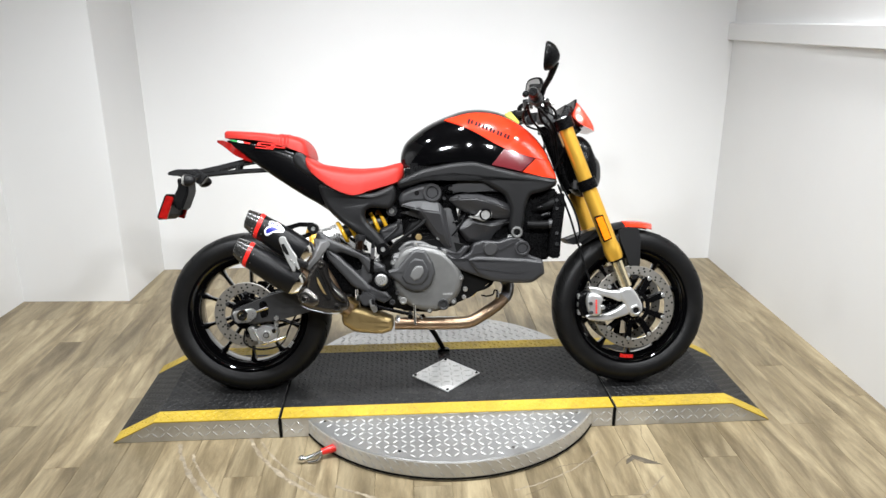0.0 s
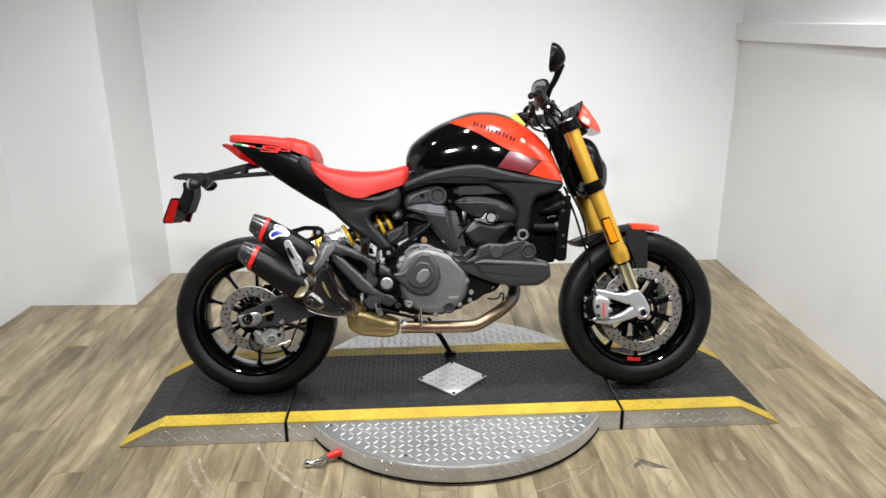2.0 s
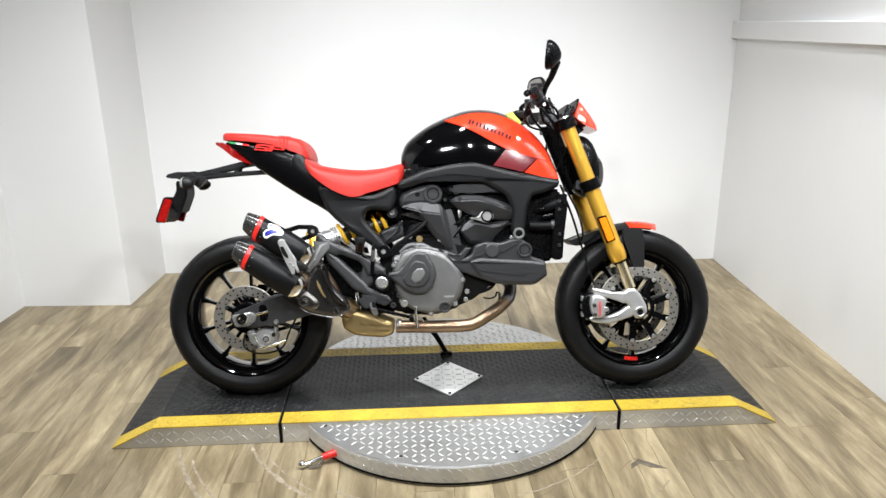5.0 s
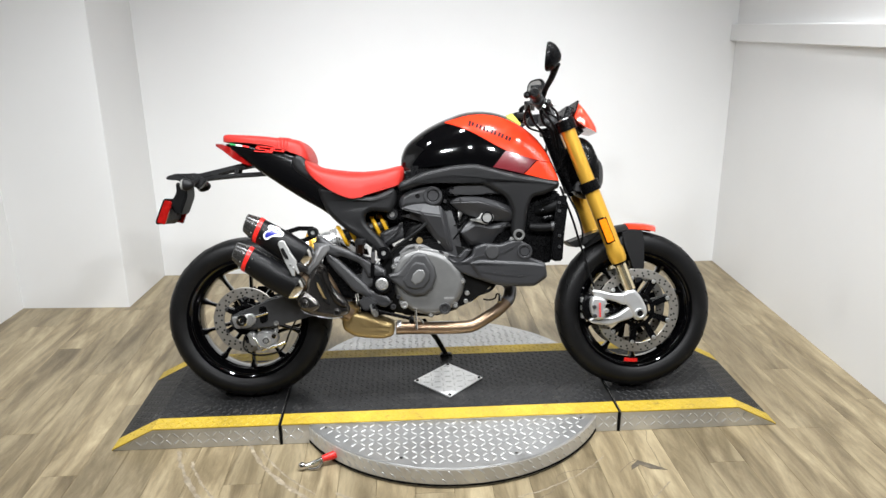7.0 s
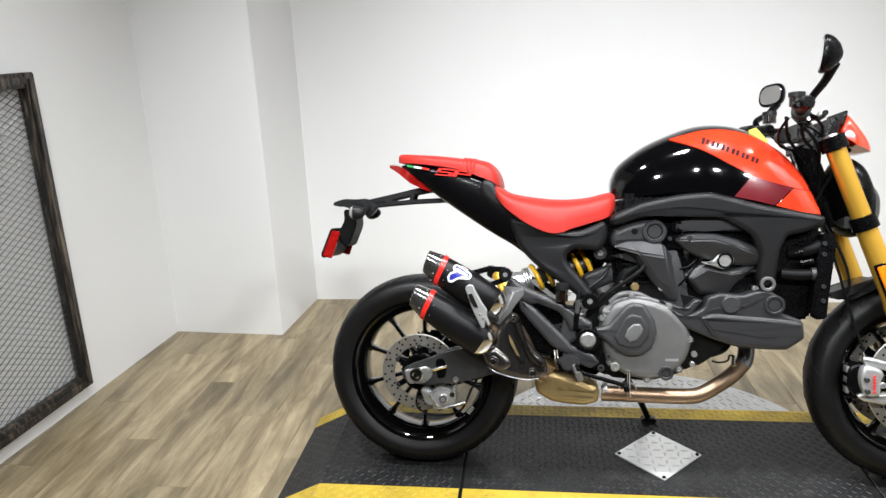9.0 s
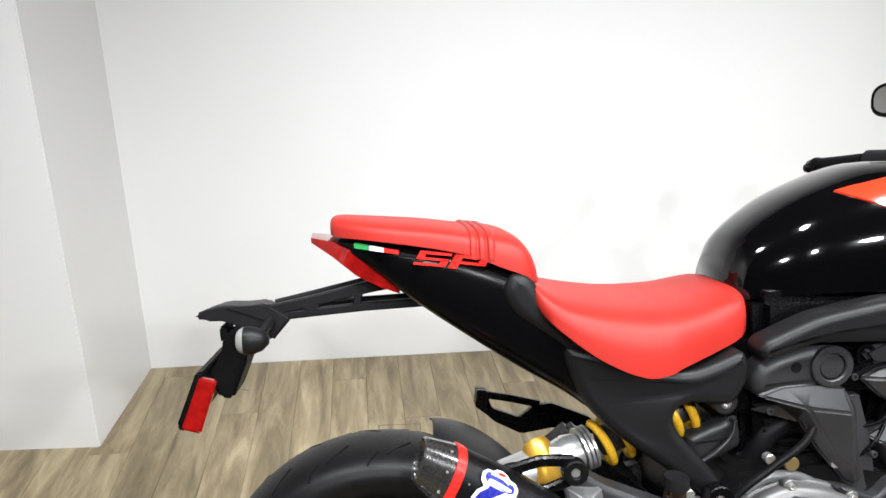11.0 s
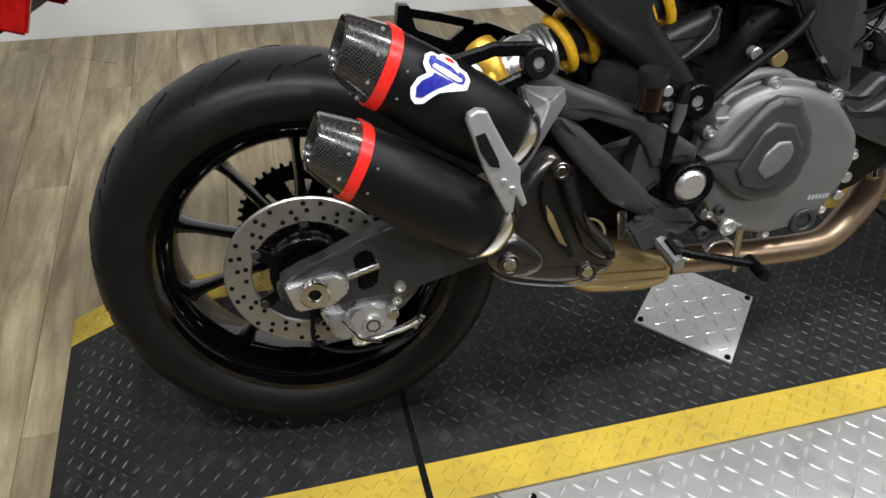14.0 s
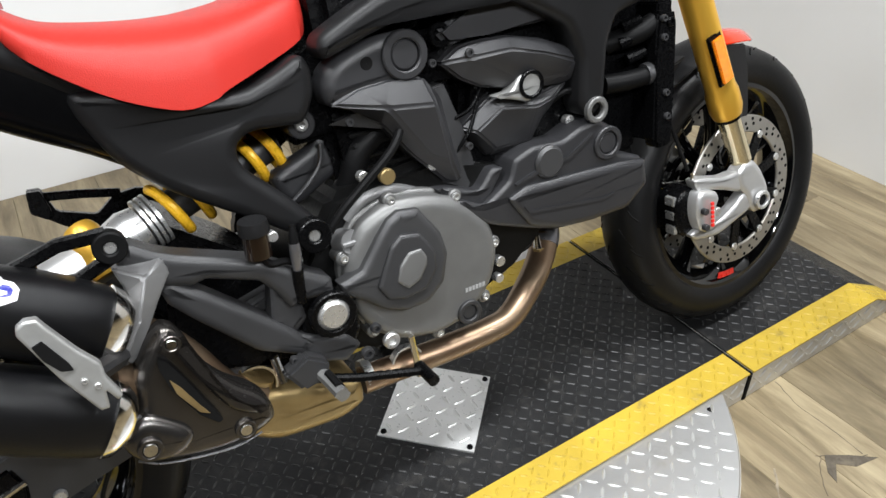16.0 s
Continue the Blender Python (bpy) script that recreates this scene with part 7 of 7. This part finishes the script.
# side stand on the far side, foot on the deck
stand = part("side_stand", tube([(-0.09, 0.10, 0.255), (-0.04, 0.20, 0.165), (-0.002, 0.287, 0.082)], [0.012, 0.011, 0.010], 12, smoothed=False), M_black, bike, "black side stand")
part("stand_foot", prism([(-0.03, 0.074), (-0.02, 0.085), (0.02, 0.085), (0.028, 0.074)], 0.262, 0.308, 0.003), M_black, stand)
part("chain", beam([(-0.20, 0.115, 0.415), (-0.45, 0.10, 0.40), (-0.74, 0.0935, 0.408)], 0.010, 0.014, 0.002), M_dark, bike, "drive chain")
part("chain", beam([(-0.20, 0.115, 0.365), (-0.45, 0.10, 0.29), (-0.74, 0.0935, 0.212)], 0.010, 0.014, 0.002), M_dark, bike)


# the parts from the engine back sit wide of the wheels; the rest keeps its rake
WIDE = {"engine", "exhaust", "muffler_hanger", "foot_control", "main_frame", "frame_eyelet", "subframe", "pivot_plate", "pivot_ring", "pivot_cap", "toe_box", "passenger_bracket"}
STEER = {"front_wheel", "fork_leg", "upper_clamp", "lower_clamp", "steering_stem", "fork_reflector", "reflector_bracket", "front_mudguard", "headlamp", "instrument_cowl", "dash", "dash_bracket", "handlebar", "mirror", "ignition"}
RAKED = {"fork_leg", "upper_clamp", "lower_clamp", "fork_reflector", "reflector_bracket", "headlamp"}
pin_at = Vector((0.405, 0, 0.99))
turned = Matrix.Translation(pin_at) @ Matrix.Rotation(radians(3.5), 4, -fdir) @ Matrix.Translation(-pin_at)
SEATS = {"rider_seat": 0.050, "passenger_seat": 0.028, "tail_fairing": 0.028}
AHEAD = {"mirror": 0.026, "pulley_cap": 0.020, "pulley_ring": 0.020, "plug": 0.007, "plug_ring": 0.007}
LIFT = {"instrument_cowl": 0.015, "pivot_cap": -0.012, "pivot_ring": -0.012}
OUT = {"upper_cover": -0.02, "plug": -0.02, "plug_ring": -0.02, "cover_hole": -0.02, "pivot_plate": 0.012, "pivot_ring": 0.022, "pivot_cap": 0.022, "foot_control": 0.02}
for ob in bike.children_recursive:
    if ob.type != "MESH" or ob.name in FIXED:
        continue
    line, o = [], ob
    while o is not bike:
        line.append(o.name.split(".")[0])
        o = o.parent
    wide = line[-1] in WIDE
    extra = sum(OUT.get(k, 0) for k in line)
    if line[-1] in STEER:
        ob.data.transform(turned)
    lift = LIFT.get(line[-1], 0.0)
    ahead = AHEAD.get(line[-1], AHEAD.get(line[0], 0.0))
    for v in ob.data.vertices:
        v.co.z += lift
        v.co.x += ahead
        if line[-1] == "swingarm":
            v.co.z -= 0.012 * min(1.0, max(0.0, (-v.co.x - 0.3) / 0.4))
        side, k = (-1 if v.co.y < 0 else 1), min(1.0, abs(v.co.y) / 0.09)
        if line[-1] == "subframe":
            v.co.y -= side * 0.030 * min(1.0, max(0.0, (-v.co.x - 0.34) / 0.12))
        if line[-1] == "radiator":
            v.co.y += side * 0.03
            v.co.x += 0.008
        if line[-1] in RAKED:
            v.co.y -= 0.045 * max(0.0, v.co.z - 0.42)
        if line[0] in ("passenger_seat", "seat_strap", "tail_light") or line[-1] == "tail_fairing":
            back = min(1.0, max(0.0, (-v.co.x - 0.45) / 0.2))
            v.co.x -= 0.006 * back
            v.co.z += 0.006 * back
        if wide:
            v.co.y += side * k * (0.061 * v.co.z + extra)
            v.co.z += 0.42 * extra * k
        else:
            v.co.x *= 1 + 0.019 * v.co.z
            v.co.y += side * k * SEATS.get(line[-1], 0.0) * v.co.z

# assemblies that carry pieces of their own hang straight on the motorcycle
for ob in list(bike.children_recursive):
    if ob.children and ob.parent is not bike:
        ob.parent = bike

# ---- floor of weathered planks ----
floor = empty("floor", pose(0, 0, 0))
tagged(floor, "grey-brown oak-look plank floor running towards the wall", "floor", kind="structure")
part("underlay", box(-4.1, 3.6, -6.0, BACK, -0.1, -0.006), M_gap, floor, smooth=0)
PW, PL = 0.127, 1.22
i = 0
x = -3.952
while x < 3.5:
    y = -5.9 + (i * 0.47) % PL - PL
    while y < BACK:
        ya, yb = max(y, -5.9), min(y + PL, BACK - 0.002)
        if yb - ya > 0.02:
            bm = bmesh.new()
            g, c = 0.0002, 0.0008
            pts = [(x + g, ya + g), (x + PW - g, ya + g), (x + PW - g, yb - g), (x + g, yb - g)]
            ins = [(x + g + c, ya + g + c), (x + PW - g - c, ya + g + c), (x + PW - g - c, yb - g - c), (x + g + c, yb - g - c)]
            cx, cy = x + PW / 2, (ya + yb) / 2
            lo, mid, top = ([bm.verts.new((px - cx, py - cy, z)) for px, py in ring] for ring, z in ((pts, -0.005), (pts, -0.0012), (ins, 0.0)))
            bm.faces.new(top)
            for k in range(4):
                j = (k + 1) % 4
                bm.faces.new((lo[k], lo[j], mid[j], mid[k])), bm.faces.new((mid[k], mid[j], top[j], top[k]))
            part("plank", bm, M_wood, floor, smooth=0).matrix_basis = pose(cx, cy, 0)
        y += PL
    x += PW
    i += 1

# worn rings and cracks in the floor round the turntable
M_scar = blended(mat("floor_scar", (0.32, 0.27, 0.195), 0.6, var=0.3, scale=30), (0.22, 0.175, 0.115), 0.45, 0.6, 26)
M_chip = blended(mat("floor_chip", (0.095, 0.078, 0.056), 0.7, var=0.4, scale=40), (0.16, 0.13, 0.09), 0.5, 0.7, 30)
M_crack = mat("floor_crack", (0.15, 0.118, 0.08), 0.6, var=0.3, scale=30)
scar = random.Random(9)


def ribbon(name, pts, width, label, m=None):
    bm = bmesh.new()
    rows = []
    for i, p in enumerate(pts):
        d = (Vector(pts[min(i + 1, len(pts) - 1)]) - Vector(pts[max(i - 1, 0)])).normalized()
        nrm = Vector((-d.y, d.x)) * width * (0.35 + 0.65 * scar.random()) / 2
        rows.append([bm.verts.new((p[0] + s * nrm.x, p[1] + s * nrm.y, z)) for s, z in ((1, 0.0002), (0, 0.0010), (-1, 0.0002))])
    for r, q in zip(rows, rows[1:]):
        bm.faces.new((r[0], r[1], q[1], q[0])), bm.faces.new((r[1], r[2], q[2], q[1]))
    return part(name, bm, m or M_scar, floor, label)


for r, a0, a1, w in ((0.800, 196, 238, 0.020), (0.730, 236, 262, 0.014), (0.768, 205, 232, 0.010), (1.040, 198, 222, 0.022), (1.005, 203, 228, 0.012), (0.69, 285, 318, 0.006), (0.93, 300, 318, 0.006)):
    n = 26
    ribbon("floor_scratch", [(DC[0] + (r + scar.uniform(-0.003, 0.003)) * math.cos(radians(a0 + (a1 - a0) * i / n)), DC[1] + (r + scar.uniform(-0.003, 0.003)) * math.sin(radians(a0 + (a1 - a0) * i / n))) for i in range(n + 1)], w, "worn circular scratch")
for pts in (((0.50, -0.243), (0.44, -0.252), (0.385, -0.263), (0.346, -0.283), (0.317, -0.359), (0.224, -0.415)), ((0.63, -0.205), (0.654, -0.226), (0.671, -0.241), (0.721, -0.262)), ((0.741, -0.03), (0.722, -0.09), (0.72, -0.166), (0.715, -0.255)), ((0.64, -0.21), (0.60, -0.24), (0.566, -0.277))):
    ribbon("floor_crack", [(p.x + scar.uniform(-0.002, 0.002), p.y + scar.uniform(-0.002, 0.002)) for p in rounded([(0.977 * x, y + 0.005, 0) for x, y in pts], 4)], 0.003, "dark crack in the planks", M_crack)
for x0, y0, x1, y1 in ((-0.742, 1.318, -0.603, 1.312), (-0.603, 1.312, -0.600, 1.398), (-0.600, 1.398, -0.740, 1.404), (-0.740, 1.404, -0.742, 1.318)):
    ribbon("floor_cut", [(x0 + (x1 - x0) * i / 6, y0 + (y1 - y0) * i / 6) for i in range(7)], 0.006, "square cut in the planks", M_crack)
chip = bmesh.new()
ring = [(0.632, -0.210), (0.672, -0.236), (0.716, -0.272), (0.660, -0.262), (0.632, -0.236), (0.594, -0.264), (0.600, -0.240)]
low, high = ([chip.verts.new((x, y, z)) for x, y in ring] for z in (0.0002, 0.0011))
chip.faces.new(high)
for k in range(len(ring)):
    j = (k + 1) % len(ring)
    chip.faces.new((low[k], low[j], high[j], high[k]))
bmesh.ops.triangulate(chip, faces=chip.faces[:])
part("floor_chip", chip, M_chip, floor, "dark chipped knot in a plank", smooth=0)
ribbon("floor_crack", [(-1.337, 1.741), (-1.281, 1.717), (-1.242, 1.693), (-1.209, 1.681)], 0.006, "dark scratch in the planks", M_chip)
